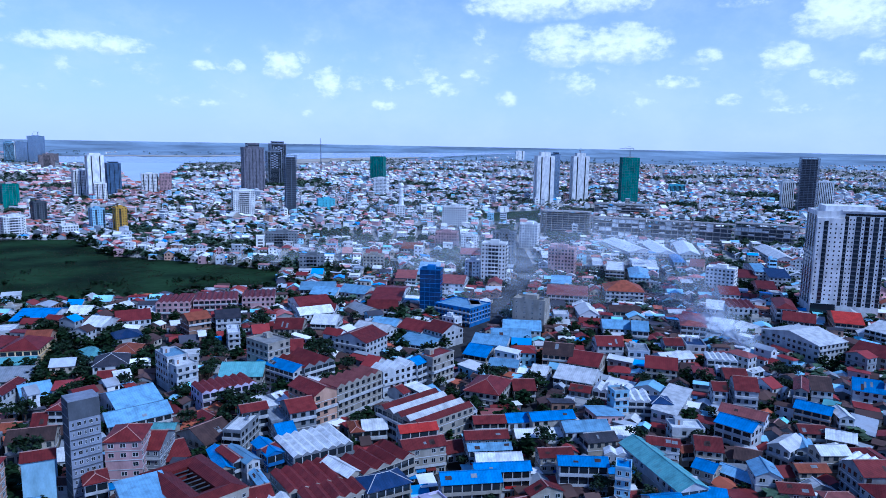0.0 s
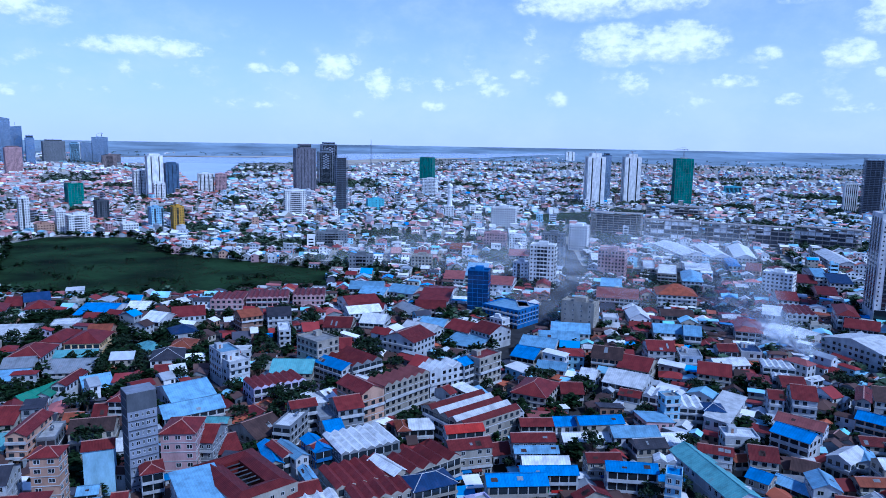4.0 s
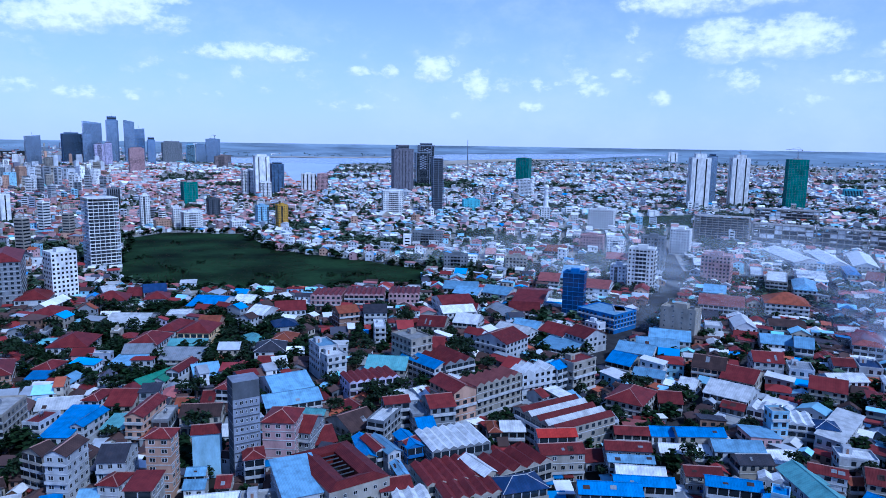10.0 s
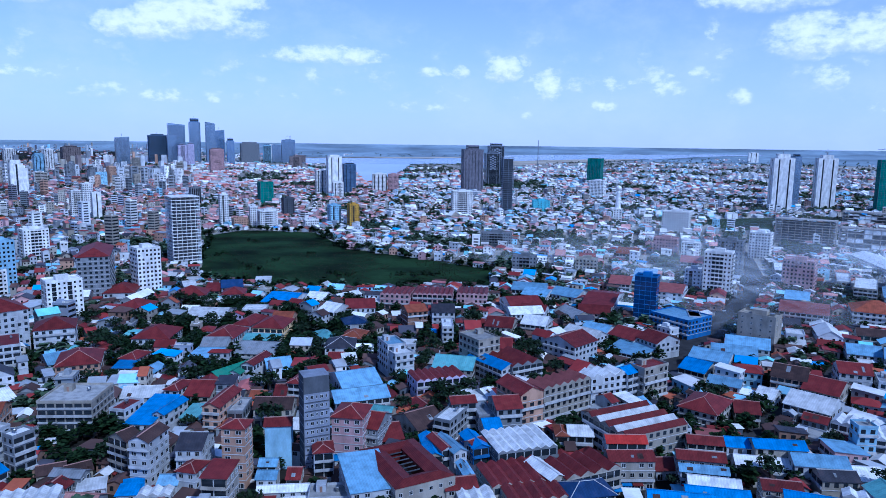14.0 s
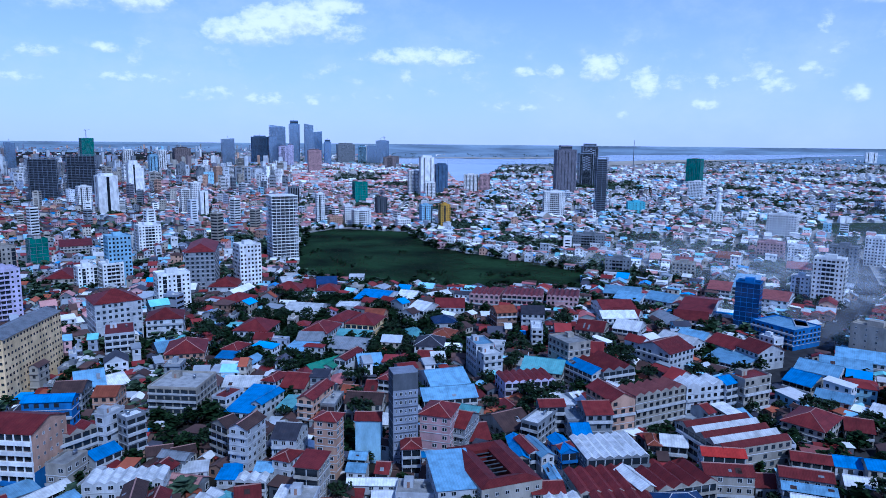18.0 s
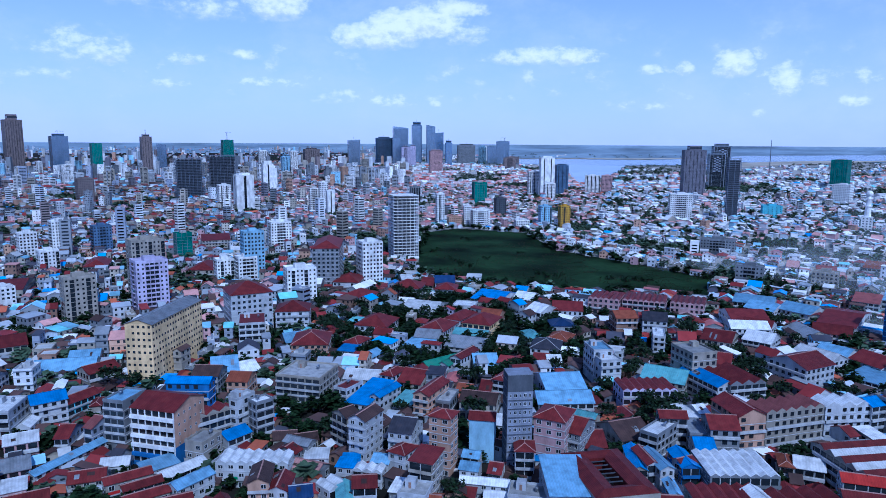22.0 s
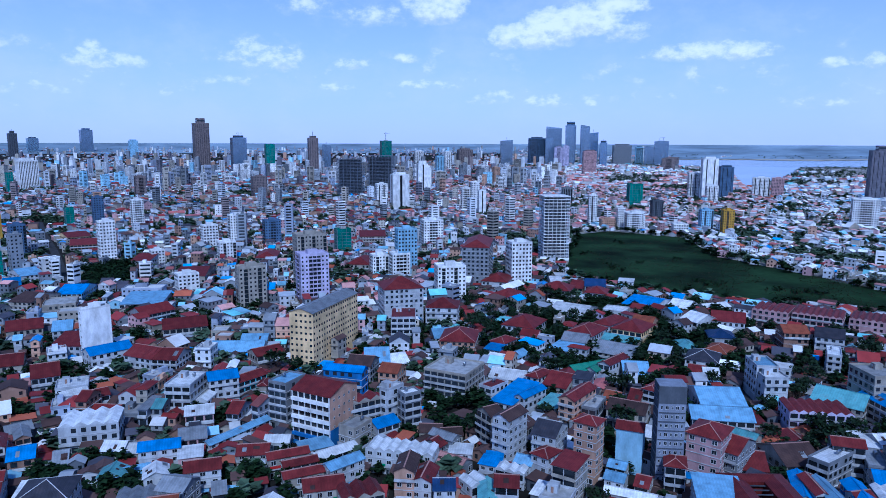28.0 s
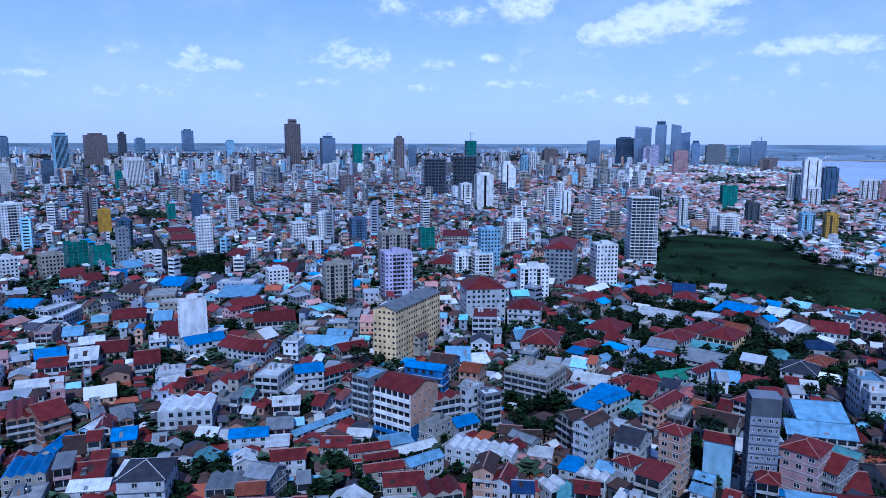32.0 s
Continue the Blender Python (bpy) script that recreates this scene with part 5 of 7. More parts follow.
house(297.0, 367.0, -50.4, 13.0, 33.7, 7, "gx", "w", "W")
house(311.2, 358.9, -81.1, 14.4, 21.2, 5, "gx", "w", "W")
house(275.1, 369.1, -33.2, 15.0, 29.1, 10, "hip", "w", "P")
house(249.4, 332.2, -24.4, 10.9, 16.0, 8, "flat", "w", "N")
house(279.1, 462.1, -23.6, 28.4, 26.2, 12, "hip", "w", "O")
house(252.0, 413.9, -20.7, 21.0, 13.5, 8, "gx", "c", "K")
house(227.6, 383.7, -21.5, 16.9, 17.3, 6, "gx", "w", "L")
house(236.8, 369.9, -27.7, 9.8, 19.8, 8, "gx", "w", "L")
house(196.5, 338.1, -16.9, 14.5, 16.2, 10, "gx", "w", "R")
house(210.3, 329.4, -23.1, 11.6, 14.7, 8, "flat", "w", "G")
house(236.6, 334.9, -18.9, 10.2, 11.9, 8, "gx", "w", "R")
house(152.4, 376.7, -18.3, 23.4, 19.3, 6, "gx", "w", "L")
house(165.7, 391.1, -22.0, 23.3, 19.2, 7, "gx", "w", "L")
house(136.4, 364.7, -35.5, 20.2, 16.4, 7, "gx", "w", "L")
house(123.0, 345.9, -44.0, 13.6, 17.4, 7, "gx", "c", "B")
house(128.1, 323.5, -30.9, 14.8, 10.5, 7, "gx", "w", "L")
house(162.1, 329.7, -31.3, 15.5, 18.7, 10, "gx", "o", "K")
house(106.6, 288.9, -36.8, 16.1, 21.6, 9, "hip", "c", "R")
house(125.7, 293.1, -13.3, 10.2, 14.1, 6, "gx", "c", "R")
house(143.3, 310.9, -38.8, 7.9, 13.3, 6, "gx", "w", "W")
house(141.4, 438.0, -53.2, 29.3, 24.6, 12, "flat", "b", "L")
house(150.1, 438.7, -11.8, 7.3, 17.1, 12, "flat", "w", "C")
house(103.8, 499.2, -21.1, 21.8, 52.6, 8, "gx", "w", "R")
house(91.5, 468.8, -11.8, 21.2, 19.0, 6, "gx", "p", "R")
house(100.8, 400.8, -51.3, 18.4, 19.0, 8, "gx", "w", "R")
house(113.0, 387.1, -59.1, 15.4, 18.4, 10, "gx", "w", "R")
house(98.5, 382.6, -39.4, 22.5, 25.1, 5, "shx", "w", "L")
house(-317.2, 215.4, 9.2, 18.4, 17.0, 9, "gx", "w", "R")
house(-304.2, 219.3, 26.3, 13.2, 16.9, 9, "gx", "w", "R")
house(-254.1, 189.7, 28.0, 11.5, 17.4, 14, "flat", "w", "W")
house(-252.4, 192.4, 27.9, 18.1, 14.1, 6, "saw", "w", "W", n=3)
house(-231.9, 179.1, 49.2, 11.1, 10.2, 8, "gx", "p", "W")
house(-255.1, 146.1, 48.9, 21.3, 15.3, 11, "saw", "w", "W", n=4, gallery=False)
house(-214.9, 147.7, 49.6, 14.1, 8.2, 9, "gx", "w", "B")
house(-235.6, 143.6, 31.9, 8.2, 8.7, 5, "gx", "w", "W")
house(-228.0, 148.8, 30.1, 9.7, 8.4, 4, "gx", "c", "W")
house(-215.6, 129.3, 39.3, 8.1, 7.7, 6, "gy", "l", "T")
house(-212.2, 135.8, 60.1, 8.9, 6.8, 5, "gx", "c", "L")
house(-191.0, 123.6, 46.1, 15.5, 10.5, 7, "saw", "g", "G", n=4)
house(-184.5, 132.6, 20.0, 9.4, 10.9, 9, "gx", "g", "G")
house(-206.5, 102.7, 45.0, 14.6, 14.8, 14, "hip", "w", "D")
house(-188.5, 145.6, 50.0, 11.7, 9.0, 9, "gx", "w", "R")
house(-247.7, 82.2, 56.3, 13.2, 15.1, 10, "saw", "c", "B", n=4)
house(-299.5, 99.1, 69.6, 11.0, 22.5, 12, "saw", "n", "R", n=3)
house(-290.0, 104.3, 89.0, 11.1, 19.3, 12, "gx", "n", "R")
house(-264.0, 98.1, 39.3, 5.1, 15.5, 8, "gy", "w", "B")
house(-265.6, 112.4, 28.6, 5.6, 10.6, 10, "gy", "l", "W")
house(-265.9, 115.8, 61.1, 5.7, 12.7, 10, "gy", "w", "R")
house(-252.9, 118.2, 56.5, 8.4, 11.7, 8, "gx", "n", "B")
house(-241.6, 103.9, 54.0, 5.1, 8.6, 8, "gx", "w", "R")
house(-261.5, 104.5, 53.4, 9.4, 16.7, 6, "gx", "c", "K")
house(-226.5, 93.3, 47.7, 12.6, 8.3, 6, "gx", "w", "W")
house(-336.7, 171.5, 61.6, 11.9, 21.0, 8, "gx", "w", "R")
house(-363.8, 152.2, 60.2, 12.9, 22.3, 9, "gx", "w", "W")
house(-364.9, 137.1, 58.6, 13.2, 13.3, 8, "gx", "w", "R")
house(-388.2, 144.2, 71.1, 14.6, 15.0, 6, "shx", "c", "B")
house(-346.9, 123.3, 61.7, 19.7, 11.2, 5, "gx", "c", "W")
house(-368.0, 168.5, 57.6, 15.9, 17.5, 8, "gx", "c", "R")
house(-396.8, 170.2, 64.7, 12.9, 12.7, 6, "gx", "c", "W")
house(-311.1, 170.2, 56.9, 13.6, 14.0, 7, "flat", "w", "W")
house(-298.5, 163.2, 77.9, 11.0, 12.0, 6, "gx", "w", "W")
house(-289.0, 169.4, 71.4, 7.2, 9.2, 7, "gx", "w", "R")
house(-338.5, 205.2, 77.0, 21.3, 12.8, 10, "gx", "w", "B")
house(-406.2, 219.7, 55.1, 10.2, 19.9, 9, "gx", "w", "L")
house(-370.3, 209.1, 31.1, 15.9, 30.2, 10, "gx", "w", "R")
house(-491.4, 188.9, 22.9, 10.8, 24.0, 8, "flat", "w", "W")
house(-466.8, 187.8, 39.5, 7.1, 30.4, 9, "flat", "w", "W")
house(-528.1, 184.1, 39.6, 22.5, 25.7, 5, "gx", "w", "B")
house(-431.8, 210.3, 61.3, 19.1, 21.5, 8, "gx", "c", "R")
house(-420.0, 170.2, 59.6, 10.3, 16.8, 7, "gx", "w", "L")
house(-427.3, 158.4, 54.1, 9.3, 17.9, 10, "flat", "p", "C")
house(-500.0, 253.3, 21.0, 18.1, 31.4, 9, "gx", "c", "K")
house(-464.1, 250.5, 55.4, 19.8, 24.4, 11, "flat", "c", "C")
house(-501.7, 284.3, 39.7, 17.4, 33.5, 9, "gx", "l", "B")
house(-397.3, 273.3, 85.7, 22.6, 18.2, 9, "gx", "g", "R")
house(-436.1, 296.5, 39.6, 28.0, 29.2, 7, "shx", "w", "L")
house(-354.6, 266.2, 55.3, 25.2, 22.6, 8, "gx", "c", "R")
striped_block(-180.8, 200.3, 4.0, 18.6, 18.2, 22)
house(-204.4, 203.0, 6.1, 9.0, 13.7, 20, "flat", "g", "L")
house(-195.8, 231.0, 16.9, 18.5, 7.5, 18, "gx", "b", "B")
house(-160.1, 267.7, 4.8, 21.6, 20.7, 15, "flat", "c", "C")
house(-208.1, 280.3, 57.5, 17.6, 15.6, 6, "gx", "w", "W")
house(-215.6, 279.8, 39.4, 12.5, 26.6, 8, "gx", "w", "L")
house(-207.3, 257.9, 18.5, 12.2, 13.5, 12, "gx", "g", "K")
house(-191.7, 261.1, 14.4, 9.7, 12.4, 10, "gx", "o", "O")
house(-172.9, 213.5, 65.1, 16.0, 6.9, 14, "saw", "c", "R", n=3)
house(-164.2, 223.2, 81.1, 10.0, 4.4, 18, "flat", "w", "W")
house(-156.0, 224.3, 63.8, 7.7, 6.1, 17, "flat", "g", "W")
house(-161.2, 212.6, 71.4, 10.5, 9.0, 7, "gx", "w", "B")
house(-173.8, 206.2, 39.3, 12.2, 9.8, 5, "shx", "w", "L")
house(-138.2, 194.1, 18.2, 25.3, 9.7, 9, "saw", "w", "W", n=7, gallery=False)
house(-124.7, 177.9, 25.5, 6.6, 12.2, 13, "gy", "o", "K")
house(-118.8, 180.0, 19.5, 6.7, 11.3, 10, "gy", "w", "R")
house(-110.8, 179.1, 33.2, 6.8, 8.6, 9, "gx", "w", "N")
house(-172.1, 169.6, 55.9, 14.7, 5.9, 8, "gx", "c", "R")
house(-163.7, 167.1, 58.5, 12.1, 5.2, 8, "gx", "c", "R")
house(-157.3, 161.9, 56.9, 13.6, 5.7, 8, "gx", "c", "R")
house(-146.1, 159.8, 47.5, 13.1, 9.8, 8, "gx", "c", "R")
house(-132.7, 162.5, 54.3, 13.7, 10.0, 8, "saw", "c", "R", n=3)
house(-161.7, 183.4, 71.1, 17.1, 6.2, 6, "gx", "w", "W")
house(-149.2, 173.6, 75.0, 14.0, 6.2, 9, "gx", "w", "L")
house(-172.6, 184.8, 61.4, 11.9, 7.9, 5, "shx", "w", "L")
house(-189.4, 169.6, 39.3, 11.4, 9.6, 5, "gx", "c", "R")
house(-190.1, 182.8, 32.8, 9.4, 7.3, 4, "gx", "w", "W")
house(-208.0, 178.1, 88.2, 30.3, 4.7, 5, "gx", "w", "L")
house(-249.3, 205.9, 57.1, 13.2, 11.2, 12, "gx", "w", "B")
house(-245.1, 217.1, 85.2, 16.1, 8.6, 9, "gx", "a", "R")
house(-295.1, 256.6, 35.1, 28.7, 16.9, 5, "gx", "w", "L")
house(-296.7, 270.5, 34.8, 14.5, 14.2, 6, "gx", "w", "L")
house(-269.7, 252.4, 72.0, 15.3, 12.0, 8, "gx", "c", "R")
house(-264.5, 370.1, 47.3, 26.2, 25.5, 24, "hip", "w", "R")
house(-234.4, 331.4, 34.4, 14.6, 24.2, 17, "flat", "w", "R")
house(-233.0, 374.2, 27.0, 20.6, 20.7, 14, "hip", "w", "R")
house(-194.8, 331.3, 23.6, 19.8, 24.3, 9, "hip", "o", "R")
house(-213.5, 340.3, 45.8, 10.5, 16.5, 5, "gx", "w", "L")
house(-144.7, 223.6, 28.7, 8.9, 8.3, 4, "gx", "c", "K")
house(-135.9, 224.9, 39.3, 8.1, 8.1, 4, "gx", "c", "K")
house(-123.2, 211.2, 23.3, 8.3, 7.1, 5, "shx", "w", "W")
house(-108.9, 210.9, 22.7, 5.9, 8.5, 5, "shx", "w", "B")
house(-105.3, 190.2, 63.3, 8.2, 8.0, 7, "saw", "w", "W", n=2)
house(-93.5, 190.3, 25.7, 7.5, 9.0, 10, "gx", "w", "R")
court_house(-18.5, 217.6, 29.8, 21.3, 31.6, 13)
house(414.9, 683.4, -9.6, 28.3, 91.4, 9, "gy", "w", "W")
house(442.8, 664.7, -20.3, 20.6, 84.5, 9, "gy", "w", "W")
house(472.3, 655.0, -30.0, 21.5, 90.8, 9, "gy", "w", "W")
house(423.3, 600.4, -28.0, 10.7, 45.4, 8, "hip", "l", "B")
house(548.8, 606.2, -27.8, 22.4, 91.3, 9, "gy", "w", "W")
house(-48.5, 496.1, -4.6, 22.0, 23.1, 11, "saw", "p", "R", n=6)
house(-21.8, 498.8, -2.3, 28.9, 23.5, 11, "saw", "p", "R", n=8)
house(7.4, 501.4, -4.6, 22.3, 23.5, 11, "saw", "p", "R", n=6)
house(125.9, 693.4, -9.8, 16.0, 25.9, 7, "gx", "w", "P")
house(131.5, 563.3, -19.3, 16.6, 33.0, 9, "gx", "w", "P")
house(153.1, 572.9, -18.9, 17.8, 40.5, 10, "shx", "w", "L")
house(163.5, 529.0, -25.3, 18.3, 32.7, 10, "gx", "w", "P")
house(176.6, 730.2, -20.2, 21.4, 41.8, 8, "gx", "w", "O")
house(224.9, 673.3, -20.0, 20.2, 34.2, 9, "gx", "w", "P")
house(239.2, 476.6, -26.4, 30.2, 38.0, 9, "gx", "w", "P")
house(254.8, 519.4, -27.7, 16.1, 29.7, 8, "gx", "w", "L")
house(306.7, 651.6, -19.2, 21.8, 37.8, 7, "gx", "w", "W")
house(330.9, 597.4, -27.2, 10.5, 44.3, 8, "flat", "w", "W")
house(324.3, 551.9, -30.4, 16.0, 52.1, 12, "flat", "c", "W")
house(374.6, 585.5, -26.1, 22.6, 34.0, 7, "gx", "w", "W")
house(335.6, 531.0, -28.7, 16.4, 45.8, 9, "hip", "w", "L")
house(420.0, 562.3, -39.0, 12.5, 41.9, 10, "gx", "o", "P")
house(443.4, 557.3, -21.5, 15.6, 30.0, 7, "hip", "w", "R")
house(438.0, 518.6, -30.6, 15.4, 39.9, 7, "gx", "c", "R")
house(457.0, 504.2, -27.9, 17.4, 49.1, 10, "gx", "w", "N")
house(451.5, 521.3, -26.5, 10.0, 45.5, 12, "gx", "w", "L")
house(413.5, 465.5, -29.4, 14.0, 30.8, 8, "gx", "p", "R")
house(57.8, 516.6, -28.5, 19.9, 20.4, 7, "gx", "w", "L")
house(81.2, 513.9, -37.3, 22.7, 22.9, 8, "gx", "w", "L")
house(76.6, 461.9, -66.9, 23.5, 18.0, 5, "gx", "c", "G")
house(48.3, 453.9, -17.2, 16.8, 20.3, 9, "gx", "w", "R")
house(47.1, 423.3, -22.2, 15.4, 18.7, 9, "gx", "w", "W")
house(84.5, 415.3, -35.9, 16.6, 17.3, 7, "gx", "w", "L")
house(-605.6, 248.6, 64.9, 16.9, 41.2, 9, "gx", "n", "R")
house(-576.6, 249.6, 80.6, 14.0, 29.5, 8, "gx", "c", "R")
house(-568.6, 270.2, 63.5, 11.8, 28.0, 9, "gx", "l", "B")
house(-603.8, 297.8, 80.7, 16.9, 34.0, 9, "gx", "w", "L")
house(-711.0, 414.8, 58.8, 27.5, 39.5, 12, "gx", "o", "R")
house(-804.8, 456.6, 78.0, 26.3, 40.5, 8, "gx", "y", "R")
house(-487.9, 380.5, 39.8, 24.2, 47.4, 9, "gx", "c", "R")
house(-588.5, 406.1, 29.0, 17.9, 36.3, 8, "gx", "w", "R")
house(-505.0, 480.8, 39.9, 19.6, 39.8, 8, "hip", "c", "R")
house(-497.1, 639.3, 40.1, 29.4, 50.8, 12, "gx", "c", "R")
house(-401.5, 501.3, 23.9, 21.7, 35.4, 8, "hip", "c", "R")
house(-255.8, 496.8, 14.9, 20.9, 26.8, 8, "hip", "w", "R")
house(-282.7, 511.5, 24.2, 21.8, 54.9, 34, "hip", "g", "R")
tower(418.5, 395.5, -30.6, 45.3, 27.2, 76.7, "condo", "h")
tower(1045.6, 1085.4, -33.9, 31.9, 28.7, 106.7, "frame", "d")
tower(1056.8, 1147.9, -32.6, 21.8, 17.4, 56.8, "fins", "h")
tower(1187.5, 1185.0, -35.1, 31.3, 15.7, 54.9, "fins", "h")
tower(788.4, 1307.1, -19.1, 35.6, 32.0, 97.6, "net", "t")
tower(598.1, 1322.8, -9.3, 36.2, 29.0, 98.6, "stripe", "h")
tower(703.3, 1369.1, -12.2, 34.7, 27.8, 98.8, "stripe", "h")
tower(1464.3, 3570.6, -12.3, 48.3, 29.0, 49.4, "stripe", "h")
tower(397.8, 2123.0, -25.6, 40.5, 36.4, 76.2, "net", "t")
tower(300.7, 1565.5, -25.9, 31.8, 25.4, 39.8, "grid", "h")
tower(16.8, 1671.0, 11.4, 47.0, 37.6, 103.7, "stripe", "u")
tower(73.6, 1913.8, 9.8, 38.3, 30.7, 93.0, "check", "s")
tower(86.2, 1963.0, 9.5, 42.0, 33.6, 112.3, "check", "s")
tower(70.4, 1149.5, 8.5, 18.3, 16.5, 97.9, "frame", "d")
tower(137.6, 1243.4, 1.7, 29.3, 26.4, 18.8, "plain", "a")
tower(-4.7, 1135.5, 8.2, 32.9, 23.1, 41.6, "grid", "h")
tower(-290.1, 1519.2, 22.8, 30.6, 24.5, 86.0, "stripe", "h")
tower(-325.6, 1546.6, 23.9, 23.8, 19.0, 54.5, "grid", "h")
tower(-265.9, 1574.6, 21.6, 26.8, 21.4, 67.7, "stripe", "m")
tower(-269.3, 1447.1, 22.5, 21.9, 17.5, 34.2, "grid", "h")
tower(-205.8, 1650.9, 12.1, 34.0, 20.4, 43.5, "grid", "h")
tower(-172.1, 1648.8, 11.0, 24.0, 19.2, 43.7, "grid", "p")
tower(-155.5, 951.6, 29.3, 13.5, 12.2, 32.9, "grid", "k")
tower(-187.8, 979.9, 30.8, 15.7, 14.1, 29.1, "grid", "l")
tower(-271.5, 928.9, 31.3, 21.8, 17.4, 24.6, "grid", "h")
tower(-283.0, 1088.3, 34.6, 16.9, 13.5, 29.2, "grid", "d")
tower(-380.2, 1298.7, 31.3, 25.0, 22.5, 41.4, "net", "t")
tower(-903.6, 3129.0, 21.1, 33.9, 27.1, 77.8, "fins", "l")
tower(-864.6, 3143.5, 20.4, 39.9, 31.9, 78.4, "glass", "m")
tower(-823.4, 3156.3, 19.6, 40.5, 32.4, 101.6, "glass", "m")
tower(-693.1, 2805.8, 18.9, 50.6, 30.4, 44.4, "grid", "x")
tower(290.0, 942.6, -25.1, 34.7, 24.3, 31.1, "grid", "h")
tower(126.2, 465.8, -25.2, 14.8, 10.4, 31.6, "glass", "b")
tower(204.4, 547.7, -28.5, 20.6, 14.4, 36.7, "grid", "h")
tower(251.5, 645.9, -29.3, 22.3, 15.6, 33.0, "grid", "g")
tower(192.0, 567.9, -26.7, 12.9, 11.6, 18.8, "grid", "h")
tower(180.2, 410.4, -39.7, 21.7, 13.0, 19.8, "plain", "c")
tower(323.1, 749.2, -33.3, 21.1, 16.9, 27.8, "grid", "h")
tower(284.8, 580.5, -34.1, 24.3, 19.4, 26.0, "grid", "p")
tower(-270.9, 648.5, 36.7, 26.1, 24.8, 66.5, "frame", "h")
tower(-247.8, 519.1, 45.5, 17.8, 16.0, 36.6, "grid", "h")
tower(-263.3, 432.7, 43.3, 21.5, 15.1, 28.3, "grid", "h")
tower(-357.6, 385.0, 56.9, 21.7, 17.4, 35.5, "grid", "v")
tower(-383.9, 411.0, 57.0, 24.1, 16.8, 45.4, "grid", "c")
tower(-373.2, 337.9, 61.8, 19.6, 11.8, 31.1, "grid", "c")
tower(-352.9, 208.0, 79.5, 15.0, 5.3, 30.0, "slab", "h")
tower(-636.1, 393.1, 72.3, 14.6, 11.7, 41.4, "grid", "h")
tower(-870.4, 294.5, 85.3, 21.7, 17.4, 48.3, "grid", "h")
tower(-640.6, 211.7, 85.7, 12.3, 9.8, 22.1, "grid", "h")
tower(-880.6, 404.5, 79.3, 13.2, 10.6, 32.8, "slab", "k")
tower(-734.5, 358.0, 78.0, 14.2, 11.4, 34.8, "grid", "m")
tower(-659.0, 274.5, 81.4, 17.6, 14.1, 26.8, "net", "t")
tower(-641.3, 288.5, 79.8, 15.9, 12.7, 23.8, "net", "t")
tower(-586.9, 565.9, 60.0, 18.1, 14.5, 29.2, "grid", "m")
tower(-349.4, 498.2, 49.0, 17.5, 14.0, 42.8, "grid", "l")
tower(-370.8, 486.4, 51.3, 14.4, 13.0, 19.1, "grid", "h")
tower(-351.0, 490.5, 49.6, 15.8, 14.3, 21.8, "grid", "h")
tower(-421.0, 651.7, 46.9, 22.6, 18.1, 31.5, "grid", "h")
tower(-480.7, 566.8, 54.3, 15.7, 12.6, 26.3, "net", "t")
tower(-974.4, 1178.4, 53.6, 55.3, 33.2, 83.7, "frame", "d")
tower(-965.4, 1274.9, 51.1, 60.0, 36.0, 87.4, "frame", "d")
tower(-1867.0, 2508.6, 50.7, 45.6, 36.4, 105.4, "net", "t")
tower(-712.3, 997.2, 49.5, 29.8, 23.8, 61.5, "stripe", "h")
tower(-773.0, 1023.8, 51.1, 20.7, 16.5, 41.7, "grid", "h")
tower(-870.8, 1319.8, 47.4, 24.1, 19.3, 60.0, "stripe", "h")
tower(-2188.8, 1762.4, 65.2, 53.8, 43.1, 175.8, "stripe", "x")
tower(-1953.0, 1735.2, 62.4, 49.4, 39.5, 124.1, "glass", "m")
tower(-1868.3, 1805.0, 60.0, 32.1, 25.7, 101.8, "net", "t")
tower(-1779.9, 1938.0, 56.6, 34.6, 27.7, 124.6, "stripe", "x")
tower(-1840.9, 2081.7, 55.5, 29.0, 23.2, 91.8, "glass", "m")
tower(-2210.9, 900.4, 81.8, 37.0, 29.6, 131.2, "fins", "l")
tower(-2820.7, 1282.3, 79.6, 78.9, 47.3, 124.3, "grid", "x")
tower(-3362.1, 1657.4, 77.8, 34.4, 27.5, 114.8, "stripe", "d")
tower(-3720.5, 2223.1, 73.1, 59.6, 41.7, 117.2, "glass", "m")
tower(-3855.5, 2001.9, 76.6, 50.8, 40.6, 70.2, "glass", "l")
tower(-1746.9, 888.6, 77.0, 41.9, 29.3, 70.7, "fins", "h")
tower(-1651.1, 799.4, 78.2, 13.7, 11.0, 47.3, "net", "t")
tower(-1945.4, 755.7, 82.8, 25.3, 20.2, 66.0, "glass", "m")
tower(-1635.5, 549.1, 85.4, 19.0, 15.2, 65.0, "grid", "h")
tower(-989.3, 432.6, 80.4, 9.6, 7.7, 48.9, "grid", "x")
tower(-945.3, 532.0, 74.6, 10.6, 8.5, 27.3, "net", "t")
tower(-3457.6, 1170.5, 85.3, 32.7, 26.2, 101.7, "glass", "l")
tower(-3065.7, 2066.6, 70.0, 38.5, 26.9, 85.2, "plain", "l")
tower(-917.4, 557.4, 72.7, 13.4, 10.7, 41.4, "grid", "m")
tower(-848.7, 571.7, 70.0, 14.5, 11.6, 40.1, "grid", "h")
tower(-1337.9, 912.3, 69.7, 20.8, 16.7, 44.1, "grid", "x")
tower(-606.5, 531.8, 62.8, 17.6, 14.1, 37.2, "grid", "h")
tower(-612.5, 498.1, 64.9, 16.0, 12.8, 28.6, "grid", "h")
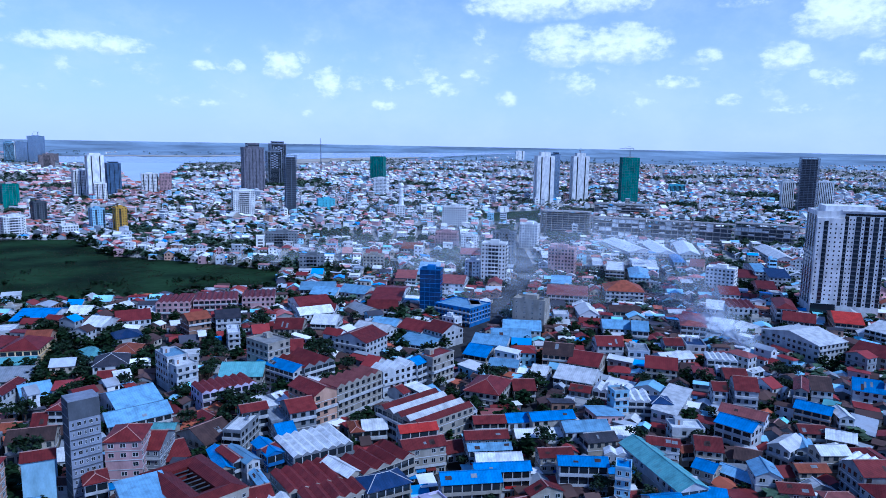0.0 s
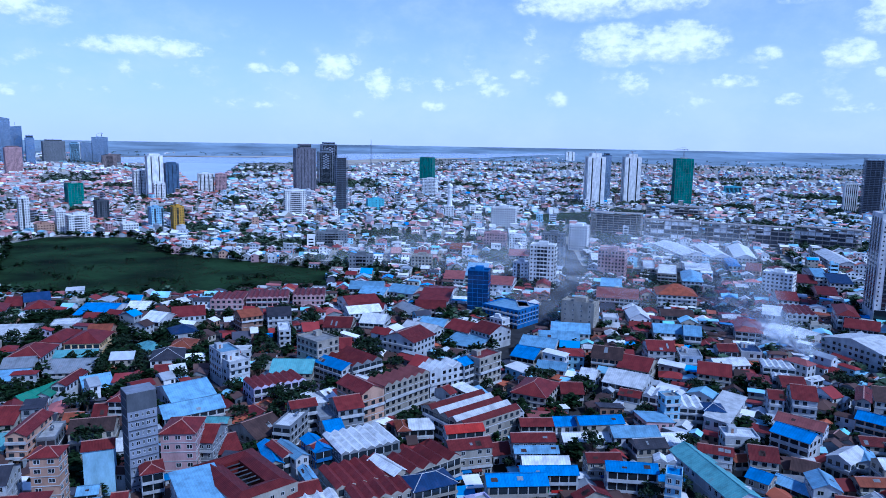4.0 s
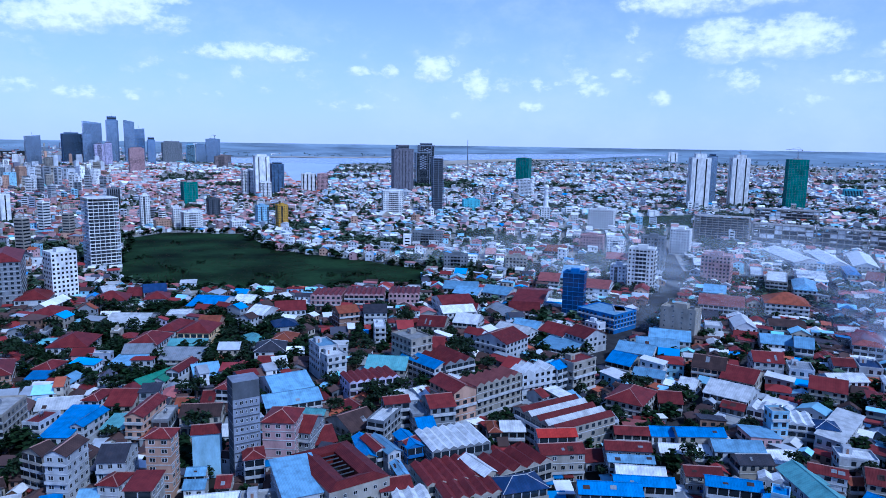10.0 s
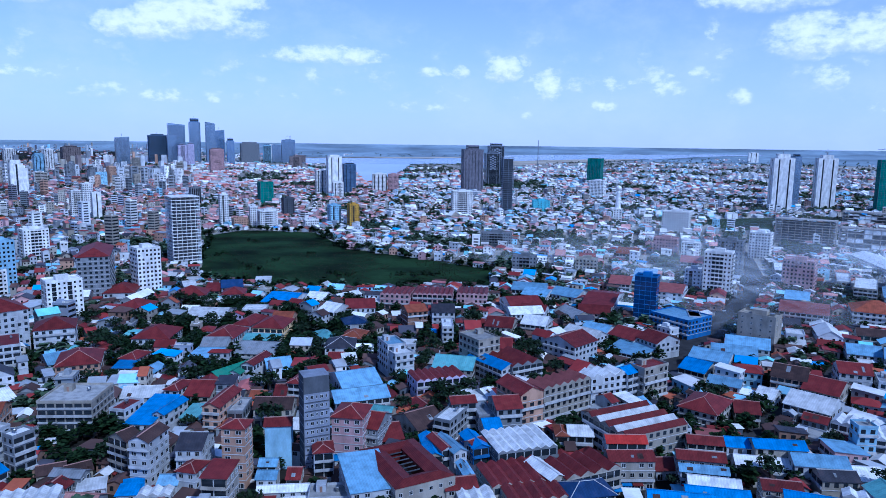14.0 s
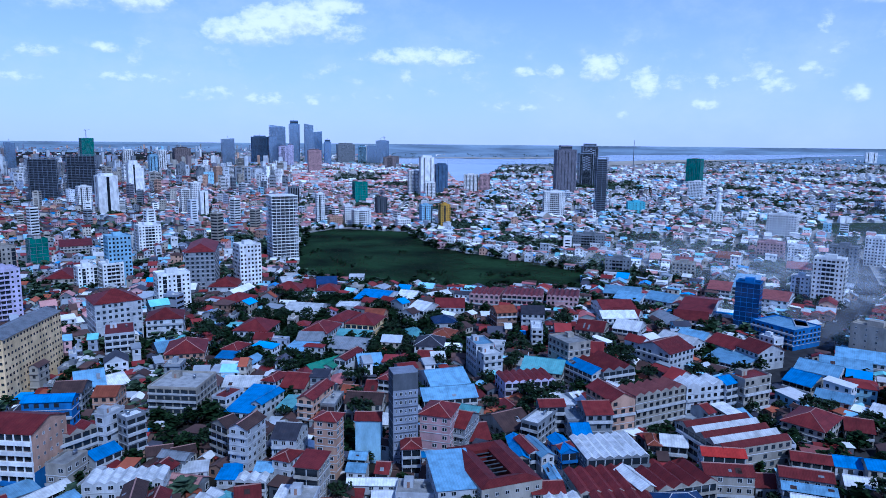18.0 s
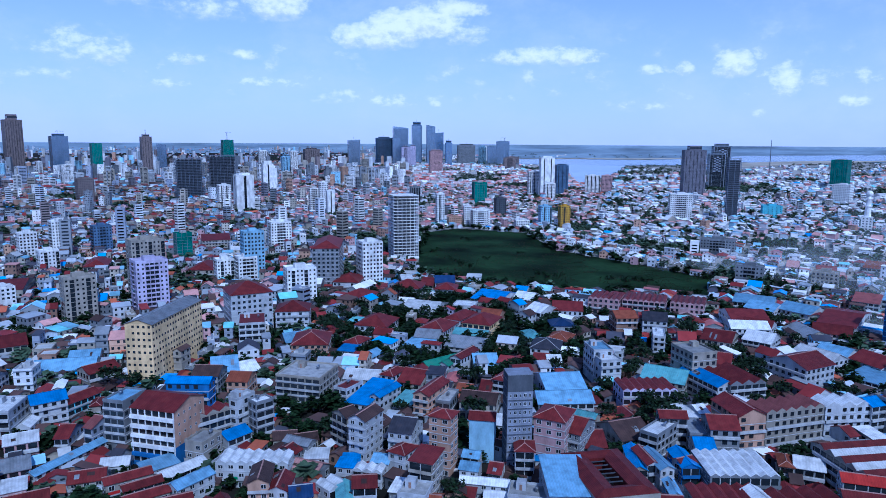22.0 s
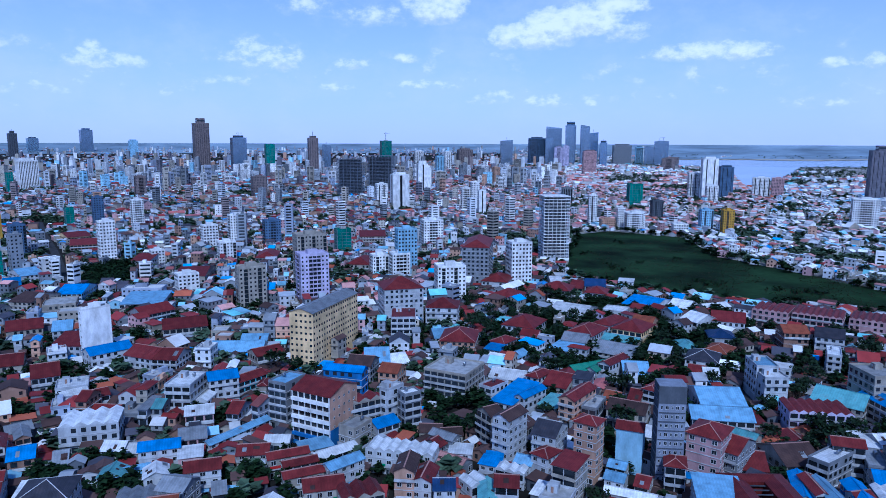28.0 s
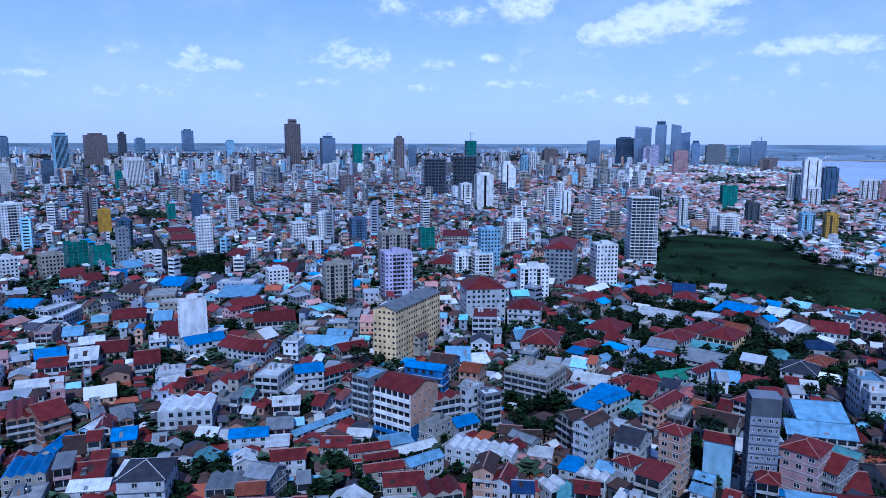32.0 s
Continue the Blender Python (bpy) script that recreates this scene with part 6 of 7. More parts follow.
tower(-1583.0, 1426.2, 62.0, 29.0, 23.2, 51.0, "grid", "h")
tower(-1094.7, 1024.2, 60.9, 28.8, 23.0, 45.7, "grid", "x")
tower(-1354.9, 3007.5, 32.3, 72.2, 43.3, 115.0, "fins", "m")
tower(-1247.8, 2904.4, 31.2, 33.1, 19.9, 118.5, "glass", "m")
tower(-1266.2, 3000.7, 30.9, 68.3, 41.0, 158.3, "glass", "m")
tower(-1194.7, 3026.7, 29.5, 45.0, 31.5, 174.5, "glass", "m")
tower(-1178.0, 2847.3, 30.5, 36.8, 22.1, 79.1, "grid", "v")
tower(-1147.2, 2856.8, 29.9, 26.8, 16.1, 84.0, "grid", "v")
tower(-1104.3, 2970.6, 28.4, 38.1, 26.7, 166.5, "glass", "m")
tower(-1085.4, 3025.8, 27.7, 41.2, 28.8, 137.7, "glass", "b")
tower(-1000.1, 2919.8, 26.9, 29.5, 20.6, 99.9, "glass", "b")
tower(-957.0, 3043.2, 25.5, 78.0, 46.8, 86.3, "grid", "g")
tower(-932.8, 3280.0, 23.9, 40.7, 28.5, 71.9, "fins", "h")
tower(-889.9, 3298.2, 23.1, 43.5, 30.4, 72.2, "glass", "m")
tower(-856.6, 3361.2, 22.3, 44.4, 31.1, 95.3, "glass", "m")
tower(-774.2, 3198.6, 21.6, 54.9, 32.9, 31.0, "grid", "x")
tower(-854.7, 2351.3, 28.0, 45.5, 31.8, 82.4, "grid", "p")
tower(-1223.5, 2432.1, 34.7, 44.5, 35.6, 113.2, "glass", "s")
tower(-870.6, 1307.8, 47.7, 23.1, 18.5, 69.4, "stripe", "h")
tower(-1558.2, 2684.4, 44.1, 64.7, 38.8, 68.0, "stripe", "x")
tower(-1157.0, 1837.7, 46.2, 24.9, 19.9, 71.3, "grid", "l")
tower(-573.9, 1024.9, 43.2, 14.3, 11.5, 51.2, "grid", "h")
tower(-538.0, 983.6, 42.7, 12.0, 9.6, 41.0, "stripe", "h")
tower(-590.6, 1022.6, 44.0, 14.9, 11.9, 40.9, "grid", "h")
tower(-1739.0, 2582.9, 48.0, 39.8, 27.9, 59.5, "grid", "h")
tower(-1470.2, 2395.7, 45.5, 30.3, 21.2, 69.0, "grid", "h")
tower(-492.4, 1239.0, 35.7, 17.4, 13.9, 33.7, "fins", "g")
tower(-335.7, 943.2, 33.6, 11.5, 9.2, 44.7, "grid", "h")
tower(-295.4, 948.5, 31.3, 11.1, 8.9, 27.6, "grid", "h")
tower(-271.7, 942.7, 30.1, 19.5, 15.6, 24.8, "grid", "h")
tower(-311.3, 937.2, 32.4, 19.2, 15.4, 12.2, "grid", "o")
tower(-209.5, 926.0, 26.8, 18.7, 15.0, 13.6, "grid", "h")
tower(-52.6, 233.0, 26.7, 9.2, 7.3, 38.6, "shaft", "q", roofcap=False)
tower(426.8, 864.3, -30.3, 68.1, 20.4, 31.6, "frame", "g")
tower(472.3, 800.3, -34.5, 67.2, 20.2, 27.8, "frame", "g")
tower(523.3, 763.7, -38.4, 53.8, 16.1, 27.3, "frame", "g")
tower(569.6, 735.6, -41.8, 50.6, 15.2, 26.8, "frame", "g")
tower(642.4, 726.8, -45.5, 73.8, 22.2, 25.5, "frame", "g")
tower(647.6, 1090.3, -34.7, 95.0, 28.5, 19.6, "frame", "g")
tower(382.8, 480.0, -48.6, 22.7, 15.9, 21.4, "grid", "h")
tower(58.5, 648.0, -10.2, 22.5, 11.2, 14.2, "grid", "g")
tower(114.6, 631.7, -15.3, 19.6, 11.7, 15.3, "grid", "c")
tower(38.4, 803.9, -7.7, 35.3, 14.1, 15.9, "grid", "g")
tower(223.6, 757.5, -24.4, 25.0, 17.5, 19.2, "grid", "p")
tower(243.4, 734.7, -26.3, 18.1, 12.7, 17.7, "grid", "h")
tower(1125.1, 1618.9, -24.8, 39.7, 23.8, 21.0, "fins", "a")
tower(-643.8, 246.0, 83.1, 17.6, 14.1, 20.5, "grid", "c")
tower(-640.8, 293.7, 79.4, 11.7, 9.4, 13.0, "grid", "h")
tower(-585.3, 412.4, 68.8, 12.2, 9.8, 14.7, "grid", "h")
tower(-546.6, 464.6, 63.6, 16.2, 12.9, 19.7, "grid", "h")
tower(-460.2, 349.8, 66.8, 16.3, 13.0, 14.7, "grid", "h")


def minaret(x, y, rz):
    """A white shaft with galleries and a ball on top, on a pale green-white base."""
    PLACED.append((x, y, 9, 9, rz))
    root = new("minaret", None)
    tagged(root, "slender white minaret with a round top on a pale base", "tower")
    root.matrix_basis = pose(x, y, 0, 0, 0, rz)
    base = Soup().box(-7, -7, 0, 7, 7, 22)
    part("base", base.mesh("base", [WALL["h"]]), root)
    for fl in range(6):
        for q in (-1, 0, 1):
            part("window", WINDOW, root, pose(q * 4.2, -7.004, fl * 3.5 + 2.2) @ Matrix.Diagonal((2.2, 1, 1.8, 1)))
    n = 14
    rings = [(22, 4.6), (24, 4.2), (36, 3.4), (36.1, 5.0), (37.6, 5.0), (37.7, 3.3), (46, 2.9), (46.1, 4.3), (47.4, 4.3), (47.5, 2.6), (50, 2.4)]
    v = [(r * math.cos(2 * math.pi * k / n), r * math.sin(2 * math.pi * k / n), z) for z, r in rings for k in range(n)]
    f = [(j * n + k, j * n + (k + 1) % n, (j + 1) * n + (k + 1) % n, (j + 1) * n + k) for j in range(len(rings) - 1) for k in range(n)]
    part("shaft", mesh_from("shaft", v, f, [WALL["h"]]), root)
    bm = bmesh.new()
    bmesh.ops.create_uvsphere(bm, u_segments=16, v_segments=10, radius=4.4)
    me = bpy.data.meshes.new("globe")
    bm.to_mesh(me)
    bm.free()
    me.materials.append(WALL["h"])
    part("globe", me, root, pose(0, 0, 53.5))
    part("finial", Soup().box(-0.25, -0.25, 57.5, 0.25, 0.25, 63).mesh("finial", [STEEL]), root)


minaret(238.9, 1074.6, -12.5)
tower(655.0, 1390.0, -12.2, 15.0, 24.0, 101.0, "glass", "m")


# ---- trees ----
def tree_parts(seed, height, spread, leaves):
    rng = random.Random(seed)
    s = Soup()
    n = 7
    levels = [(0, 0.22), (height * 0.25, 0.17), (height * 0.5, 0.12)]
    ring = lambda z, r, cx=0, cy=0: [(cx + r * math.cos(2 * math.pi * k / n), cy + r * math.sin(2 * math.pi * k / n), z) for k in range(n)]
    v = [p for z, r in levels for p in ring(z, r)]
    f = [(j * n + k, j * n + (k + 1) % n, (j + 1) * n + (k + 1) % n, (j + 1) * n + k) for j in range(2) for k in range(n)]
    s.add(v, f, 0)
    tips = []
    for k in range(6):
        a = 2 * math.pi * k / 6 + rng.uniform(-0.4, 0.4)
        tip = (math.cos(a) * spread * rng.uniform(0.35, 0.75), math.sin(a) * spread * rng.uniform(0.35, 0.75), height * rng.uniform(0.6, 0.85))
        z0 = height * rng.uniform(0.3, 0.48)
        s.add(ring(z0, 0.09) + ring(tip[2], 0.03, tip[0], tip[1]), [(q, (q + 1) % n, n + (q + 1) % n, n + q) for q in range(n)], 0)
        tips.append(tip)
    tips.append((0, 0, height * 0.88))
    c = Soup()
    for k in range(leaves):
        t = tips[k % len(tips)]
        rad = spread * 0.52 * rng.random() ** 0.45
        a, b = rng.uniform(0, 2 * math.pi), math.asin(rng.uniform(-0.6, 1))
        p = Vector((t[0] + rad * math.cos(a) * math.cos(b), t[1] + rad * math.sin(a) * math.cos(b), t[2] + rad * 0.7 * math.sin(b)))
        q = rng.uniform(0.25, 0.5) * spread / 3
        m = Matrix.Translation(p) @ Euler((rng.uniform(-0.9, 0.9), rng.uniform(-0.9, 0.9), a)).to_matrix().to_4x4()
        c.add([(-q, -q * .6, 0), (q * .2, -q, q * .2), (q, q * .5, 0), (-q * .3, q, q * .25)], [(0, 1, 2, 3)], 0, m)
    return s.mesh("trunk", [BARK]), c.mesh("crown", [LEAF])


TREES = []
for _k, (_h, _sp) in enumerate(((7, 3.0), (9, 3.8), (6, 2.6), (10, 4.4), (8, 3.2))):
    TREES.append(tree_parts(_k, _h, _sp, 230))
tree_count = 0


def tree(x, y, size=1.0):
    global tree_count
    tree_count += 1
    t, c = TREES[tree_count % 5]
    root = new("tree", None)
    tagged(root, "dark green broad-leaved tree among the houses", "tree", "trees of the quarter")
    root.matrix_basis = pose(x, y, ground_z(math.hypot(x, y)), 0, 0, tree_count * 77 % 360) @ Matrix.Diagonal((size, size, size, 1))
    part("trunk", t, root)
    part("crown", c, root)


# ---- the fabric of the city ----
ANCHORS = []


def anchor(x, y, deg):
    ANCHORS.append((x, y, deg))


anchor(-108, 222, 83)
anchor(-58, 211, 8)
anchor(-32, 250, 76)
anchor(-51, 314, 27)
anchor(-3, 337, 79)
anchor(-13, 434, 5)
anchor(41, 446, 12)
anchor(53, 532, 77)
anchor(60, 370, 46)
anchor(43, 292, 36)
anchor(88, 314, 34)
anchor(61, 243, 2)
anchor(19, 221, 19)
anchor(-252, 281, 13)
anchor(-201, 491, 10)
anchor(-167, 439, 88)
anchor(-178, 383, 4)
anchor(-139, 355, 87)
anchor(-117, 410, 87)
anchor(-129, 489, 78)
anchor(-87, 451, 60)
anchor(-69, 373, 4)
anchor(-94, 276, 4)
anchor(-144, 294, 11)
anchor(-223, 449, 85)
anchor(141, 200, 89)
anchor(119, 246, 86)
anchor(158, 298, 47)
anchor(182, 255, 44)
anchor(205, 299, 57)
anchor(247, 281, 14)
anchor(236, 229, 35)
anchor(284, 245, 47)
anchor(195, 188, 76)
anchor(312, 316, 9)
anchor(383, 354, 53)
anchor(336, 400, 64)
anchor(297, 367, 40)
anchor(249, 332, 66)
anchor(279, 462, 66)
anchor(252, 414, 69)
anchor(152, 377, 72)
anchor(141, 438, 37)
anchor(104, 499, 69)
anchor(101, 401, 39)
anchor(-317, 215, 9)
anchor(-254, 190, 28)
anchor(-215, 148, 50)
anchor(-206, 103, 45)
anchor(-248, 82, 56)
anchor(-300, 99, 70)
anchor(-337, 172, 62)
anchor(-388, 144, 71)
anchor(-347, 123, 62)
anchor(-406, 220, 55)
anchor(-491, 189, 23)
anchor(-500, 253, 21)
anchor(-397, 273, 86)
anchor(-436, 297, 40)
anchor(-181, 200, 4)
anchor(-207, 258, 19)
anchor(-125, 178, 26)
anchor(-295, 257, 35)
anchor(-264, 370, 47)
anchor(-234, 331, 34)
anchor(415, 683, 80)
anchor(472, 655, 60)
anchor(423, 600, 62)
anchor(549, 606, 62)
anchor(-49, 496, 85)
anchor(7, 501, 85)
anchor(126, 693, 80)
anchor(131, 563, 71)
anchor(163, 529, 65)
anchor(177, 730, 70)
anchor(225, 673, 70)
anchor(255, 519, 62)
anchor(307, 652, 71)
anchor(331, 597, 63)
anchor(324, 552, 60)
anchor(375, 585, 64)
anchor(443, 557, 69)
anchor(457, 504, 62)
anchor(414, 466, 61)
anchor(-606, 249, 65)
anchor(-604, 298, 81)
anchor(-711, 415, 59)
anchor(-805, 457, 78)
anchor(-488, 381, 40)
anchor(-588, 406, 29)
anchor(-505, 481, 40)
anchor(-497, 639, 40)
anchor(-401, 501, 24)
anchor(-256, 497, 15)
rng = random.Random(5)
for _r in (260, 380, 520, 680, 860, 1060, 1280, 1520, 1750):
    for _az in range(-56, 84, max(4, round(9000 / _r))):
        _x, _y, _ = polar(_az, _r)
        if all((a[0] - _x) ** 2 + (a[1] - _y) ** 2 > 110 ** 2 for a in ANCHORS):
            _n = min(ANCHORS, key=lambda a: (a[0] - _x) ** 2 + (a[1] - _y) ** 2)
            ANCHORS.append((_x, _y, _n[2] + rng.uniform(-9, 9)))
ANCHOR_XY = np.array([(a[0], a[1]) for a in ANCHORS])


def inside(x, y, poly):
    c = False
    for k in range(len(poly)):
        (x1, y1), (x2, y2) = poly[k - 1], poly[k]
        if (y1 > y) != (y2 > y) and x < (x2 - x1) * (y - y1) / (y2 - y1) + x1:
            c = not c
    return c


def near_road(x, y, pad):
    for line, wd in ROADS:
        for (x1, y1), (x2, y2) in zip(line, line[1:]):
            dx, dy = x2 - x1, y2 - y1
            t = max(0, min(1, ((x - x1) * dx + (y - y1) * dy) / (dx * dx + dy * dy)))
            if math.hypot(x - x1 - t * dx, y - y1 - t * dy) < wd / 2 + pad:
                return True
    return False


PL = np.array([(p[0], p[1], p[2], p[3], math.cos(radians(p[4])), math.sin(radians(p[4]))) for p in PLACED])


def taken(x, y, rad):
    dx, dy = x - PL[:, 0], y - PL[:, 1]
    u, v = np.abs(dx * PL[:, 4] + dy * PL[:, 5]), np.abs(-dx * PL[:, 5] + dy * PL[:, 4])
    return bool(((u < PL[:, 2] + rad) & (v < PL[:, 3] + rad)).any())


WALL_KEYS, ROOF_KEYS = list(WALLS), list(ROOFS)
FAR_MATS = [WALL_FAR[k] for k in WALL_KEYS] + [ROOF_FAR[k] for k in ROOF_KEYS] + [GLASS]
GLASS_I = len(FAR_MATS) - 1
fabric = {}


def pick(weights):
    return rng.choices([k for k, _ in weights], [v for _, v in weights])[0]


# Weights carry sun and cloud shade as paint: whiter beyond, darker at left.
NEAR_ROOFS = [("R", 34), ("P", 5), ("K", 16), ("W", 15), ("G", 6), ("L", 7), ("B", 5), ("O", 7), ("T", 2), ("C", 5), ("D", 6)]
MID_ROOFS = [("R", 8), ("P", 6), ("S", 20), ("K", 1), ("W", 54), ("G", 9), ("L", 12), ("B", 5), ("O", 8), ("T", 3), ("C", 6)]
TILED_ROOFS = [("O", 7), ("P", 8), ("S", 38), ("R", 3), ("W", 36), ("G", 3), ("C", 5)]
TALL_WALLS = [("h", 26), ("w", 26), ("c", 16), ("g", 14), ("q", 8), ("u", 5), ("l", 3), ("o", 3), ("x", 3)]
LOW_WALLS = [("h", 34), ("w", 36), ("c", 18), ("g", 8), ("p", 14), ("o", 4), ("l", 6)]
OUTER_ROOFS = [("R", 2), ("P", 3), ("S", 20), ("W", 66), ("G", 3), ("L", 12), ("B", 2), ("O", 2), ("T", 2), ("C", 4)]
LEFT_WALLS = [("w", 18), ("c", 18), ("g", 28), ("q", 10), ("p", 7), ("o", 7), ("l", 3), ("n", 10)]
LEFT_ROOFS = [("R", 20), ("P", 5), ("S", 8), ("K", 18), ("W", 14), ("G", 20), ("L", 6), ("B", 4), ("O", 2), ("T", 2), ("C", 18), ("D", 9)]
WALL_W = [("w", 38), ("c", 20), ("g", 20), ("p", 6), ("o", 5), ("l", 4), ("v", 3), ("n", 6)]


def simple_house(x, y, rz, w, d, h, kind, wall, top, detail):
    """Walls, roof and windows of one house of the fabric, as three lists of geometry."""
    body, roof, wins = Soup(), Soup(), Soup()
    body.box(-w / 2, -d / 2, 0, w / 2, d / 2, h, 0)
    rise = {"gx": d * rng.uniform(0.14, 0.3), "gy": w * rng.uniform(0.16, 0.32), "hip": min(w, d) * 0.26, "shx": d * 0.08, "flat": 0}[kind]
    roof_into(roof, kind, w, d, h, 1, rise, 0, 1)
    floors = max(1, round(h / 3.4))
    st = h / floors
    if kind == "flat" and rng.random() < 0.6:
        a = rng.uniform(-0.3, 0.1) * w
        roof.box(a, d * 0.05, h, a + w * 0.3, d * 0.4, h + 2.4, 1)
        roof.box(a - 1.5, -d * 0.2, h + 0.4, a - 0.3, -d * 0.2 + 1.2, h + 1.6, 0)
    if detail:
        for (cx, cy), turn, length in facades(w, d):
            if towards_middle(x, y, rz, turn):
                bays = max(1, round(length / 3.6))
                fm = pose(cx, cy, 0, 0, 0, turn)
                if h > 15 and (house_total + round(w)) % 3:
                    # recessed galleries: their shade drawn as one dark band a storey
                    for fl in range(floors):
                        if rng.random() > 0.08:
                            a0 = length * (0.44 if house_total % 2 else 0.3)
                            wins.add([(-a0, -0.05, fl * st + st * 0.35), (a0, -0.05, fl * st + st * 0.35), (a0, -0.05, fl * st + st * 0.8), (-a0, -0.05, fl * st + st * 0.8)], [(0, 1, 2, 3)], 0, fm)
                else:
                    window_rows(wins, length, fm, floors, st, bays, min(1.4, length / bays * 0.45), st * 0.45, 0, 0.15, flat=detail < 2)
                if detail > 1:
                    for fl in range(1, floors + (kind == "flat")):
                        body.box(-length / 2, -(0.8 if fl % 2 and turn == 0 else 0.2), fl * st - 0.1, length / 2, 0.05, fl * st + 0.12, 0, fm, True)
    return body, roof, wins


house_total = 0


def fabric_house(x, y, rz, w, d, h, kind, wall, top, r):
    global house_total
    house_total += 1
    if r < NEAR_RADIUS:
        house(x, y, rz, w, d, h, kind, wall, top)
        return
    if r < 700:
        PLACED.append((x, y, w / 2, d / 2, rz))
    gz = ground_z(r)
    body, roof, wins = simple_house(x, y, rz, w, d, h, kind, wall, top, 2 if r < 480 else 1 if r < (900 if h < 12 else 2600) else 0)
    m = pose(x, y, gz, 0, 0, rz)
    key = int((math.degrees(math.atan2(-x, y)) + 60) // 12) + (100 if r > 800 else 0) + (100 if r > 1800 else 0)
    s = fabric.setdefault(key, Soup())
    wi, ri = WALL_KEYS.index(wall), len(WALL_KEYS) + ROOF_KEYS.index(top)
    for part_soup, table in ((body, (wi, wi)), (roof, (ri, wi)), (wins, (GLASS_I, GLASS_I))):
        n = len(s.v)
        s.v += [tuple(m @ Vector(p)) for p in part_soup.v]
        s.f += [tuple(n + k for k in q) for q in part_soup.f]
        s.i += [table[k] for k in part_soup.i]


NEAR_RADIUS = 325
far_trees = Soup()


def bush(x, y, size, n=16, s=far_trees):
    """A far tree: a loose heap of leaf clumps on a short stem."""
    gz = ground_z(math.hypot(x, y))
    s.box(x - 0.15, y - 0.15, gz, x + 0.15, y + 0.15, gz + size * 0.8, 0)
    for _ in range(n):
        a, b, q = rng.uniform(0, 6.283), rng.uniform(0, 1), size * (rng.uniform(0.28, 0.5) if n < 30 else rng.uniform(0.12, 0.22))
        px, py, pz = x + size * 0.65 * b * math.cos(a), y + size * 0.65 * b * math.sin(a), gz + size * rng.uniform(0.45, 1.35 - 0.5 * b)
        t1, t2 = rng.uniform(0, 6.283), rng.uniform(-0.5, 0.5)
        c1, s1 = math.cos(t1) * q, math.sin(t1) * q
        s.add([(px - c1, py - s1, pz - t2 * q), (px + s1, py - c1, pz + q * .3), (px + c1, py + s1, pz + t2 * q), (px - s1, py + c1, pz + q * .35)], [(0, 1, 2, 3)], 1)


near_trees = 0
for ai, (ax, ay, deg) in enumerate(ANCHORS):
    ca, sa = math.cos(radians(deg)), math.sin(radians(deg))
    ext = 150 if math.hypot(ax, ay) < 900 else 210
    big = 0.82 if math.hypot(ax, ay) < 560 else 0.68 if math.hypot(ax, ay) < 900 else 0.76
    vv = -ext
    row = 0
    while vv < ext:
        depth = rng.uniform(12, 17) * big
        uu = -ext + rng.uniform(0, 8)
        while uu < ext:
            w = rng.choice((4.5, 5, 6, 8, 9, 10, 12, 14)) * rng.uniform(0.9, 1.15) * big * (2.2 if rng.random() < 0.03 else 1.0)
            lx, ly = uu + w / 2, vv + depth / 2
            uu += w + rng.choice((0.15, 0.15, 0.3, 1.5, 3.5))
            x, y = ax + lx * ca - ly * sa, ay + lx * sa + ly * ca
            r = math.hypot(x, y)
            az = math.degrees(math.atan2(-x, y))
            if not (-57 < az < 82) or r < 190 or r > 1830:
                continue
            if int(((ANCHOR_XY - (x, y)) ** 2).sum(1).argmin()) != ai or any(inside(x, y, p) for p in KEEP_OUT):
                continue
            if near_road(x, y, 0.6 * max(w, depth) * 0.6) or taken(x, y, min(w, depth) * 0.42):
                continue
            roll = rng.random()
            if r > 560 and noise.noise(Vector((x / 85, y / 85, 11.0))) > 0.27:
                roll *= 0.25
            if roll < (0.55 if r < 560 and inside(x, y, VILLA_LINE) else 0.5 if r < 500 and 4 < az < 36 else 0.5 if r < 480 else 0.35):
                if r < 520 and (inside(x, y, VILLA_LINE) or near_trees < 200) and near_trees < 330:
                    near_trees += 1
                    tree(x, y, rng.uniform(0.9, 1.4))
                else:
                    bush(x, y, rng.uniform(3.5, 6.5), 20)
                    if r > 500:
                        bush(x + rng.uniform(-7, 7), y + rng.uniform(-7, 7), rng.uniform(3, 6))
                continue
            left = az > 22
            h = rng.choices((4, 7, 10.4, 13.6, 17, 24), (42, 38, 16, 2, 0, 0) if r < 480 else (70, 24, 4, 1, 1, 0) if not left else (42, 36, 16, 4, 1.5, 0.5) if r < 800 else (42, 34, 14, 5.5, 2.8, 1.7))[0] * rng.uniform(0.93, 1.07)
            if 480 < r < 700 and az < 30:
                h = min(h, 8.0)
            if left and r > 650 and h > 22 and rng.random() < 0.6:
                h *= rng.uniform(1.2, 2.0)
                w = max(w, 10)
            if r > 1000:
                h *= 0.9
            top = pick(NEAR_ROOFS if r < 600 and not left else TILED_ROOFS if 6 < az < 32 and r > 1000 else LEFT_ROOFS if left else MID_ROOFS if r < 850 else OUTER_ROOFS)
            kind = "flat" if top == "C" else rng.choice(("gx", "gx", "gy", "shx", "hip") if top in "ROPK" else ("gx", "gy", "shx"))
            if h > 16:
                kind, top = "flat", "C"
            fabric_house(x, y, deg + rng.uniform(-5, 5), w, depth * rng.uniform(0.75, 1.0), h, kind, pick(TALL_WALLS if h > 15 else LEFT_WALLS if left else WALL_W if r < 560 else LOW_WALLS), top, r)
        vv += depth + (0.4 if row % 2 == 0 else rng.uniform(6, 9))
        row += 1

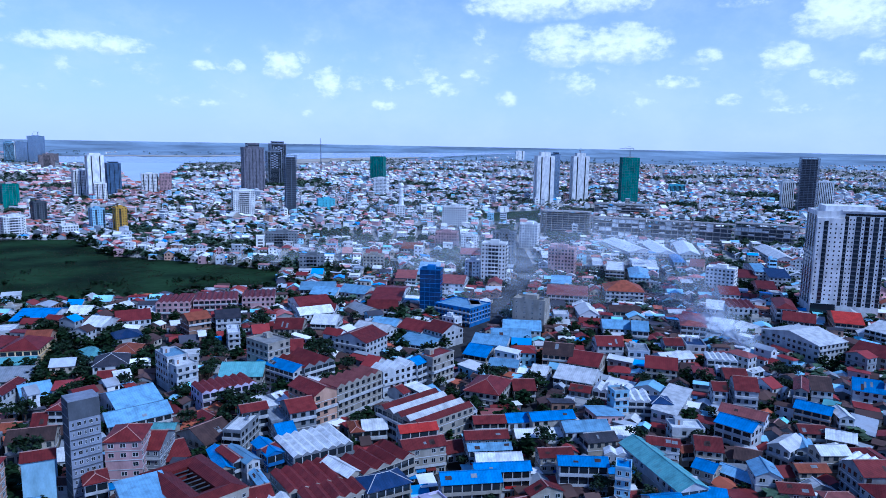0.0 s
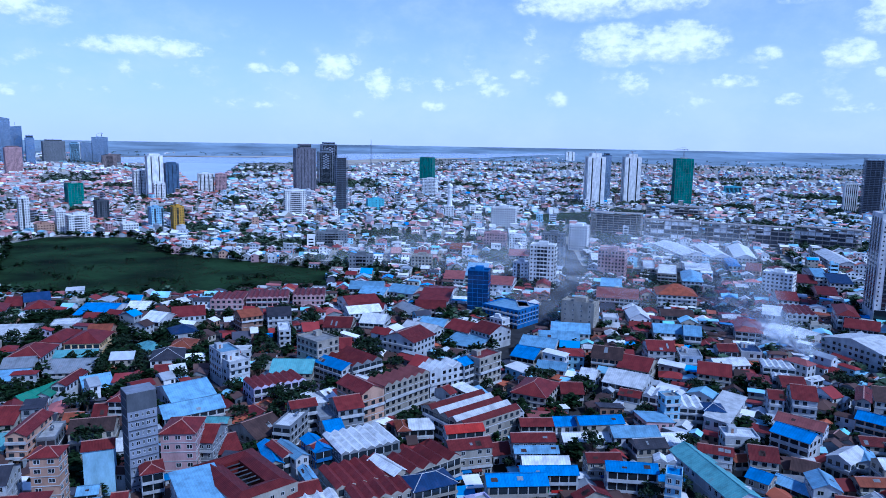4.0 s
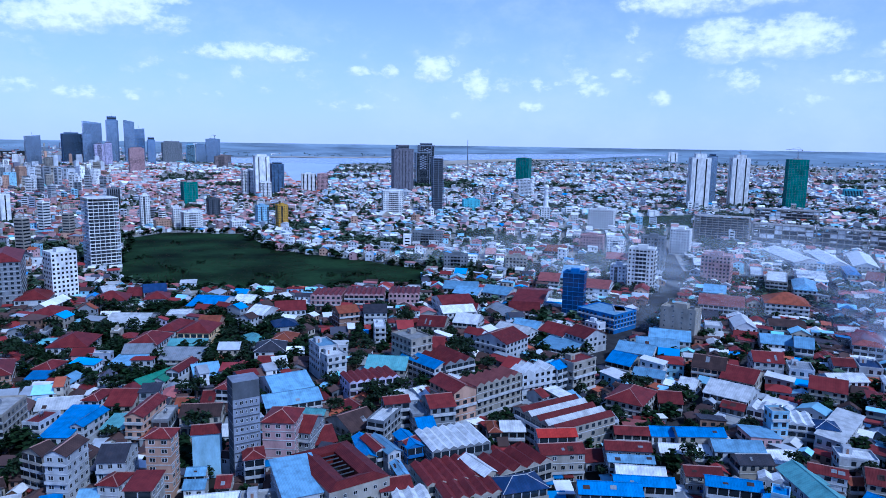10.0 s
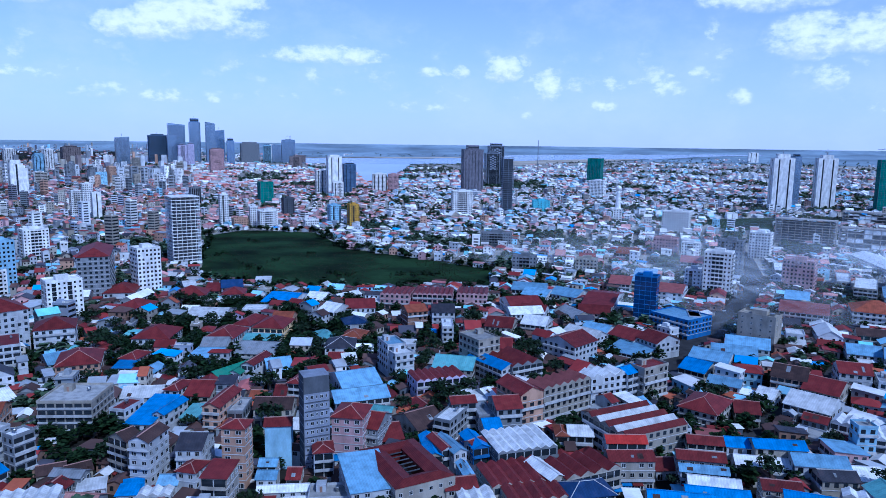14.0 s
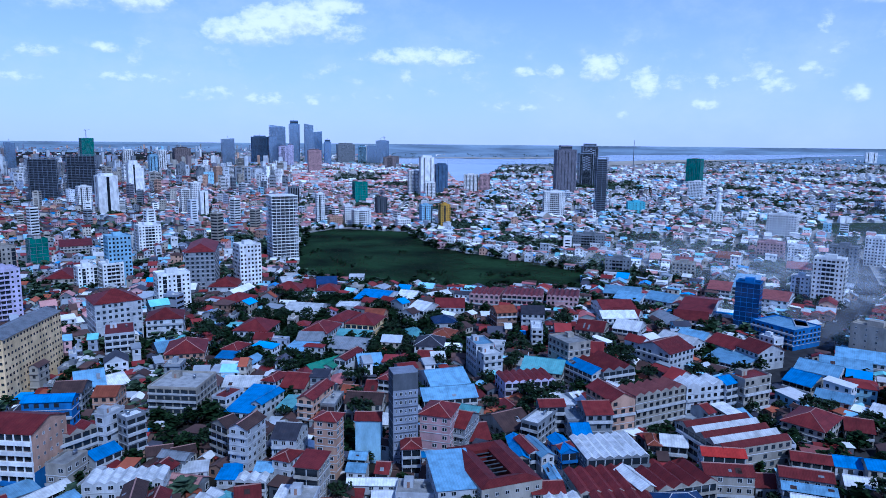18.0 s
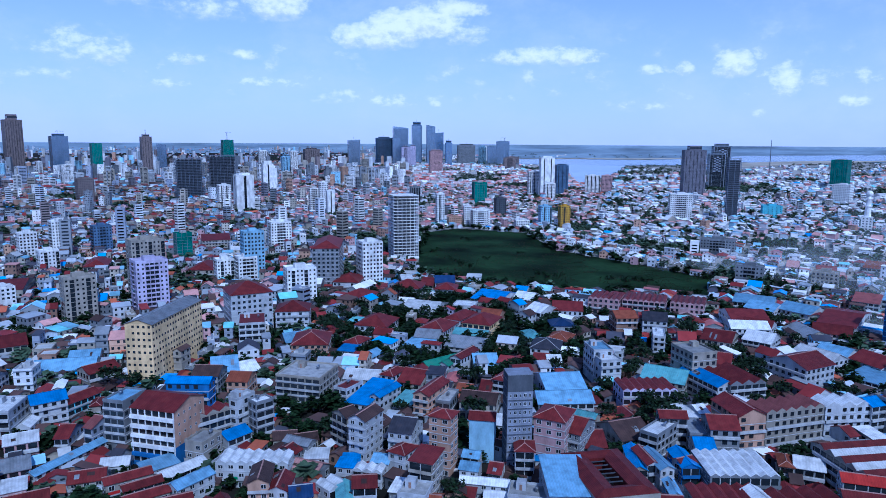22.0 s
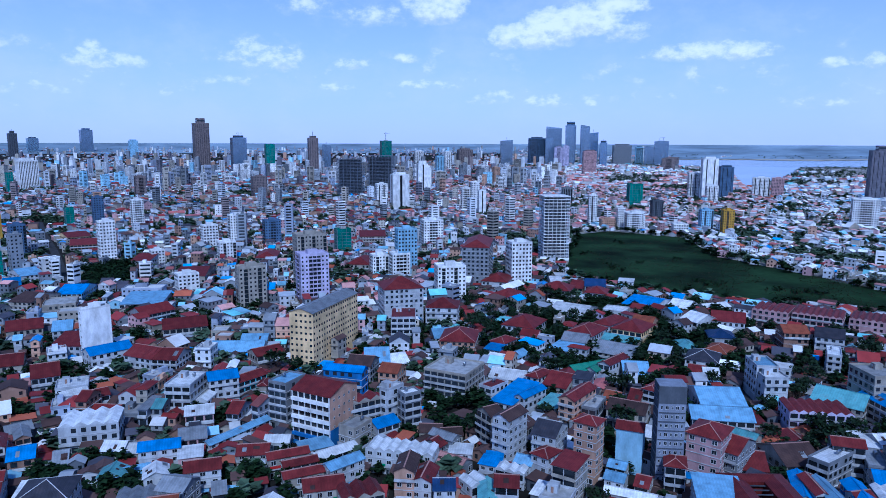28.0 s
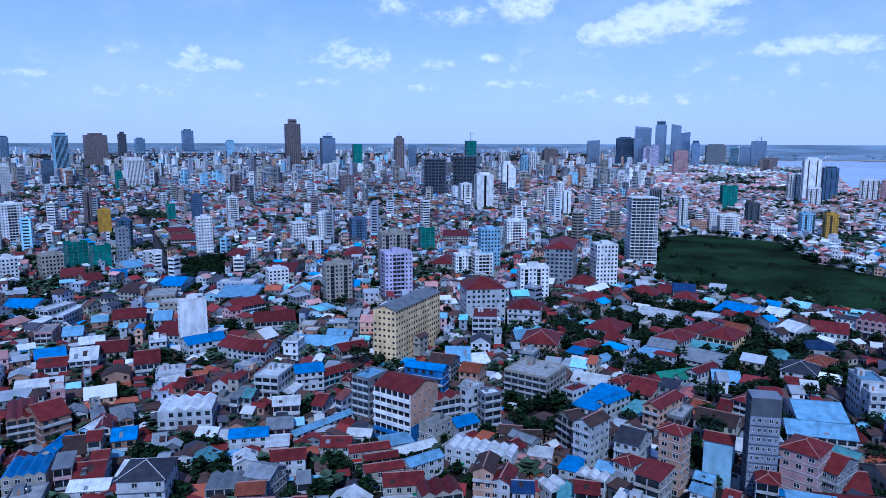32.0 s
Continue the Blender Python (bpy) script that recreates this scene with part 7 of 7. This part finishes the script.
# low lean-tos and sheds in the yards between the houses
PL = np.array([(p[0], p[1], p[2], p[3], math.cos(radians(p[4])), math.sin(radians(p[4]))) for p in PLACED])
LOW_ROOFS = [("K", 40), ("R", 20), ("W", 12), ("G", 10), ("L", 7), ("B", 3), ("D", 10), ("O", 6), ("T", 2)]
LOW_SHED_WALLS = [("n", 30), ("g", 28), ("d", 26), ("c", 12), ("w", 6)]
yard_xy = []
for _ in range(16000):
    az, r = rng.uniform(-57, 80), math.sqrt(rng.uniform(195 ** 2, 620 ** 2))
    x, y, _z = polar(az, r)
    w, d = rng.uniform(3, 7), rng.uniform(4, 9)
    if taken(x, y, min(w, d) * 0.34) or near_road(x, y, 1.5) or any(inside(x, y, p) for p in KEEP_OUT):
        continue
    if inside(x, y, VILLA_LINE) and rng.random() < 0.9 or rng.random() < 0.25:
        continue
    if any((x - q[0]) ** 2 + (y - q[1]) ** 2 < 18 for q in yard_xy):
        continue
    yard_xy.append((x, y))
    deg = ANCHORS[int(((ANCHOR_XY - (x, y)) ** 2).sum(1).argmin())][2] + rng.choice((0, 90)) + rng.uniform(-4, 4)
    fabric_house(x, y, deg, w, d, rng.uniform(2.5, 4.6), rng.choice(("gx", "gx", "shx")), pick(LOW_SHED_WALLS), pick(LOW_ROOFS), max(r, 481))

# trees and shrubs in every gap of the near quarters
PL = np.array([(p[0], p[1], p[2], p[3], math.cos(radians(p[4])), math.sin(radians(p[4]))) for p in PLACED])
near_green = Soup()
for _ in range(13000):
    az, r = rng.uniform(-57, 80), math.sqrt(rng.uniform(195 ** 2, 640 ** 2))
    x, y, _z = polar(az, r)
    if not inside(x, y, VILLA_LINE) and noise.noise(Vector((x / 60, y / 60, 7.0))) < (-0.25 if 0 < az < 36 else -0.08):
        continue
    if taken(x, y, 0.8) or near_road(x, y, -1) or any(inside(x, y, p) for p in KEEP_OUT):
        continue
    bush(x, y, rng.uniform(3.6, 7.5) * (1.05 if inside(x, y, VILLA_LINE) else 0.95), 64, near_green)
for _ in range(5200):
    q = [Vector(FIELD_LINE[rng.randrange(len(FIELD_LINE))]) for _k in range(3)]
    s1, s2 = sorted((rng.random(), rng.random()))
    c = q[0] * s1 + q[1] * (s2 - s1) + q[2] * (1 - s2)
    if inside(c.x, c.y, FIELD_LINE) and noise.noise(Vector((c.x / 45, c.y / 45, 2.0))) > -0.12:
        bush(c.x, c.y, rng.uniform(0.4, 1.0) * (3.0 if noise.noise(Vector((c.x / 30, c.y / 30, 8.0))) > 0.34 else 1.0), 7, near_green)

for _ in range(260):
    q = [Vector(PARK_LINE[rng.randrange(len(PARK_LINE))]) for _k in range(3)]
    s1, s2 = sorted((rng.random(), rng.random()))
    c = q[0] * s1 + q[1] * (s2 - s1) + q[2] * (1 - s2)
    bush(c.x, c.y, rng.uniform(4, 8), 30, near_green)
for _k in range(len(FIELD_LINE)):
    a, c = Vector(FIELD_LINE[_k - 1]), Vector(FIELD_LINE[_k])
    for _ in range(int((a - c).length / 9)):
        q = a.lerp(c, rng.random()) + Vector((rng.uniform(-9, 9), rng.uniform(-9, 9)))
        if not taken(q.x, q.y, 1.0):
            bush(q.x, q.y, rng.uniform(3, 6.5), 26, near_green)

# the land beyond, thinning out to the horizon
for _ in range(16000):
    az = rng.uniform(-57, 82)
    r = 1800 + (2300 if az < 18 else 2800) * rng.random() ** 1.25
    x, y, gz = polar(az, r)
    if any(e[0] - 40 < r < e[1] + 40 for e in (spread_of(q, az) for q in WET) if e):
        continue
    if taken(x, y, 4):
        continue
    k = max(0.35, (120 - gz) / 120)
    wood = noise.noise(Vector((x / 260, y / 260, 3.0))) + (0.5 if r > 3650 and az < 20 else 0.15 if r > 3200 else 0.0) + (-0.02 if az < 20 else -0.22)
    if -1 < az < 5.5 and 2500 < r < 3200:
        wood += 0.4
    if wood > 0.14:
        if r > 3700 and rng.random() < 0.75:
            continue
        bush(x, y, rng.uniform(6, 12) * k, 9)
        bush(x + rng.uniform(-12, 12), y + rng.uniform(-12, 12), rng.uniform(5, 11) * k, 8)
        continue
    w, d = rng.uniform(8, 22) * k, rng.uniform(8, 18) * k
    h = rng.choice((4, 5, 7, 10)) * k
    top = pick(TILED_ROOFS if 6 < az < 26 and r < 2600 else LEFT_ROOFS if az > 22 else OUTER_ROOFS)
    if az > 22 and rng.random() < 0.13:
        h, top, w, d = rng.uniform(18, 55) * k, "C", rng.uniform(10, 20) * k, rng.uniform(10, 18) * k
    fabric_house(x, y, rng.uniform(0, 90), w, d, h, "flat" if top == "C" else "gx", pick(TALL_WALLS if h > 16 * k else LEFT_WALLS if az > 22 else LOW_WALLS), top, r)

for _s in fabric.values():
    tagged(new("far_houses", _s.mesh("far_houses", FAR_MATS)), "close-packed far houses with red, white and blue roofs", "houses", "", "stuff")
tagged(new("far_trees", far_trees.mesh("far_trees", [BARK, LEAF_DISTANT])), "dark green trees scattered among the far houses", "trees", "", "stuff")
tagged(new("trees_and_shrubs", near_green.mesh("trees_and_shrubs", [BARK, LEAF_FAR])), "dark green trees and shrubs in the gaps between houses", "trees", "", "stuff")


# ---- smoke from a yard fire, drifting over the roofs ----
def smoke_material():
    m = bpy.data.materials.new("thin smoke")
    m.use_nodes = True
    nt = m.node_tree
    pb = nt.nodes["Principled BSDF"]
    pb.inputs["Base Color"].default_value, pb.inputs["Roughness"].default_value = (0.86, 0.92, 1.0, 1), 1.0
    co = nt.nodes.new("ShaderNodeTexCoord")
    ln = nt.nodes.new("ShaderNodeVectorMath")
    ln.operation = "LENGTH"
    nt.links.new(co.outputs["Object"], ln.inputs[0])
    fall = nt.nodes.new("ShaderNodeMapRange")
    fall.interpolation_type = "SMOOTHSTEP"
    fall.inputs["From Min"].default_value, fall.inputs["From Max"].default_value = 1.0, 0.0
    nt.links.new(ln.outputs["Value"], fall.inputs[0])
    info = nt.nodes.new("ShaderNodeObjectInfo")
    mp = nt.nodes.new("ShaderNodeVectorMath")
    nt.links.new(co.outputs["Object"], mp.inputs[0])
    nt.links.new(info.outputs["Location"], mp.inputs[1])
    ns = nt.nodes.new("ShaderNodeTexNoise")
    ns.inputs["Scale"].default_value, ns.inputs["Detail"].default_value = 1.1, 3.0
    nt.links.new(mp.outputs[0], ns.inputs["Vector"])
    th = nt.nodes.new("ShaderNodeMapRange")
    th.inputs["From Min"].default_value, th.inputs["From Max"].default_value = 0.15, 0.8
    nt.links.new(ns.outputs["Fac"], th.inputs[0])
    pr = nt.nodes.new("ShaderNodeMath")
    pr.operation = "MULTIPLY"
    nt.links.new(fall.outputs[0], pr.inputs[0])
    nt.links.new(th.outputs[0], pr.inputs[1])
    k = nt.nodes.new("ShaderNodeMath")
    k.operation = "MULTIPLY"
    nt.links.new(pr.outputs[0], k.inputs[0])
    nt.links.new(info.outputs["Alpha"], k.inputs[1])
    nt.links.new(k.outputs[0], pb.inputs["Alpha"])
    return m


SMOKE = smoke_material()


def puff_mesh():
    """A shallow, wavy bowl of radius 1 facing -y."""
    n, rings = 20, 6
    v, f = [(0, -0.25, 0)], []
    for j in range(1, rings + 1):
        r = j / rings
        v += [(r * math.cos(2 * math.pi * q / n), -0.25 * (1 - r * r) + 0.05 * math.sin(5 * r + 3 * math.cos(q)), r * math.sin(2 * math.pi * q / n)) for q in range(n)]
    f += [(0, 1 + q, 1 + (q + 1) % n) for q in range(n)]
    for j in range(rings - 1):
        a, c = 1 + j * n, 1 + (j + 1) * n
        f += [(a + q, c + q, c + (q + 1) % n, a + (q + 1) % n) for q in range(n)]
    me = mesh_from("puff", v, f, [SMOKE])
    me.polygons.foreach_set("use_smooth", [True] * len(me.polygons))
    return me


PUFF = puff_mesh()
smoke_root = new("smoke", None)
tagged(smoke_root, "thin blue-white smoke drifting from a yard fire over roofs", "smoke")


def puff(x, y, z, wide, tall, density):
    ob = part("puff", PUFF, smoke_root, pose(x, y, z, rng.uniform(-15, 15), rng.uniform(-20, 20), math.degrees(math.atan2(-x, y)) + rng.uniform(-25, 25)) @ Matrix.Diagonal((wide, wide, tall, 1)))
    ob.color = (1, 1, 1, density * (0.62 if math.hypot(x, y) > 480 else 0.85))


puff(285, 315, 1, 9, 7, 1)
puff(283, 324, 4, 13, 9, 1)
puff(282, 335, 7, 17, 11, 1)
puff(281, 349, 9, 22, 14, 1)
puff(279, 363, 14, 27, 18, 0.85)
puff(283, 385, 22, 34, 24, 0.71)
puff(294, 417, 31, 44, 30, 0.58)
puff(316, 462, 40, 50, 34, 0.44)
puff(222, 558, 10, 75, 35, 0.61)
puff(177, 584, 14, 85, 35, 0.54)
puff(276, 600, 22, 90, 40, 0.58)
puff(131, 637, 4, 85, 30, 0.48)
puff(67, 697, -2, 85, 26, 0.61)
puff(17, 690, -5, 75, 22, 0.54)
puff(292, 524, 28, 80, 35, 0.51)
puff(163, 451, 5, 48, 22, 0.3)
puff(184, 427, 3, 42, 20, 0.35)
puff(129, 504, -4, 55, 24, 0.41)
puff(263, 755, 19, 130, 40, 0.25)
puff(382, 759, 24, 130, 40, 0.2)
puff(122, 750, 10, 110, 34, 0.5)
puff(359, 601, 26, 110, 34, 0.5)
puff(219, 821, 19, 120, 34, 0.3)
puff(208, 498, 8, 60, 24, 0.3)
puff(232, 465, 9, 60, 26, 0.28)
puff(87, 594, -12, 60, 20, 0.4)


# ---- vehicles ----
def car_meshes():
    body, glass, wheel = Soup(), Soup(), Soup()
    prof = [(-2.1, 0.35), (-2.1, 0.85), (-1.2, 0.95), (-0.7, 1.0), (1.5, 1.0), (2.1, 0.9), (2.1, 0.35)]
    v = [(x, y, z) for y in (-0.85, 0.85) for x, z in prof]
    n = len(prof)
    body.add(v, [tuple(range(n)), tuple(range(2 * n - 1, n - 1, -1))] + [(k, (k + 1) % n, n + (k + 1) % n, n + k) for k in range(n)], 0)
    glass.add([(-0.75, -0.78, 1.0), (1.45, -0.78, 1.0), (1.45, 0.78, 1.0), (-0.75, 0.78, 1.0), (-0.2, -0.66, 1.45), (1.0, -0.66, 1.45), (1.0, 0.66, 1.45), (-0.2, 0.66, 1.45)], [(0, 1, 5, 4), (1, 2, 6, 5), (2, 3, 7, 6), (3, 0, 4, 7), (4, 5, 6, 7)], 0)
    m = 10
    rim = [(0.33 * math.cos(2 * math.pi * k / m), y, 0.33 * math.sin(2 * math.pi * k / m)) for y in (-0.1, 0.1) for k in range(m)]
    wheel.add(rim, [tuple(range(m)), tuple(range(2 * m - 1, m - 1, -1))] + [(k, (k + 1) % m, m + (k + 1) % m, m + k) for k in range(m)], 0)
    return body, glass, wheel


PAINTS = [("white", material("white car paint", (0.7, 0.7, 0.7), 0.3)), ("silver", material("silver car paint", (0.4, 0.42, 0.44), 0.3, 0.4)), ("black", material("black car paint", (0.02, 0.02, 0.022), 0.25)), ("red", material("red car paint", (0.35, 0.03, 0.03), 0.3))]
TYRE = material("tyre rubber", (0.02, 0.02, 0.02), 0.9)
_b, _g, _w = car_meshes()
CAR_BODY = [(nm, _b.mesh("body", [m])) for nm, m in PAINTS]
CAR_CABIN, CAR_WHEEL = _g.mesh("cabin", [GLASS]), _w.mesh("wheel", [TYRE])


def car(x, y, rz, k):
    nm, body = CAR_BODY[k % 4]
    root = new("car", None)
    tagged(root, f"small {nm} car on the street", "car", "cars on the streets")
    root.matrix_basis = pose(x, y, 0.06, 0, 0, rz)
    part("body", body, root)
    part("cabin", CAR_CABIN, root)
    for wx in (-1.3, 1.3):
        for wy in (-0.8, 0.8):
            part("wheel", CAR_WHEEL, root, pose(wx, wy, 0.33))


for _i, (_line, _wd) in enumerate(ROADS):
    for _seg in range(len(_line) - 1):
        (x1, y1), (x2, y2) = _line[_seg], _line[_seg + 1]
        length = math.hypot(x2 - x1, y2 - y1)
        if min(math.hypot(x1, y1), math.hypot(x2, y2)) > 620:
            continue
        for _k in range(int(length / 26)):
            t = (_k + rng.uniform(0.1, 0.9)) * 26 / length
            side = rng.choice((-0.3, 0.3)) * _wd
            if t < 1:
                dx, dy = (x2 - x1) / length, (y2 - y1) / length
                car(x1 + (x2 - x1) * t - dy * side, y1 + (y2 - y1) * t + dx * side, math.degrees(math.atan2(dy, dx)), _k + _seg + _i)


# ---- cranes, masts, a tower's globe ----
def bar(s, a, c, r):
    """A square bar from a to c."""
    a, c = Vector(a), Vector(c)
    m = (c - a).to_track_quat("Z", "Y").to_matrix().to_4x4()
    s.box(-r, -r, 0, r, r, (c - a).length, 0, Matrix.Translation(a) @ m, True)


def crane(x, y, base, height, jib, rz):
    root = new("tower_crane", None)
    tagged(root, "slender steel tower crane on an unfinished high-rise", "crane")
    root.matrix_basis = pose(x, y, base, 0, 0, rz)
    s = Soup()
    for q in ((-0.8, -0.8), (0.8, -0.8), (0.8, 0.8), (-0.8, 0.8)):
        bar(s, (*q, 0), (*q, height), 0.22)
    for k in range(int(height / 3)):
        bar(s, (-0.8, -0.8, 3 * k), (0.8, -0.8, 3 * k + 3), 0.12)
    part("mast", s.mesh("mast", [STEEL]), root)
    j = Soup()
    bar(j, (-jib * 0.35, 0, height), (jib, 0, height), 0.4)
    bar(j, (-jib * 0.3, 0, height), (0, 0, height + 5), 0.15)
    bar(j, (jib * 0.8, 0, height), (0, 0, height + 5), 0.15)
    part("jib", j.mesh("jib", [STEEL]), root)
    part("counterweight", Soup().box(-jib * 0.36, -0.9, height - 2, -jib * 0.25, 0.9, height - 0.42, 0, None, True).mesh("counterweight", [CONCRETE]), root)


def radio_mast(x, y, height):
    root = new("radio_mast", None)
    tagged(root, "tall thin lattice radio mast far behind the city", "mast")
    root.matrix_basis = pose(x, y, ground_z(math.hypot(x, y)))
    s = Soup()
    for q in ((-1.5, -1), (1.5, -1), (0, 1.6)):
        bar(s, (*q, 0), (q[0] * 0.2, q[1] * 0.2, height), 0.45)
    for k in range(10):
        z = height * k / 10
        bar(s, (-1.4, -0.9, z), (1.4, -0.9, z + height / 10), 0.2)
    part("lattice", s.mesh("lattice", [STEEL]), root)


crane(788.4, 1307.1, 97.6, 19.9, 22, 156)
crane(-856.6, 3361.2, 121.2, 19.9, 18, 171)
crane(-1867.0, 2508.6, 121.7, 33.3, 20, 71)
crane(-1779.9, 1938.0, 131.1, 21.6, 20, 138)
crane(-1953.0, 1735.2, 130.2, 17.1, 16, 44)
crane(703.3, 1369.1, 98.8, 12.6, 10, 1)
radio_mast(295, 2825, 124)
